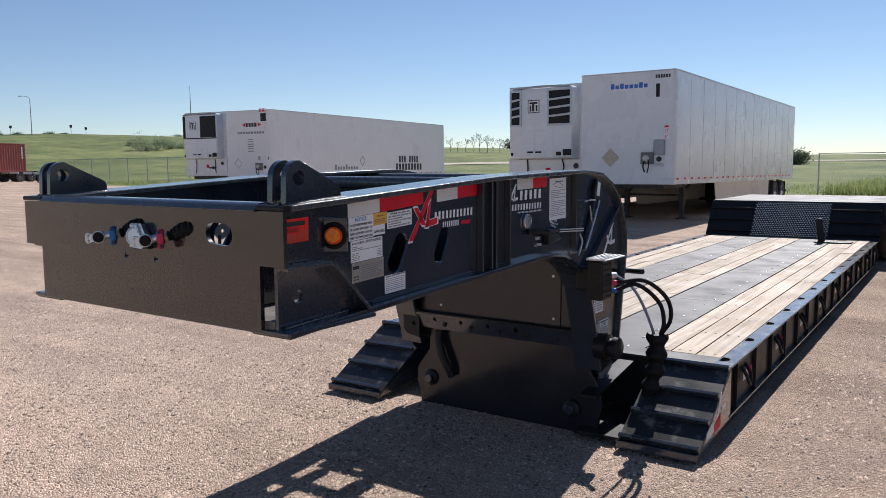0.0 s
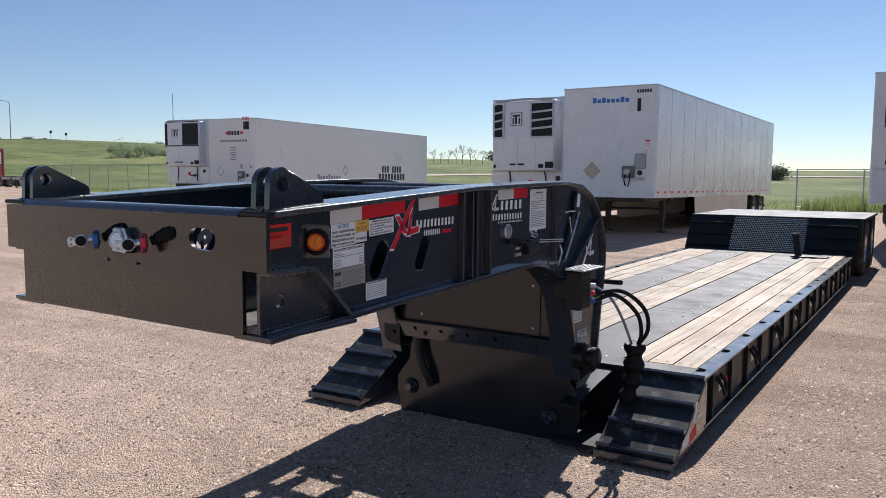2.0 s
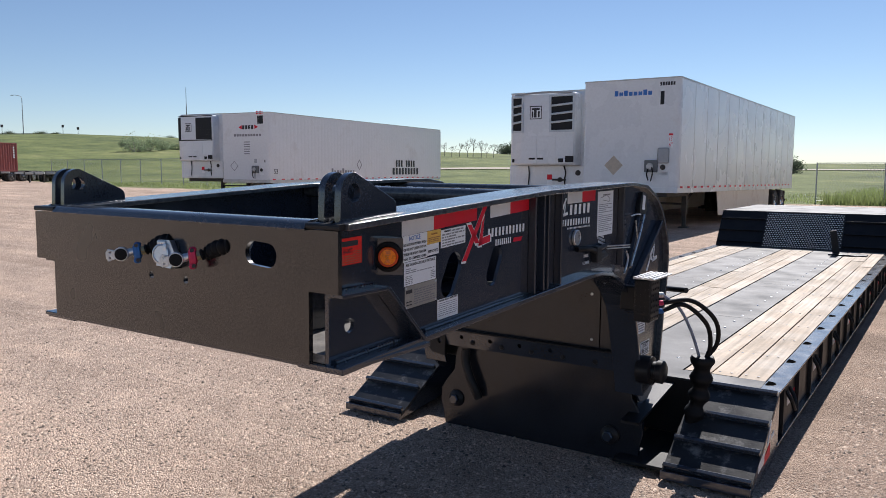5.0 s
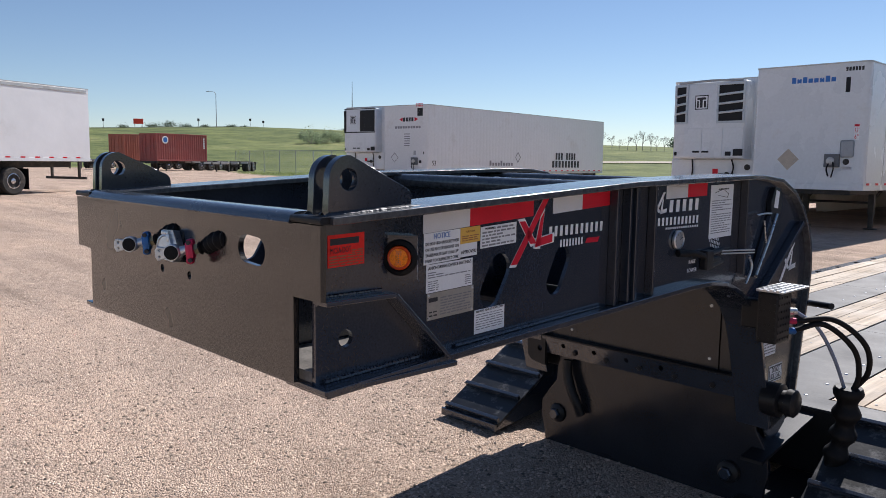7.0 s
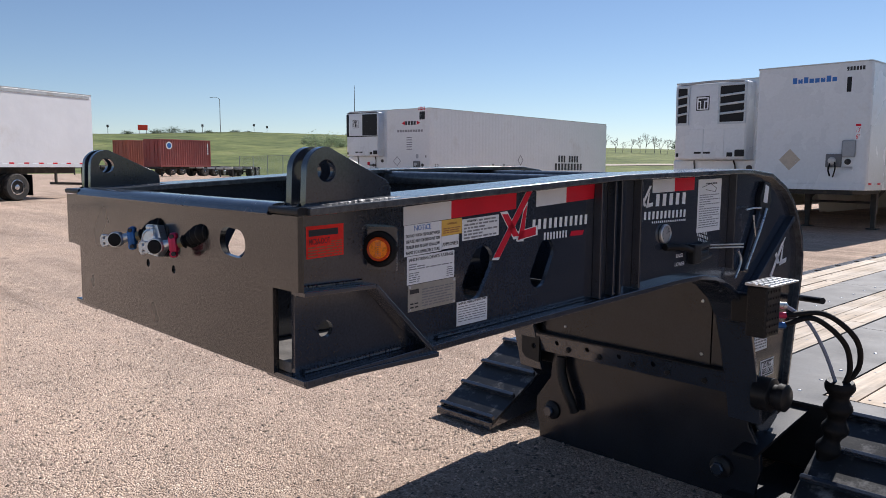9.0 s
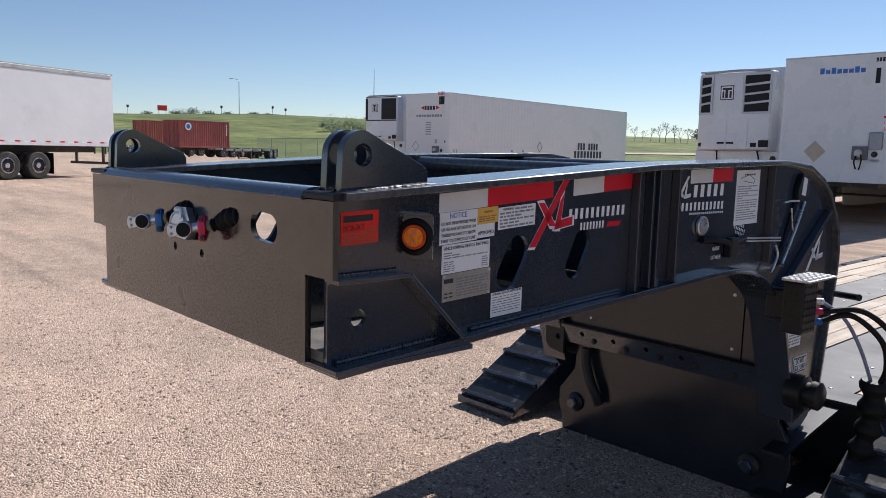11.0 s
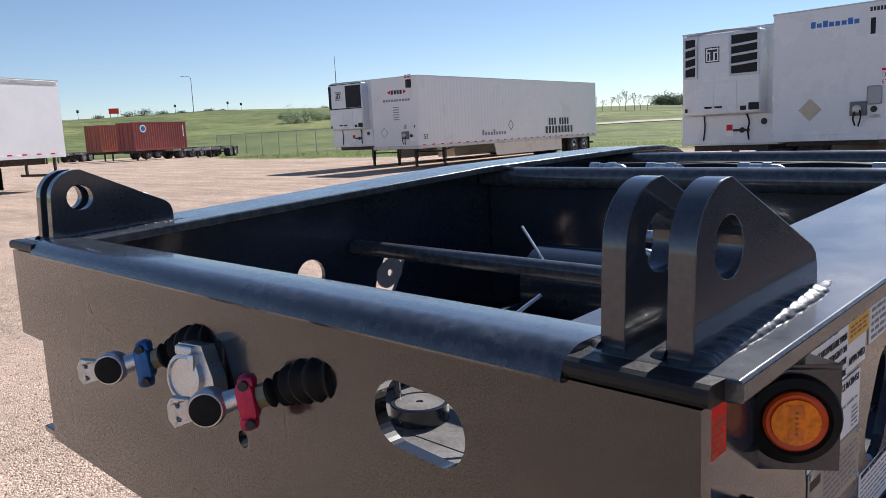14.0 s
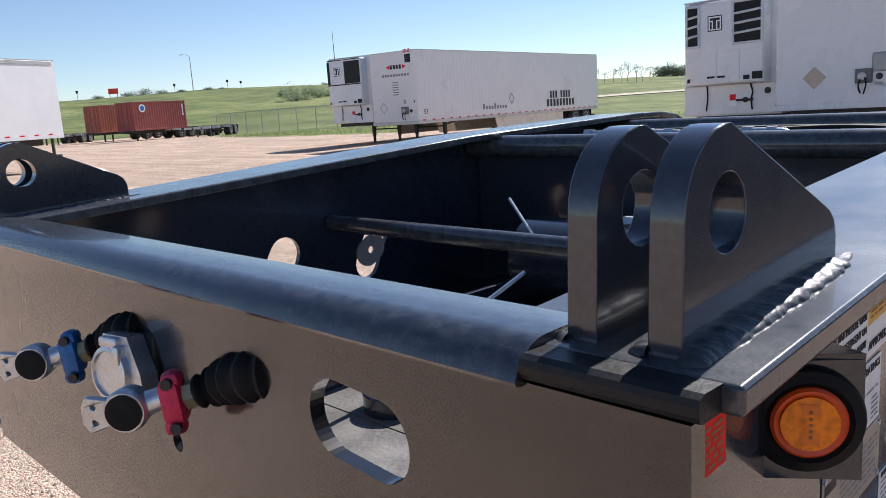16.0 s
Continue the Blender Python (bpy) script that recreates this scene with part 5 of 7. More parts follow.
# ---- lowboy deck ----
D = pose(-0.077, 2.99, 0, 0, 0, 0.5)
deck = thing("lowboy_deck", D, "long low black trailer deck with steel plates and pale planks", "lowboy trailer")
HW, DZ, DL = 1.295, 0.39, 8.74
for sx in (1, -1):
    soft(part("side_rail", boxes((*sorted((sx * (HW - 0.11), sx * HW)), 0.0, DL, DZ - 0.012, DZ)), BLACK_TOP, deck), 0.003)
    soft(part("side_web", boxes((*sorted((sx * (HW - 0.03), sx * (HW - 0.04))), 0.0, DL, 0.1, DZ - 0.0125)), BLACK_MATTE, deck), 0.002)
    soft(part("lower_rail", boxes((*sorted((sx * (HW - 0.09), sx * (HW + 0.005))), -0.02, DL, 0.085, 0.1)), BLACK_TOP, deck), 0.003)
    for i in range(18):
        y = 0.18 + i * 0.5
        part("rail_stiffener", boxes((*sorted((sx * (HW - 0.0295), sx * (HW - 0.006))), y, y + 0.012, 0.1, DZ - 0.013), bev=0.001), BLACK_MATTE, deck)
    for i in range(9):
        y = 0.42 + i * 1.0
        bm = tube(bmesh.new(), [(sx * (HW - 0.03), y - 0.05, 0.31), (sx * (HW + 0.005), y - 0.045, 0.25), (sx * (HW + 0.015), y, 0.19), (sx * (HW + 0.005), y + 0.045, 0.25), (sx * (HW - 0.03), y + 0.05, 0.31)], 0.012, 8)
        part("tie_ring", bm, BLACK_MATTE, deck, smooth=True)
        for k, mtl in ((0, TAPE_WHITE), (1, TAPE_RED)):
            part("reflective_tape", boxes((*sorted((sx * (HW - 0.0297), sx * (HW - 0.028))), y + 0.0 + k * 0.12, y + 0.12 + k * 0.12, 0.2, 0.26)), mtl, deck, "red reflective tape" if k else "white reflective tape")
    for i in range(14):
        y = 0.16 + i * 0.64
        # no real opening: a flat black half-disc paints the hole's darkness
        bm = bmesh.new()
        pts = [(sx * (HW - 0.1 + 0.05 * math.sin(a)), y + 0.045 * math.cos(a)) for a in [math.pi * k / 12 for k in range(13)]]
        plate([pts], 0.0022, on_z(DZ + 0.0005, 1), bm)
        part("rail_pocket", bm, VOID, deck, "stake hole drawn as a flat black patch")
# steel runner plates and bolts
for x0, x1 in ((0.225, 0.70), (-0.70, -0.225)):
    y = 0.0
    for L0 in (2.2, 2.25, 2.25, 2.25):
        soft(part("steel_plate", boxes((x0 + 0.004, x1 - 0.004, y + 0.003, y + L0 - 0.003, DZ - 0.012, DZ - 0.001)), DECKSTEEL, deck), 0.002)
        y += L0
    bm = lathe(bmesh.new(), [(0.012, 0), (0.009, 0.004), (0.0001, 0.005)], Matrix.Identity(4), 8)
    repeat_part("plate_bolt", bm, ZINC, deck, [((x0 + x1) / 2 + 0.12, 0.2 + i * 0.3, DZ - 0.001) for i in range(30)])
soft(part("front_sill", boxes((-HW + 0.11, HW - 0.11, 0.0, 0.2, DZ - 0.012, DZ - 0.0008)), DECKSTEEL, deck), 0.002)
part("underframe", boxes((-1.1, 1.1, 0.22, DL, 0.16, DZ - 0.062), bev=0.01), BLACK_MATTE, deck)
# planks, three across each edge strip and along the middle
prng = random.Random(9)
for lanes in ((0.705, 1.182), (-0.22, 0.22), (-1.182, -0.705)):
    n = 3
    wdt = (lanes[1] - lanes[0]) / n
    for i in range(n):
        y = 0.205
        while y < DL - 0.05:
            ln = min(prng.choice((2.2, 2.9, 3.6)), DL - y)
            x0 = lanes[0] + i * wdt
            bm = boxes((x0 + 0.004, x0 + wdt - 0.004, y + 0.003, y + ln - 0.003, DZ - 0.045, DZ + prng.uniform(-0.003, 0.003)), bev=0.003)
            part("plank", bm, WOOD, deck, "weathered pale deck plank")
            y += ln
bm = lathe(bmesh.new(), [(0.008, 0), (0.008, 0.0015), (0.0001, 0.002)], Matrix.Identity(4), 6)
repeat_part("plank_screw", bm, INK_GREY, deck, [(lane + i * 0.155 + dx, 0.28 + k * 0.6, DZ + 0.001) for lane in (0.705, -0.22, -1.182) for i in range(3) for k in range(15) for dx in (0.04, 0.11)])


# loading ramps at the front corners
def ramp(sx):
    xi, xo = sx * 0.845, sx * HW
    a, b = Vector((0, -0.64, 0.055)), Vector((0, -0.005, DZ + 0.004))
    d = (b - a)
    sl = math.atan2(d.z, d.y)
    x0, x1 = sorted((xi, xo))
    R = Matrix.Translation(a) @ Matrix.Rotation(sl, 4, "X")
    bm = bmesh.new()
    box(bm, x0, x1, 0, d.length, -0.02, 0.0, 0.003, R)
    rp = part("front_ramp", bm, RAMP, deck, "worn black corner ramp with raised cleats")
    for t in (0.03, 0.32, 0.62, 0.95):
        bm = bmesh.new()
        box(bm, x0 + 0.004, x1 - 0.004, t * d.length - 0.012, t * d.length + 0.012, 0.001, 0.03, 0.003, R)
        part("cleat", bm, BLACK, rp)
    for x in (x0 + 0.006, x1 - 0.006):
        part("ramp_side", plate([[(-0.66, 0.02), (0.0, 0.08), (0.0, DZ - 0.02), (-0.64, 0.04)]], 0.012, lambda u, v, w, x=x: (x - 0.006 + w, u, v)), BLACK, rp)
    part("ramp_toe", boxes((x0, x1, -0.665, -0.645, 0.015, 0.06), bev=0.003), BLACK, rp)
    xs = sx * (HW + 0.0004)
    for k, (u0, mtl) in enumerate(((-0.36, TAPE_RED), (-0.5, TAPE_WHITE))):
        bm = plate([[(u0, 0.085), (u0 + 0.14, 0.1), (u0 + 0.14, 0.17), (u0, 0.13)]], 0.001, on_x(xs, sx))
        part("reflective_tape", bm, mtl, rp, "reflective tape")
    bm = plate([[(-0.3, 0.17), (-0.27, 0.17), (-0.2, 0.29), (-0.23, 0.29)], ], 0.001, on_x(xs, sx))
    plate([[(-0.2, 0.18), (-0.12, 0.185), (-0.12, 0.21), (-0.2, 0.205)]], 0.001, on_x(xs, sx), bm)
    part("emblem", bm, INK_WHITE, rp)


ramp(1)
ramp(-1)
x0, x1 = 0.56, 0.835
part("mount_arm", plate([[(-0.62, 0.26), (0.0, 0.345), (0.0, 0.36), (-0.62, 0.275)]], 0.1, on_x(x0 + 0.05, 1)), BLACK_MATTE, deck)
part("mount_floor", boxes((x0, x1, -0.6, 0.0, 0.03, 0.05), bev=0.003), BLACK_MATTE, deck)
part("front_wall", boxes((-0.84, 0.84, 0.0, 0.012, 0.05, DZ - 0.0125), bev=0.002), BLACK_MATTE, deck)
# bent stake lever standing on the deck
bm = bmesh.new()
box(bm, 0.55, 0.64, 8.1, 8.16, DZ, DZ + 0.36, 0.006, Matrix.Translation((0.6, 8.13, DZ)) @ Matrix.Rotation(radians(-9), 4, "Y") @ Matrix.Translation((-0.6, -8.13, -DZ)))
box(bm, 0.5, 1.0, 8.0, 8.25, DZ + 0.004, DZ + 0.022, 0.004)
tagged(part("stake_lever", bm, BLACK_MATTE, None), "black steel stake lever standing on the deck", "lever").matrix_basis = D

# raised rear over the axles
rear = thing("rear_bogie", D @ pose(0, DL, 0), "black raised trailer rear over its axles with a grip plate", "trailer bogie")
RZ = 0.95
soft(part("top_deck", boxes((-HW, HW + 0.09, 0.45, 3.1, RZ - 0.04, RZ)), DECKSTEEL, rear, "dusty steel top deck"), 0.006)
sl = math.atan2(RZ - DZ, 0.42)
R = Matrix.Translation((0, 0.02, DZ)) @ Matrix.Rotation(sl, 4, "X")
LEN = math.hypot(RZ - DZ, 0.42)
for x0, x1 in ((-HW, -0.58), (0.58, HW)):
    bm = bmesh.new()
    box(bm, x0, x1, 0, LEN, -0.02, 0, 0.003, R)
    for t in (0.1, 0.42, 0.74):
        box(bm, x0 + 0.01, x1 - 0.01, t * LEN, t * LEN + 0.02, 0.001, 0.03, 0.002, R)
    part("ramp_panel", bm, BLACK_MATTE, rear)
bm = bmesh.new()
box(bm, -0.579, 0.579, 0, LEN, -0.02, 0, 0.003, R)
grip = part("grip_plate", bm, BLACK_MATTE, rear, "black grip plate with rows of bright studs")
verts, faces = [], []
for i in range(30):
    for j in range(18):
        x, u = -0.56 + i * 0.038 + (j % 2) * 0.019, 0.03 + j * (LEN - 0.04) / 18
        k = len(verts)
        for dx, dy, dz in ((-0.011, -0.009, 0.001), (0.011, -0.009, 0.001), (0.011, 0.009, 0.001), (-0.011, 0.009, 0.001), (0, 0.003, 0.009)):
            verts.append((R @ Vector((x + dx, u + dy, dz)))[:])
        faces += [(k, k + 1, k + 4), (k + 1, k + 2, k + 4), (k + 2, k + 3, k + 4), (k + 3, k, k + 4)]
me = bpy.data.meshes.new("studs")
me.from_pydata(verts, [], faces)
me.materials.append(ZINC)
st = new("studs", me)
st.parent = grip
part("side_plate", plate([[(0.02, DZ - 0.3), (0.6, 0.3), (0.9, 0.75), (3.1, 0.75), (3.1, RZ - 0.041), (0.45, RZ - 0.041)]], 0.012, on_x(-HW, 1)), BLACK_MATTE, rear)
part("core", boxes((-0.75, 0.75, 0.5, 3.0, 0.45, 0.88), bev=0.02), BLACK_MATTE, rear)


def wheel(parent, m, R0=0.5, W=0.28, tyre_mat=TYRE, rim_mat=CHROME):
    """A truck wheel whose axle runs along m's z axis, outer face at +z."""
    h = W / 2
    ty = part("wheel", lathe(bmesh.new(), [(R0 * 0.56, -h), (R0 * 0.9, -h), (R0 * 0.97, -h * 0.8), (R0, -h * 0.5), (R0, h * 0.5), (R0 * 0.97, h * 0.8), (R0 * 0.9, h), (R0 * 0.56, h), (R0 * 0.55, h * 0.6)], m, 32), tyre_mat, parent, "black dusty truck tyre", smooth=True)
    rim = part("rim", lathe(bmesh.new(), [(R0 * 0.555, -h * 0.5), (R0 * 0.555, h * 0.92), (R0 * 0.5, h * 0.95), (R0 * 0.47, h * 0.5), (R0 * 0.33, h * 0.25), (R0 * 0.28, h * 0.3), (R0 * 0.2, h * 0.3), (R0 * 0.19, h * 0.75), (R0 * 0.12, h * 0.85), (R0 * 0.001, h * 0.85)], m, 28), rim_mat, ty, smooth=True)
    bm = bmesh.new()
    for k in range(10):
        a = math.pi * 2 * k / 10
        p = Vector((R0 * 0.275 * math.cos(a), R0 * 0.275 * math.sin(a), h * 0.3))
        rod(bm, m @ p, m @ (p + Vector((0, 0, 0.03))), 0.016, 6)
    part("wheel_nuts", bm, ZINC, ty)
    return ty


for y in (0.95, 2.25):
    wheel(rear, axis_m((HW - 0.06, y, 0.47), (1, 0, 0)), 0.47)
    wheel(rear, axis_m((-HW + 0.06, y, 0.47), (-1, 0, 0)), 0.47)
    part("axle", rod(bmesh.new(), (-1.1, y, 0.47), (1.1, y, 0.47), 0.07, 12), BLACK_MATTE, rear)
for y in (0.45, 1.55, 2.9):
    part("fender_post", boxes((HW - 0.06, HW + 0.06, y - 0.02, y + 0.1, 0.62, RZ - 0.041), bev=0.006), BLACK_MATTE, rear)


# ---- parked trailers ----
def bogie(parent, y, W, n=2, gap=1.24, R0=0.5, side=(1, -1)):
    for i in range(n):
        for sx in side:
            wheel(parent, axis_m((sx * (W / 2 - 0.17), y + i * gap, R0), (sx, 0, 0)), R0, 0.28)
            wheel(parent, axis_m((sx * (W / 2 - 0.5), y + i * gap, R0), (sx, 0, 0)), R0, 0.26)
        part("axle", rod(bmesh.new(), (-W / 2 + 0.3, y + i * gap, R0), (W / 2 - 0.3, y + i * gap, R0), 0.07, 12), VAN_FRAME, parent)
    part("bogie_beam", boxes((-0.5, -0.4, y - 0.8, y + gap * n - 0.2, 0.75, 1.0), (0.4, 0.5, y - 0.8, y + gap * n - 0.2, 0.75, 1.0)), VAN_FRAME, parent)
    for sx in side:
        part("mud_flap", boxes((*sorted((sx * (W / 2 - 0.7), sx * (W / 2 - 0.05))), y + gap * (n - 1) + 0.62, y + gap * (n - 1) + 0.64, 0.18, 0.95)), RUBBER, parent)


def landing_gear(parent, y, W, z1):
    for sx in (1, -1):
        x = sx * 0.62 * W / 2
        bm = boxes((x - 0.07, x + 0.07, y - 0.07, y + 0.07, 0.4, z1), (x - 0.05, x + 0.05, y - 0.05, y + 0.05, 0.05, 0.4), (x - 0.13, x + 0.13, y - 0.13, y + 0.13, 0.0, 0.05), bev=0.008)
        rod(bm, (x, y, 0.75), (x, y + 0.75, z1), 0.035, 8)
        part("landing_leg", bm, VAN_FRAME, parent)
    part("leg_brace", rod(bmesh.new(), (-0.62 * W / 2, y, 0.7), (0.62 * W / 2, y, 0.7), 0.03, 8), VAN_FRAME, parent)


def van(name, m, label, length, W=2.58, z0=1.16, z1=4.05, ribbed=False, skirt=(4.2, 11.6), legs=2.1, axles=13.6, tape=True, group="", plain=False):
    """A box trailer: front face at y = 0, running along +y, standing at z = 0."""
    t = thing(name, m, label, "semi trailer", group)
    h = W / 2
    body = bmesh.new()
    box(body, -h, h, 0, length, z0 + 0.02, z1 - 0.03, 0.0)
    ed = [e for e in body.edges if abs(e.verts[0].co.z - e.verts[1].co.z) > 1 and e.verts[0].co.y < 0.01]
    bmesh.ops.bevel(body, geom=ed, offset=0.1, segments=4, profile=0.5, affect="EDGES")
    part("body", body, VAN_RIB if ribbed else VAN_SHEET if plain else VAN_WHITE, t, smooth=True)
    rf = bmesh.new()
    box(rf, -h - 0.012, h + 0.012, -0.012, length + 0.012, z1 - 0.03, z1, 0.0)
    ed = [e for e in rf.edges if abs(e.verts[0].co.z - e.verts[1].co.z) > 0.01 and e.verts[0].co.y < 0.01]
    bmesh.ops.bevel(rf, geom=ed, offset=0.1, segments=4, profile=0.5, affect="EDGES")
    part("roof_rail", rf, VAN_RAIL, t)
    part("bottom_rail", boxes((-h - 0.008, h + 0.008, -0.008, length + 0.008, z0 - 0.08, z0 + 0.06), bev=0.01), VAN_WHITE if not ribbed else VAN_RAIL, t)
    # side panels: shallow posts or corrugation on both flanks
    for sx in (1, -1):
        x = sx * h
        if ribbed:
            n = int(length / 0.26)
            verts, faces = [], []
            for i in range(n):
                y = 0.2 + i * 0.26
                k = len(verts)
                for yy, d in ((y, 0.001), (y + 0.06, 0.0022), (y + 0.13, 0.0022), (y + 0.19, 0.001)):
                    verts += [(x + sx * d, yy, z0 + 0.08), (x + sx * d, yy, z1 - 0.1)]
                faces += [(k, k + 2, k + 3, k + 1), (k + 2, k + 4, k + 5, k + 3), (k + 4, k + 6, k + 7, k + 5)]
            me = bpy.data.meshes.new("rib")
            me.from_pydata(verts, [], faces)
            me.materials.append(VAN_RIB)
            ob = tagged(new("ribbing", me), kind="stuff")
            ob.parent = t
        elif not plain:
            n = round(length / 1.22)
            for i in range(n):
                y0, y1 = 0.12 + i * (length - 0.16) / n, 0.12 + (i + 1) * (length - 0.16) / n
                part("side_panel", boxes((*sorted((x, x + sx * 0.006)), y0 + 0.012, y1 - 0.012, z0 + 0.07, z1 - 0.06), bev=0.002), VAN_WHITE, t)
                part("panel_joint", boxes((*sorted((x, x + sx * 0.009)), y1 - 0.011, y1 + 0.011, z0 + 0.07, z1 - 0.06)), VAN_RAIL, t)
        if tape:
            bm_r, bm_w = bmesh.new(), bmesh.new()
            n = int(length / 0.62)
            for i in range(n):
                y = 0.2 + i * 0.62
                box(bm_r if i % 1 == 0 else bm_w, *sorted((x + sx * 0.0085, x + sx * 0.0115)), y, y + 0.2, z0 - 0.005 + 0.05, z0 + 0.05 + 0.045)
                box(bm_w, *sorted((x + sx * 0.0085, x + sx * 0.0115)), y + 0.2, y + 0.34, z0 + 0.045, z0 + 0.095)
            tagged(part("red_tape", bm_r, TAPE_RED, t, "red reflective tape"), kind="stuff")
            tagged(part("white_tape", bm_w, TAPE_WHITE, t, "white reflective tape"), kind="stuff")
        if skirt:
            part("side_skirt", plate([[(skirt[0], 1.06), (skirt[0] + 0.25, 0.32), (skirt[1], 0.32), (skirt[1], 1.06)]], 0.02, on_x(sx * (h - 0.06), -sx)), SKIRT, t, "cream side skirt under the body")
    part("cross_frame", boxes((-0.55, 0.55, 0.5, length - 0.3, 0.98, z0 - 0.081), bev=0.01), VAN_FRAME, t)
    part("king_plate", boxes((-1.0, 1.0, 0.15, 1.9, 0.93, z0 - 0.081), bev=0.01), VAN_FRAME, t)
    landing_gear(t, legs, W, z0 - 0.09)
    bogie(t, axles, W)
    part("rear_guard", boxes((-1.1, 1.1, length - 0.08, length, 0.5, 0.6), (-0.8, -0.7, length - 0.1, length - 0.02, 0.6, z0), (0.7, 0.8, length - 0.1, length - 0.02, 0.6, z0), bev=0.01), VAN_FRAME, t)
    # front wall: seams with rivets, plug box and couplings
    bm = bmesh.new()
    for i in range(1, 5):
        x = -h + i * W / 5
        for k in range(34):
            z = z0 + 0.1 + k * (z1 - z0 - 0.2) / 33
            box(bm, x - 0.008, x + 0.008, -0.005, 0.0, z - 0.008, z + 0.008)
    tagged(part("rivet_rows", bm, VAN_WHITE, t), kind="stuff")
    return t


def front_mark(t, name, x0, x1, z0, z1, material, label="", y=0.0):
    return part(name, boxes((x0, x1, y - 0.004, y - 0.0004, z0, z1)), material, t, label)


def diamond(t, x, z, r, fill, y=0.0, hollow=False, label="diamond placard"):
    pts = [(x, z - r), (x + r, z), (x, z + r), (x - r, z)]
    loops = [pts]
    if hollow:
        q = r * 0.86
        loops.append([(x, z - q), (x + q, z), (x, z + q), (x - q, z)])
    return part("placard", plate(loops, 0.004, on_y(y - 0.0006, -1)), fill, t, label)


def plug_panel(t, x, z):
    part("plug_box", boxes((x - 0.17, x + 0.17, -0.09, -0.0005, z - 0.15, z + 0.16), bev=0.015), PLASTIC_DARK, t, "dark grey plug box on the front wall")
    part("plug_lid", lathe(bmesh.new(), [(0.09, 0), (0.09, 0.02), (0.06, 0.03), (0.0001, 0.03)], axis_m((x - 0.02, -0.0905, z), (0, -1, 0)), 18), VAN_RAIL, t)
    bm = tube(bmesh.new(), [(x - 0.05, -0.1, z - 0.05), (x - 0.07, -0.16, z - 0.2), (x - 0.04, -0.12, z - 0.36)], 0.018)
    tube(bm, [(x + 0.04, -0.1, z - 0.02), (x + 0.09, -0.18, z - 0.18), (x + 0.02, -0.1, z - 0.38)], 0.016, 10)
    part("plug_cable", bm, RUBBER, t, smooth=True)
    part("round_port", lathe(bmesh.new(), [(0.07, 0), (0.07, 0.02), (0.045, 0.025), (0.0001, 0.02)], axis_m((x + 0.3, -0.0005, z - 0.02), (0, -1, 0)), 18), VAN_FRAME, t)
    part("label_plate", boxes((x + 0.2, x + 0.42, -0.004, -0.0005, z - 0.24, z - 0.13)), STICK_WHITE, t)


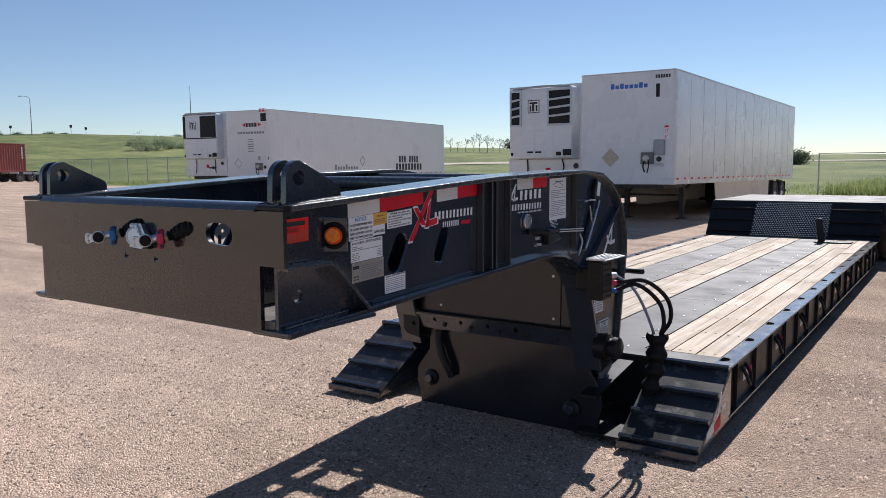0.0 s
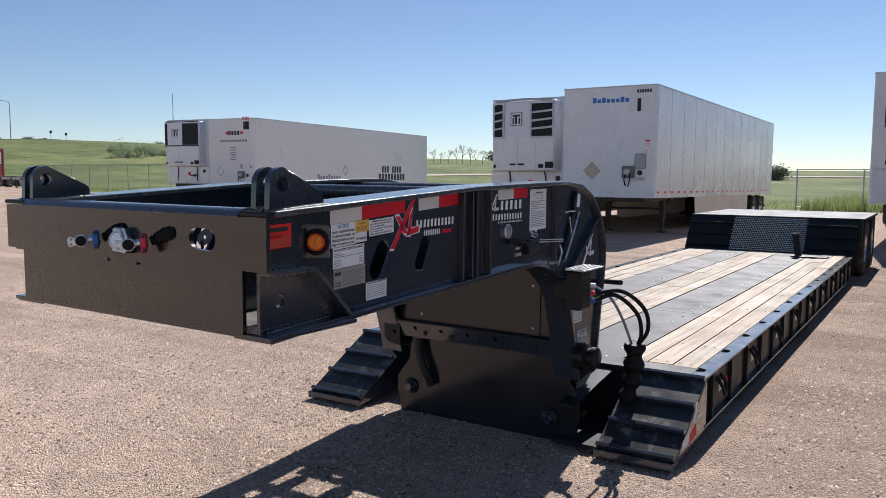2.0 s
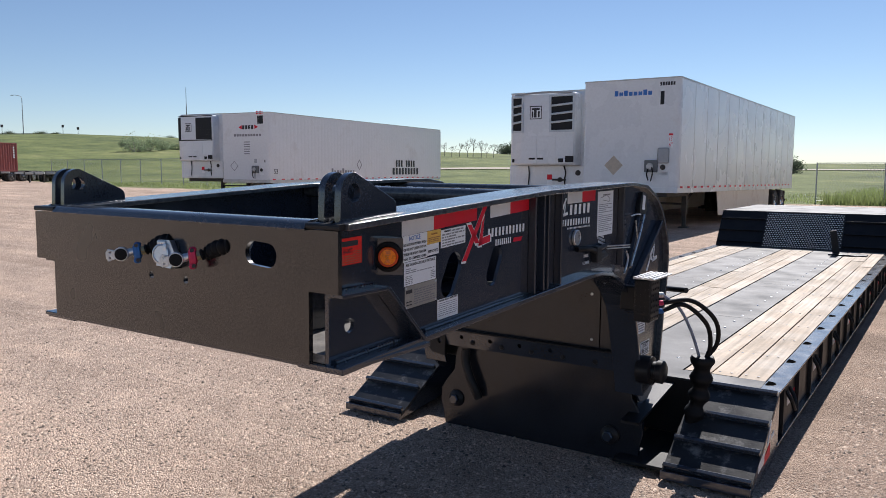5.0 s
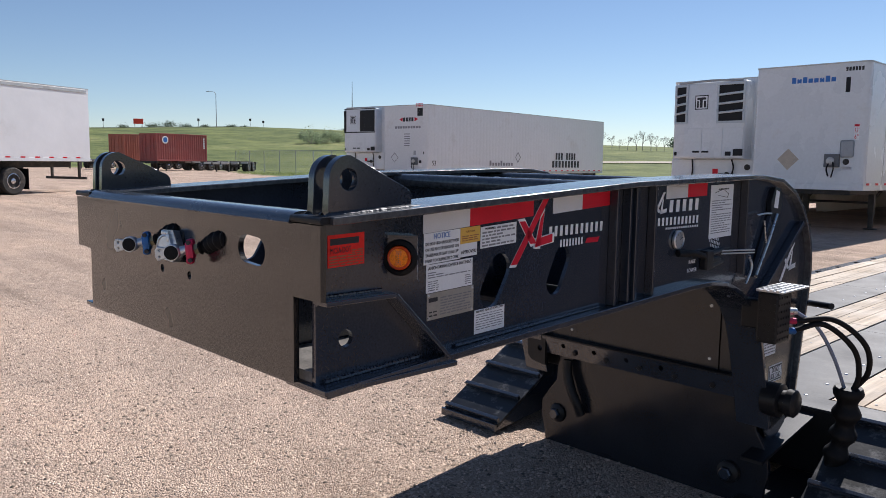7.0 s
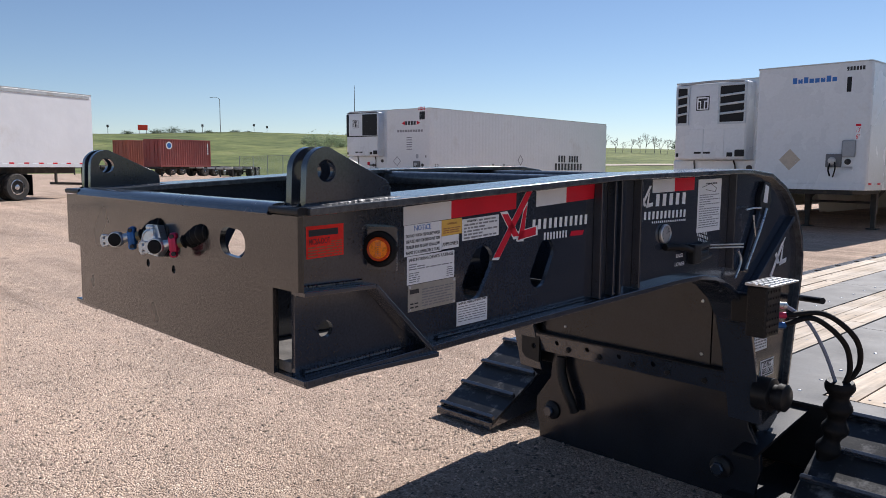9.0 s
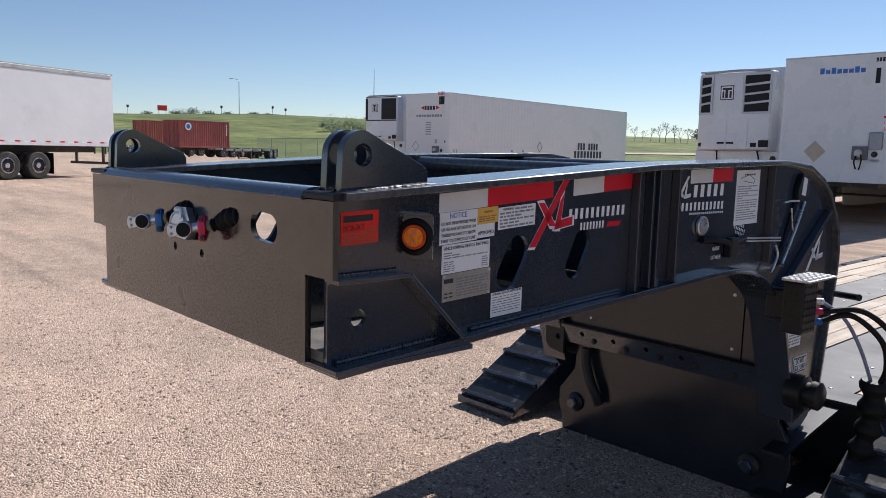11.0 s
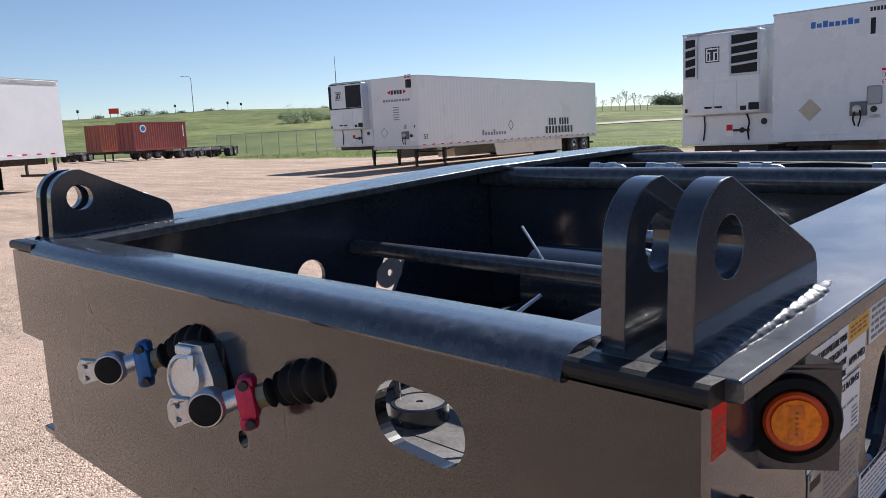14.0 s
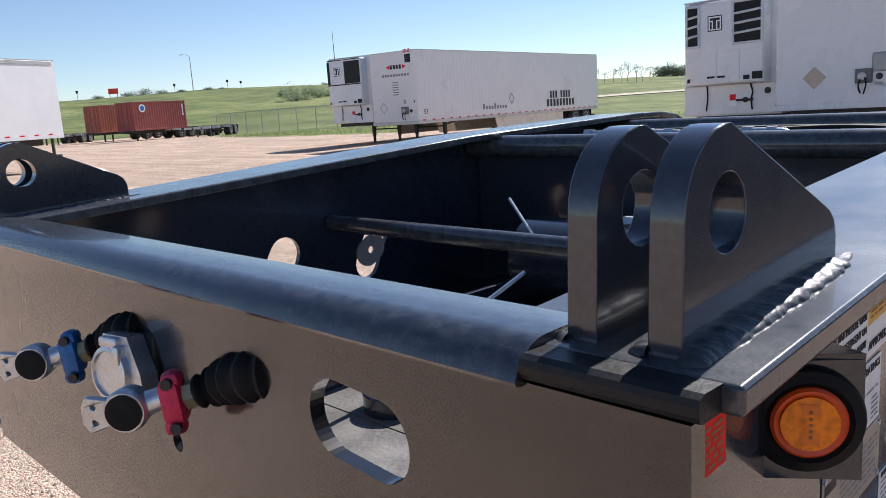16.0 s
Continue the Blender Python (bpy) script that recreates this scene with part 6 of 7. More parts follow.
def cooling_unit(t, yf, W, z0, z1, slatted):
    """A nose-mounted cooling unit: housing, crown, grilles, doors and fittings."""
    h = 1.03
    bm = bmesh.new()
    box(bm, -h, h, yf, -0.0005, z0, z1, 0.0)
    bmesh.ops.bevel(bm, geom=[e for e in bm.edges if e.verts[0].co.y < yf + 0.01 and e.verts[1].co.y < yf + 0.01 or (abs(e.verts[0].co.y - e.verts[1].co.y) > 0.1 and max(v.co.z for v in e.verts) > z1 - 0.01)], offset=0.07, segments=3, profile=0.5, affect="EDGES")
    u = part("cooling_unit", bm, VAN_WHITE, t, "white nose-mounted cooling unit", smooth=True)
    top_z, mid = z1 - 0.1, z0 + (z1 - z0) * 0.42
    part("crown", tube(bmesh.new(), [(-h + 0.12, yf + 0.03, z1 + 0.0), (0, yf + 0.0, z1 + 0.035), (h - 0.12, yf + 0.03, z1 + 0.0)], 0.03), PLASTIC_GREY, u, smooth=True)
    if slatted:
        for x0, x1 in ((-h + 0.08, -h + 0.36), (h - 0.75, h - 0.08)):
            part("grille", boxes((x0, x1, yf - 0.006, yf + 0.02, mid + 0.14, top_z), bev=0.01), GRILLE, u, "dark air grille")
            part("grille_frame", plate([[(x0 - 0.05, mid + 0.08), (x1 + 0.05, mid + 0.08), (x1 + 0.06, top_z + 0.05), (x0 - 0.06, top_z + 0.05)], [(x0, mid + 0.14), (x1, mid + 0.14), (x1, top_z), (x0, top_z)]], 0.03, on_y(yf - 0.001, -1)), PLASTIC_PALE, u)
            for k in range(1, 4):
                z = mid + 0.14 + k * (top_z - mid - 0.14) / 4
                part("slat", tube(bmesh.new(), [(x0 - 0.01, yf - 0.02, z - 0.02), ((x0 + x1) / 2, yf - 0.05, z), (x1 + 0.03, yf - 0.03, z + 0.03)], 0.032, 8), PLASTIC_PALE, u, smooth=True)
    else:
        part("grille", boxes((0.03, h - 0.06, yf - 0.016, yf + 0.02, mid + 0.11, top_z + 0.0), bev=0.015), GRILLE, u, "dark air grille")
        part("grille", boxes((-h + 0.01, -h + 0.16, yf - 0.012, yf + 0.02, mid + 0.1, top_z + 0.02), bev=0.03), GRILLE, u, "dark air grille")
        part("grille_crown", boxes((-h + 0.02, h - 0.02, yf - 0.014, yf + 0.02, top_z + 0.06, z1 - 0.01), bev=0.012), GRILLE, u)
        part("grille_sill", boxes((-h + 0.01, h - 0.03, yf - 0.014, yf + 0.02, mid + 0.05, mid + 0.098), bev=0.01), GRILLE, u)
        for k in range(6):
            part("slat", boxes((0.06, h - 0.07, yf - 0.024, yf - 0.0165, mid + 0.2 + k * 0.11, mid + 0.21 + k * 0.11)), BLACK_MATTE, u)
    # emblem patch on the middle panel
    ex = -0.22 if slatted else -0.42
    ez = top_z - 0.42
    part("emblem_field", boxes((ex - 0.19, ex + 0.19, yf - 0.004, yf - 0.0005, ez - 0.2, ez + 0.18)), INK, u, "dark square maker's emblem")
    part("emblem_ground", boxes((ex - 0.165, ex + 0.165, yf - 0.006, yf - 0.0045, ez - 0.175, ez + 0.155)), STICK_WHITE, u)
    part("emblem_bars", boxes((ex - 0.13, ex + 0.13, yf - 0.008, yf - 0.0065, ez + 0.06, ez + 0.12), (ex - 0.05, ex + 0.03, yf - 0.008, yf - 0.0065, ez - 0.15, ez + 0.06), (ex - 0.13, ex - 0.08, yf - 0.008, yf - 0.0065, ez - 0.15, ez + 0.03), (ex + 0.07, ex + 0.13, yf - 0.008, yf - 0.0065, ez - 0.15, ez + 0.03)), INK, u)
    # service doors with seams and catches
    for x0, x1 in ((-h + 0.32, -0.17), (-0.15, 0.42), (0.44, h - 0.04)):
        part("service_door", boxes((x0, x1, yf - 0.012, yf + 0.01, z0 + 0.05, mid - 0.04), bev=0.006), VAN_WHITE, u)
    for x in (-0.32, -0.05):
        part("door_catch", boxes((x - 0.1, x + 0.1, yf - 0.03, yf - 0.0125, z0 + 0.16, z0 + 0.21), bev=0.006), GRILLE, u)
    part("control_panel", boxes((0.74, 1.0, yf - 0.03, yf - 0.0125, z0 + 0.08, z0 + 0.26), bev=0.012), GRILLE, u)
    part("control_switch", boxes((0.52, 0.68, yf - 0.026, yf - 0.0125, z0 + 0.08, z0 + 0.19), bev=0.008), GRILLE, u)
    part("side_catch", boxes((-h + 0.06, -h + 0.13, yf - 0.02, yf + 0.0, z0 + 0.08, z0 + 0.18), bev=0.006), GRILLE, u)
    return u


def reefer(name, m, label, length, slatted, front=None, group="", z0=1.16, z1=4.02):
    t = van(name, m, label, length, 2.58, z0, z1, False, (4.5, 12.0), 2.2, 13.4, True, group)
    cooling_unit(t, -0.42, 2.58, z0 + 0.72, z1 - 0.1, slatted)
    part("lower_box", boxes((-1.25, 1.25, -0.06, -0.0005, z0 - 0.05, z0 + 0.7), bev=0.02), VAN_WHITE, t)
    part("drain_hose", tube(bmesh.new(), [(0.55, -0.09, z0 + 0.7), (0.62, -0.12, z0 + 0.5), (0.58, -0.1, z0 + 0.3), (0.6, -0.09, z0 + 0.05)], 0.02), RUBBER, t, smooth=True)
    part("drain_hose", tube(bmesh.new(), [(-0.6, -0.09, z0 + 0.7), (-0.58, -0.09, z0 + 0.4), (-0.62, -0.09, z0 + 0.05)], 0.018), RUBBER, t, smooth=True)
    bm = lathe(bmesh.new(), [(0.07, 0), (0.07, 0.03), (0.0001, 0.03)], axis_m((0.42, -0.0605, z0 + 0.3), (0, -1, 0)), 16)
    rod(bm, (0.2, -0.11, z0 + 0.3), (0.62, -0.11, z0 + 0.3), 0.03, 10)
    part("coupling_set", bm, VAN_FRAME, t)
    part("round_port", lathe(bmesh.new(), [(0.08, 0), (0.08, 0.02), (0.0001, 0.02)], axis_m((0.98, -0.0605, z0 + 0.5), (0, -1, 0)), 16), VAN_FRAME, t)
    part("label_plate", boxes((0.0, 0.16, -0.064, -0.0605, z0 + 0.3, z0 + 0.45)), TAPE_RED, t, "small red label")
    part("label_plate", boxes((0.0, 0.18, -0.064, -0.0605, z0 + 0.15, z0 + 0.28)), STICK_WHITE, t)
    return t


# the big white van with smooth panels
GY = "parked white trailers"
v1 = van("box_trailer", pose(-5.5, 18.33, 0, -0.5), "clean white box trailer with smooth panels and a cream skirt", 15.3, 2.63, 1.12, 3.99, skirt=(4.0, 11.2), legs=2.3, axles=12.3, group=GY)
for i in range(8):
    x = -0.44 + i * 0.13
    front_mark(v1, "rental_mark", x, x + 0.1, 3.56, 3.7 if i in (0, 2, 6) else 3.66, INK_BLUE, "plain blue block of a rental mark")
for i in range(6):
    front_mark(v1, "fleet_bar", 0.78 + i * 0.068, 0.83 + i * 0.068, 3.78, 3.87, INK, "dark bar in place of a fleet number")
front_mark(v1, "vent_slot", 0.8, 0.9, 3.3, 3.64, GRILLE)
front_mark(v1, "vent_frame", 0.77, 0.93, 3.22, 3.72, VAN_WHITE).location.y = 0.003
diamond(v1, -0.42, 1.75, 0.26, mat("weathered_tan_placard", (0.52, 0.45, 0.36), 0.7), label="weathered tan diamond placard")
plug_panel(v1, 0.62, 1.72)
part("document_box", boxes((0.78, 1.08, -0.05, -0.0005, 1.8, 2.2), bev=0.04), PLASTIC_GREY, v1, "grey document box")
hm = part("height_mark", boxes((1.05, 1.16, -0.0045, -0.0005, 2.2, 2.56), bev=0.001), STICK_WHITE, v1, "white height mark with red figures")
front_mark(v1, "height_bar", 1.05, 1.16, 2.51, 2.56, INK_RED, y=-0.005)
for txt, z in (("13'", 2.42), ('6"', 2.27)):
    lettering(txt, 0.15, INK_RED, hm, Matrix.Translation((1.105, -0.006, z)) @ Matrix.Rotation(radians(90), 4, "X"), width=0.085)
front_mark(v1, "seam_plate", -0.02, 1.1, 1.26, 2.1, VAN_WHITE)
dm = part("flank_placard", plate([[(7.6, 1.9), (7.85, 1.62), (8.1, 1.9), (7.85, 2.18)], [(7.66, 1.9), (7.85, 1.69), (8.04, 1.9), (7.85, 2.11)]], 0.004, on_x(1.2965, 1)), INK_GREY, v1, "grey diamond placard outline")
# cooled trailer beside it
r1 = reefer("reefer_trailer", pose(-8.32, 19.3, -0.12), "white refrigerated trailer with a slatted cooling unit", 16.2, True, group=GY)
# a third cooled trailer in the same row
r3 = reefer("reefer_trailer", pose(2.03, 18.36, -0.08), "white refrigerated trailer with a dark grille", 16.2, False, group=GY)
part("fuel_tank", boxes((-1.2, -0.5, 3.0, 4.4, 0.45, 1.0), bev=0.12), VAN_FRAME, r3)

# the ribbed van and its cooled neighbour further off
gz1 = height(-22, 21)
v2 = van("box_trailer", pose(-23.87, 21.63, gz1, 0, 0, 7.8), "white ribbed box trailer with dark marks on its flank", 16.2, 2.56, 0.96, 3.87, ribbed=True, skirt=(5.6, 12.2), legs=2.3, axles=13.6, group=GY)
front_mark(v2, "maker_patch", 0.68, 0.98, 3.38, 3.72, GRILLE, "black square patch")
for i in range(5):
    front_mark(v2, "fleet_bar", 0.62 + i * 0.075, 0.67 + i * 0.075, 3.78, 3.92, INK_RED, "red bar in place of a fleet number")
for i in range(4):
    front_mark(v2, "carrier_mark", -0.14 + i * 0.16, -0.02 + i * 0.16, 3.16, 3.33, INK, "plain dark block of the carrier's mark")
part("carrier_mark_wing", plate([[(-0.35, 3.25), (-0.16, 3.16), (-0.16, 3.34)]], 0.004, on_y(-0.0005, -1)), INK_RED, v2)
part("carrier_mark_wing", plate([[(0.72, 3.25), (0.52, 3.16), (0.52, 3.34)]], 0.004, on_y(-0.0005, -1)), INK_RED, v2)
for i in range(10):
    front_mark(v2, "slogan_mark", -0.6 + i * 0.15, -0.49 + i * 0.15, 2.86, 2.96, INK_GREY)
for i in range(6):
    front_mark(v2, "label_line", -0.06, 0.26, 2.6 - i * 0.1, 2.64 - i * 0.1, INK_GREY)
diamond(v2, -0.62, 1.6, 0.22, INK_GREY, hollow=True, label="thin diamond placard outline")
plug_panel(v2, 0.56, 1.45)
front_mark(v2, "small_plate", 0.48, 0.62, 1.72, 1.9, PLASTIC_GREY)
front_mark(v2, "small_plate", 1.02, 1.07, 1.75, 1.86, GRILLE)
x = 1.2945
for y0, y1, zz, hh, n in ((10.75, 13.0, 1.62, 0.36, 8), (10.4, 13.45, 1.2, 0.36, 9)):
    st = (y1 - y0) / n
    for i in range(n):
        if (n, i) != (8, 3):
            part("slogan_block", boxes((x, x + 0.004, y0 + i * st, y0 + i * st + st * 0.62, zz, zz + hh)), INK, v2, "plain dark block of a slogan")
for i in range(9):
    part("fleet_mark", boxes((x, x + 0.004, 4.6 + i * 0.23, 4.74 + i * 0.23, 1.28, 1.42 + 0.1 * (i in (0, 4)))), INK_GREY, v2)
part("flank_placard", plate([[(6.8, 1.7), (7.05, 1.43), (7.3, 1.7), (7.05, 1.97)], [(6.85, 1.7), (7.05, 1.49), (7.25, 1.7), (7.05, 1.91)]], 0.004, on_x(x, 1)), INK_GREY, v2)
lettering("53", 0.3, INK, v2, Matrix.Translation((x + 0.003, 0.42, 1.36)) @ Matrix(((0, 0, 1, 0), (1, 0, 0, 0), (0, 1, 0, 0), (0, 0, 0, 1))))
mv2 = pose(-23.87, 21.63, gz1, 0, 0, 7.8)
r2 = reefer("reefer_trailer", mv2 @ pose(-3.5, 1.15, -0.04), "white refrigerated trailer with a black grille and whip aerial", 16.2, False, group=GY)
part("whip_aerial", rod(bmesh.new(), (-1.2, 0.3, 4.0), (-1.2, 0.3, 5.3), 0.018, 8, 0.008), VAN_FRAME, r2)

# long white trailer seen from its flank
u = Vector((0.40, -0.9165))
end = Vector((-30.46, 10.63))
hd = math.degrees(math.atan2(u.y, u.x)) - 90
gw = height(-29, 9)
nose = end + u * 16.4
v3 = van("box_trailer", pose(nose.x - 1.19, nose.y - 0.52, gw, 0, 0, hd + 180), "long white box trailer with a scuffed flank", 16.4, 2.6, 1.3, 4.08, skirt=None, legs=2.3, axles=11.7, tape=True, group=GY, plain=True)
part("side_skirt", plate([[(5.2, 1.18), (4.9, 1.18), (7.6, 0.38), (10.2, 0.42), (9.6, 1.18)]], 0.02, on_x(1.2, -1)), mat("grimy_grey_skirt", (0.13, 0.125, 0.12), 0.6, var=0.3, scale=2, dust=((0.25, 0.22, 0.19), 0.5, 0.8, 2)), v3, "torn grimy grey side skirt")
bogie(v3, 4.2, 2.6)
part("light_roof_edge", boxes((1.29, 1.32, 0.1, 16.3, 3.9, 4.04), bev=0.01), VAN_RAIL, v3)


# ---- containers on chassis ----
def chassis(m, loaded, label):
    c = thing("container_chassis", m, label, "trailer chassis", "container chassis in the yard")
    for x in (-0.45, 0.35):
        part("main_beam", boxes((x, x + 0.1, 0, 7.6, 0.68, 0.9), bev=0.01), VAN_FRAME, c)
    for y in (0.05, 2.4, 4.9, 7.45):
        part("cross_beam", boxes((-1.2, 1.2, y, y + 0.14, 0.76, 0.92), bev=0.01), VAN_FRAME if loaded else VAN_RAIL, c)
    for x in (-0.6, 0.6):
        part("landing_leg", boxes((x - 0.06, x + 0.06, 1.5, 1.62, 0.0, 0.76), bev=0.01), VAN_FRAME, c)
    bogie(c, 5.4, 2.44, 2, 1.3, 0.48)
    return c


def container(m, paint, label, mark=True):
    c = thing("shipping_container", m, label, "shipping container", "containers on chassis")
    L0, W, H = 6.06, 2.44, 2.6
    for sx in (1, -1):
        verts, faces = [], []
        n = 22
        for i in range(n):
            y = 0.1 + i * (L0 - 0.2) / n
            st = (L0 - 0.2) / n
            k = len(verts)
            for yy, d in ((y, 0.0), (y + st * 0.25, -0.035), (y + st * 0.5, -0.035), (y + st * 0.75, 0.0), (y + st, 0.0)):
                verts += [(sx * (W / 2 + d - 0.01), yy, 0.15), (sx * (W / 2 + d - 0.01), yy, H - 0.1)]
            for q in range(4):
                faces.append((k + 2 * q, k + 2 * q + 2, k + 2 * q + 3, k + 2 * q + 1))
        me = bpy.data.meshes.new("corrugated_wall")
        me.from_pydata(verts, [], faces)
        me.materials.append(paint)
        ob = tagged(new("corrugated_wall", me), kind="stuff")
        ob.parent = c
        part("top_rail", boxes((*sorted((sx * W / 2, sx * (W / 2 - 0.08))), 0, L0, H - 0.1, H), bev=0.01), paint, c)
        part("bottom_rail", boxes((*sorted((sx * W / 2, sx * (W / 2 - 0.08))), 0, L0, 0.0, 0.15), bev=0.01), paint, c)
        for y in (0.0, L0 - 0.12):
            part("corner_post", boxes((*sorted((sx * (W / 2 + 0.003), sx * (W / 2 - 0.12))), y, y + 0.12, 0, H), bev=0.01), paint, c)
    part("end_wall", boxes((-W / 2 + 0.05, W / 2 - 0.05, 0.03, 0.06, 0.1, H - 0.05)), paint, c)
    part("end_wall", boxes((-W / 2 + 0.05, W / 2 - 0.05, L0 - 0.06, L0 - 0.03, 0.1, H - 0.05)), paint, c)
    part("roof", boxes((-W / 2 + 0.02, W / 2 - 0.02, 0.02, L0 - 0.02, H - 0.04, H - 0.01)), paint, c)
    part("floor_pan", boxes((-W / 2 + 0.08, W / 2 - 0.08, 0.02, L0 - 0.02, 0.02, 0.12)), paint, c)
    for x in (-0.8, -0.35, 0.35, 0.8):
        part("lock_rod", rod(bmesh.new(), (x, -0.005, 0.15), (x, -0.005, H - 0.15), 0.025, 8), paint, c)
    if mark:
        part("round_mark", lathe(bmesh.new(), [(0.36, 0), (0.36, 0.006), (0.0001, 0.006)], axis_m((W / 2 + 0.001, 1.0, H - 0.6), (1, 0, 0)), 20), INK_WHITE, c, "round white mark")
        part("mark_core", lathe(bmesh.new(), [(0.24, 0.0065), (0.24, 0.009), (0.0001, 0.009)], axis_m((W / 2 + 0.001, 1.0, H - 0.6), (1, 0, 0)), 16), INK_BLUE, c)
        for k in range(5):
            part("code_bar", boxes((W / 2 + 0.001, W / 2 + 0.004, L0 - 0.45, L0 - 0.3, H - 0.5 - k * 0.22, H - 0.34 - k * 0.22)), INK_WHITE, c)
    return c


def ground_pose(x, y, rz, dz=0.0):
    return pose(x, y, height(x, y) + dz, 0, 0, rz)


def bearing(phi, dist):
    a = radians(phi + 1.3)
    return 1.2 - dist * math.sin(a), -0.5 + dist * math.cos(a)


cx, cy = bearing(65.5, 78)
chassis(ground_pose(cx, cy, 15), True, "dark trailer chassis under a red container")
container(ground_pose(cx, cy, 15, 0.92), CONT_RED, "faded red shipping container standing on a dark chassis")
cx, cy = bearing(67.5, 84)
chassis(ground_pose(cx, cy, 15), True, "dark trailer chassis under a rusty container")
container(ground_pose(cx, cy, 15, 0.92), CONT_RUST, "rusty orange shipping container standing on a dark chassis", False)
for ph, d in ((61.0, 74), (70.6, 86), (62.9, 80)):
    cx, cy = bearing(ph, d)
    chassis(ground_pose(cx, cy, 40), False, "empty dark trailer chassis parked on the gravel")


# ---- hill, road furniture and trees ----
def on_hill(phi, dist):
    x, y = bearing(phi, dist)
    return x, y, height(x, y)


x, y, z = on_hill(60.9, 275)
lampst = thing("street_lamp", pose(x, y, z, 0, 0, 30), "tall galvanised street lamp on the hill crest", "street lamp")
part("pole", rod(bmesh.new(), (0, 0, -1), (0, 0, 11.2), 0.16, 10, 0.1), GALV, lampst)
part("arm", tube(bmesh.new(), [(0, 0, 11.0), (-0.5, 0, 11.6), (-1.6, 0, 11.9), (-2.8, 0, 12.0)], 0.07), GALV, lampst)
part("lamp_head", boxes((-3.6, -2.7, -0.2, 0.2, 11.85, 12.05), bev=0.05), GALV, lampst)


def ribbon(name, pts, wid, material, label):
    verts, faces = [], []
    for i, (px, py) in enumerate(pts):
        a, b = pts[max(i - 1, 0)], pts[min(i + 1, len(pts) - 1)]
        d = Vector((b[0] - a[0], b[1] - a[1])).normalized()
        nx, ny = -d.y * wid / 2, d.x * wid / 2
        for s in (1, -1):
            qx, qy = px + s * nx, py + s * ny
            verts.append((qx, qy, height(qx, qy) + 0.12))
        if i:
            k = 2 * i
            faces.append((k - 2, k - 1, k + 1, k))
    me = bpy.data.meshes.new(name)
    me.from_pydata(verts, [], faces)
    me.materials.append(material)
    return tagged(new(name, me), label, "road", kind="structure")


ribbon("road_1", [bearing(p, 268 - 0.2 * (p - 60) ** 2 * 0.2) for p in range(58, 92, 1)], 9, ROAD_DIRT, "pale dirt road along the hill crest")
ribbon("road_2", [bearing(p, 150 + (30 - p) * 1.2) for p in range(44, -20, -2)], 7, ROAD_DIRT, "pale country road across the meadow")
for ph, hgt in ((62.1, 2.4), (68.2, 2.6), (58.6, 2.4), (57.7, 1.8)):
    x, y, z = on_hill(ph, 272)
    s = thing("road_sign", pose(x, y, z, 0, 0, ph), "small dark road sign on a post", "road sign", "signs on the crest")
    part("post", rod(bmesh.new(), (0, 0, -0.5), (0, 0, hgt), 0.06, 6), VAN_FRAME, s)
    part("panel", boxes((-0.35, 0.35, -0.04, 0.0, hgt - 0.3, hgt + 0.5), bev=0.02), VAN_FRAME, s)
x, y, z = on_hill(66.0, 274)
s = thing("red_sign", pose(x, y, z, 0, 0, 66), "red rectangular board on posts beside the road", "sign")
part("board", boxes((-1.5, 1.5, -0.06, 0.0, 1.4, 3.1), bev=0.03), SIGN_RED, s)
for px in (-1.1, 1.1):
    part("post", rod(bmesh.new(), (px, 0.05, -0.5), (px, 0.05, 2.0), 0.08, 6), VAN_FRAME, s)


def leafy_tree(m, hgt, spread, leaf, seed, label, kind_name="tree", trunk=True, n=420):
    r = random.Random(seed)
    t = thing(kind_name, m, label, "tree" if trunk else "bush", "far trees" if trunk else "far bushes")
    bm = bmesh.new()
    ends = []
    th = hgt * 0.3 if trunk else 0.1
    rod(bm, (0, 0, -0.4), (0, 0, th), 0.035 * hgt, 7, 0.022 * hgt)
    for i in range(7):
        a, e = r.uniform(0, 6.28), r.uniform(0.35, 1.2)
        d = Vector((math.cos(a) * math.cos(e), math.sin(a) * math.cos(e), math.sin(e)))
        q = Vector((0, 0, th)) + d * hgt * r.uniform(0.25, 0.5)
        rod(bm, (0, 0, th * 0.95), q, 0.016 * hgt, 6, 0.006 * hgt)
        ends.append(q)
    part("trunk", bm, BARK, t)
    verts, faces = [], []
    for i in range(n):
        c = r.choice(ends)
        p = c + Vector((r.gauss(0, spread * 0.22), r.gauss(0, spread * 0.22), r.gauss(0, hgt * 0.12)))
        p.z = max(p.z, hgt * (0.2 if trunk else 0.02))
        s = r.uniform(0.12, 0.3) * (0.4 + 0.07 * hgt)
        k = len(verts)
        ax = Vector((r.gauss(0, 1), r.gauss(0, 1), r.gauss(0, 1))).normalized()
        bx = ax.orthogonal().normalized()
        cxv = ax.cross(bx)
        for ca, cb in ((1, 0), (0.2, 0.7), (-1, 0.1), (-0.2, -0.7)):
            verts.append((p + bx * ca * s + cxv * cb * s)[:])
        faces.append((k, k + 1, k + 2, k + 3))
    me = bpy.data.meshes.new("crown")
    me.from_pydata(verts, [], faces)
    me.materials.append(leaf)
    ob = new("crown", me)
    ob.parent = t
    return t


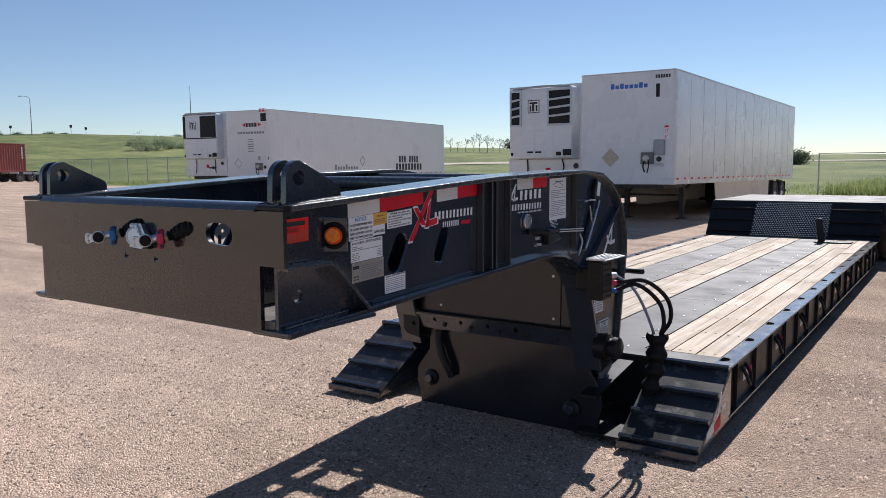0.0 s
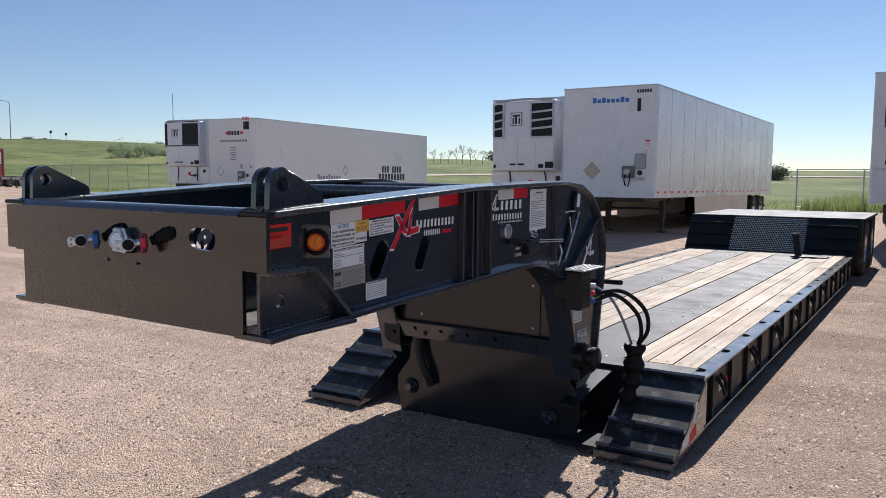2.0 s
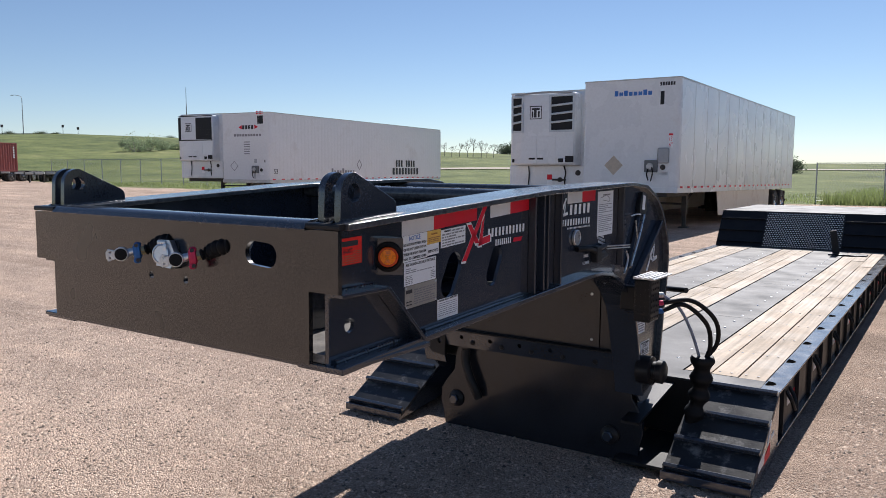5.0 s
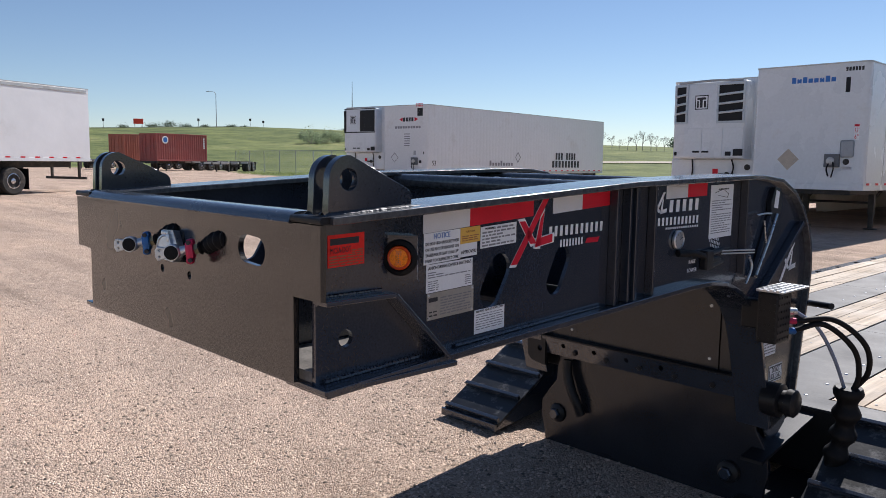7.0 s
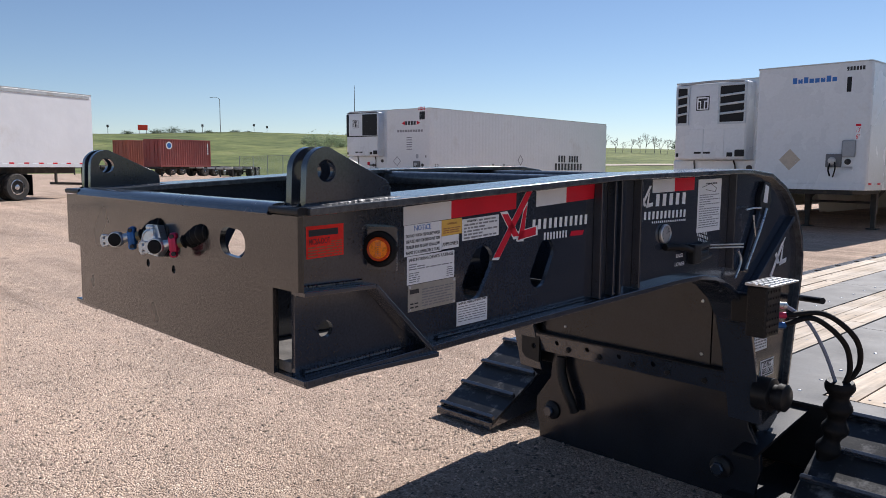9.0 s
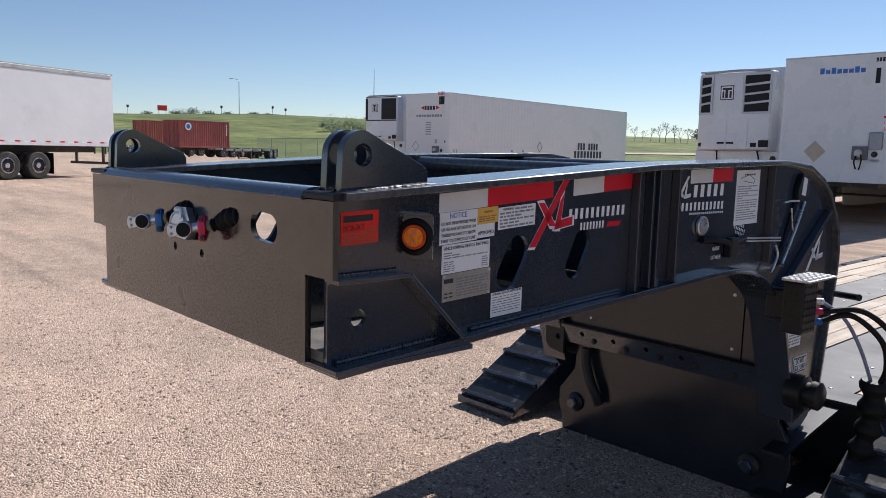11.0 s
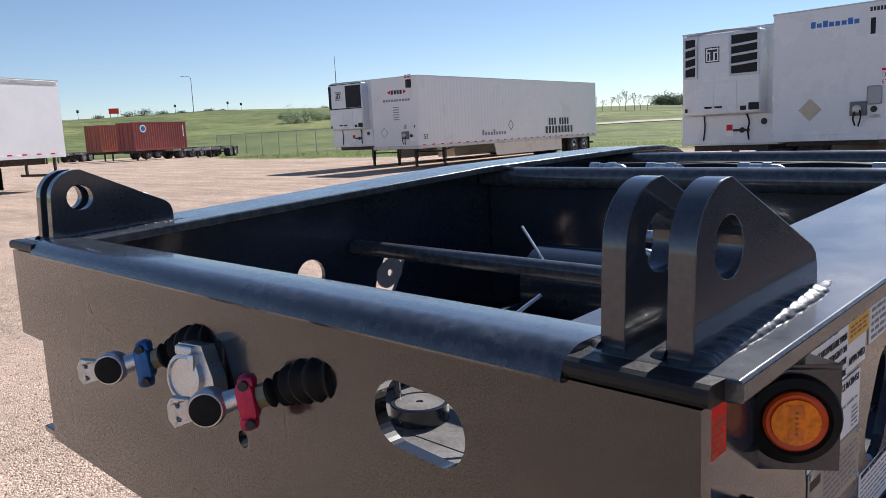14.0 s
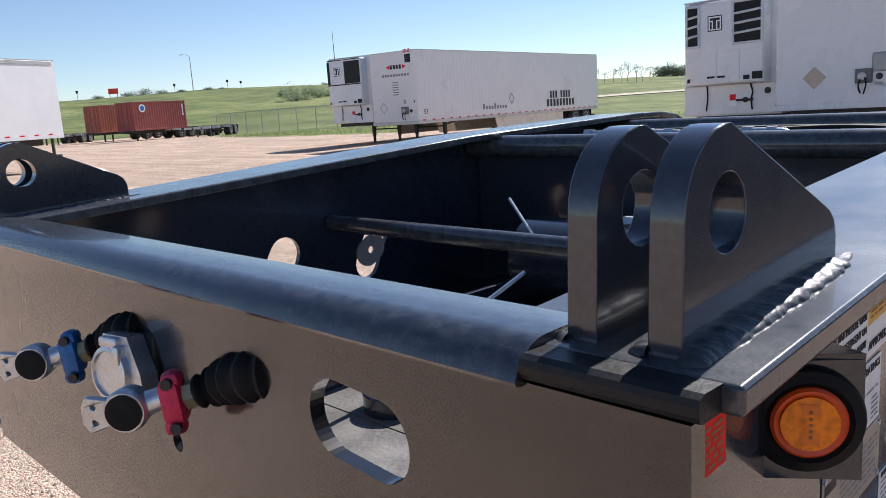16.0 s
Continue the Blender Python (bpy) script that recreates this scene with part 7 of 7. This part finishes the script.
def bare_tree(m, hgt, seed, label):
    r = random.Random(seed)
    t = thing("tree", m, label, "tree", "far bare trees")
    bm = bmesh.new()

    def grow(p, d, ln, rad, depth):
        q = p + d * ln
        rod(bm, p, q, rad, 5, rad * 0.65)
        if depth:
            for k in range(3 if depth > 1 else 4):
                nd = (d + Vector((r.gauss(0, 0.42), r.gauss(0, 0.42), r.gauss(0.1, 0.25)))).normalized()
                grow(q, nd, ln * r.uniform(0.6, 0.82), rad * 0.6, depth - 1)

    grow(Vector((0, 0, -0.4)), Vector((0, 0, 1)), hgt * 0.3, 0.018 * hgt, 4)
    part("trunk", bm, BARK, t)
    return t


k = 0
for ph, d, hgt in ((65.0, 276, 3.6), (64.1, 280, 4.2), (63.0, 284, 3.4), (61.8, 280, 2.4), (59.9, 282, 2.6), (59.0, 284, 1.9), (51.9, 288, 2.4), (67.0, 285, 3.0), (70.4, 280, 3.0)):
    x, y, z = on_hill(ph, d)
    leafy_tree(pose(x, y, z - 0.3), hgt, hgt * 1.15, LEAF, 10 + k, "dark green round bush on the hill crest", "bush", False, 750)
    k += 1
for ph, d, hgt in ((54.3, 175, 4.6), (53.4, 178, 4.2), (52.4, 182, 3.2), (51.6, 185, 3.0), (54.9, 190, 2.4)):
    x, y, z = on_hill(ph, d)
    leafy_tree(pose(x, y, z - 0.3), hgt * 1.3, hgt * 0.6, LEAF_PALE, 30 + k, "grey-green bush on the meadow slope", "bush", False, 800)
    k += 1
for ph, hgt in ((33.3, 5.4), (32.6, 4.6), (31.5, 5.0), (30.9, 5.2), (30.5, 6.2), (29.9, 5.4), (29.5, 4.6), (29.0, 4.6), (34.2, 4.2), (33.8, 4.6), (32.1, 4.0)):
    x, y, z = on_hill(ph, 205)
    bare_tree(pose(x, y, z, 0, 0, k * 50), hgt, 50 + k, "bare grey tree standing in the meadow")
    k += 1
for ph, d, hgt in ((28.2, 262, 5.5), (27.4, 258, 6.5), (26.7, 264, 6), (25.8, 260, 6.5), (25.0, 262, 5), (24.2, 260, 5)):
    x, y, z = on_hill(ph, d)
    leafy_tree(pose(x, y, z - 0.4), hgt * 1.15, hgt * 0.85, LEAF, 80 + k, "dark green leafy tree far across the meadow", "tree", False, 2000)
    k += 1

for ph, d, hgt in ((8.4, 150, 4.6), (9.0, 156, 4.2)):
    x, y, z = on_hill(ph, d)
    leafy_tree(pose(x, y, z - 0.3), hgt, hgt * 0.55, LEAF, 130 + k, "dark green bushy tree beyond the fence", "tree", False, 1400)
    k += 1
for ph, d, hgt in ((6.6, 640, 7.5), (5.6, 660, 6), (4.4, 640, 8), (3.4, 650, 6.5), (2.2, 640, 7.5), (1.0, 650, 7), (-0.4, 640, 8), (11.0, 640, 7), (13.0, 640, 6)):
    x, y, z = on_hill(ph, d)
    leafy_tree(pose(x, y, z - 1.2), hgt, hgt * 1.8, LEAF_HAZE, 150 + k, "hazy distant clump of trees on the horizon", "tree", False, 500)
    k += 1

# chain-link fences at the yard edge
def wire_fence(x, y, rz, n, label):
    f = thing("wire_fence", pose(x, y, height(x, y), 0, 0, rz), label, "fence", "yard fences")
    for i in range(n):
        part("post", rod(bmesh.new(), (i * 3.05, 0, -0.2), (i * 3.05, 0, 2.05), 0.035, 8), GALV, f)
    end = (n - 1) * 3.05
    part("top_rail", rod(bmesh.new(), (0, 0, 2.02), (end, 0, 2.02), 0.022, 6), GALV, f)
    part("bottom_wire", rod(bmesh.new(), (0, 0, 0.12), (end, 0, 0.12), 0.008, 5), GALV, f)
    verts, faces = [], []
    for i in range(int((end - 1) / 0.142)):
        for x0, x1 in ((i * 0.142, i * 0.142 + 1.0), (i * 0.142 + 1.0, i * 0.142)):
            k = len(verts)
            for px, pz in ((x0, 0.12), (x1, 2.0)):
                verts += [(px - 0.003, -0.02, pz), (px + 0.003, -0.02, pz), (px, -0.0248, pz)]
            faces += [(k, k + 1, k + 4, k + 3), (k + 1, k + 2, k + 5, k + 4), (k + 2, k, k + 3, k + 5)]
    me = bpy.data.meshes.new("wire_mesh")
    me.from_pydata(verts, [], faces)
    me.materials.append(GALV)
    mesh = new("wire_mesh", me)
    mesh.parent = f
    return f


wire_fence(-4.5, 42.0, 0, 8, "thin galvanised wire fence along the yard edge")
wire_fence(-72.0, 40.2, -3, 15, "galvanised chain-link fence between the yard and the meadow")


# an unseen dark body added alongside, made up for the gooseneck's flank to mirror
side = thing("mirrored_dark_body", pose(4.5, 4.0, 0), "unseen dark body added alongside the deck for the flank's reflection", "equipment trailer")
soft(part("body", boxes((-1.25, 1.25, 0, 13.0, 0.55, 1.7)), MIRRORED_DARK, side), 0.02)
part("deck_top", boxes((-1.3, 1.3, -0.05, 13.05, 1.7, 1.75), bev=0.01), MIRRORED_DARK, side)
part("skirt_rail", boxes((-1.27, -1.255, 0.1, 12.9, 0.03, 0.55), bev=0.004), MIRRORED_DARK, side)
for k in range(12):
    part("side_post", boxes((-1.31, -1.255, 0.4 + k * 1.1, 0.5 + k * 1.1, 0.55, 1.695), bev=0.008), MIRRORED_DARK, side)
bogie(side, 9.4, 2.5)
landing_gear(side, 2.0, 2.5, 0.56)
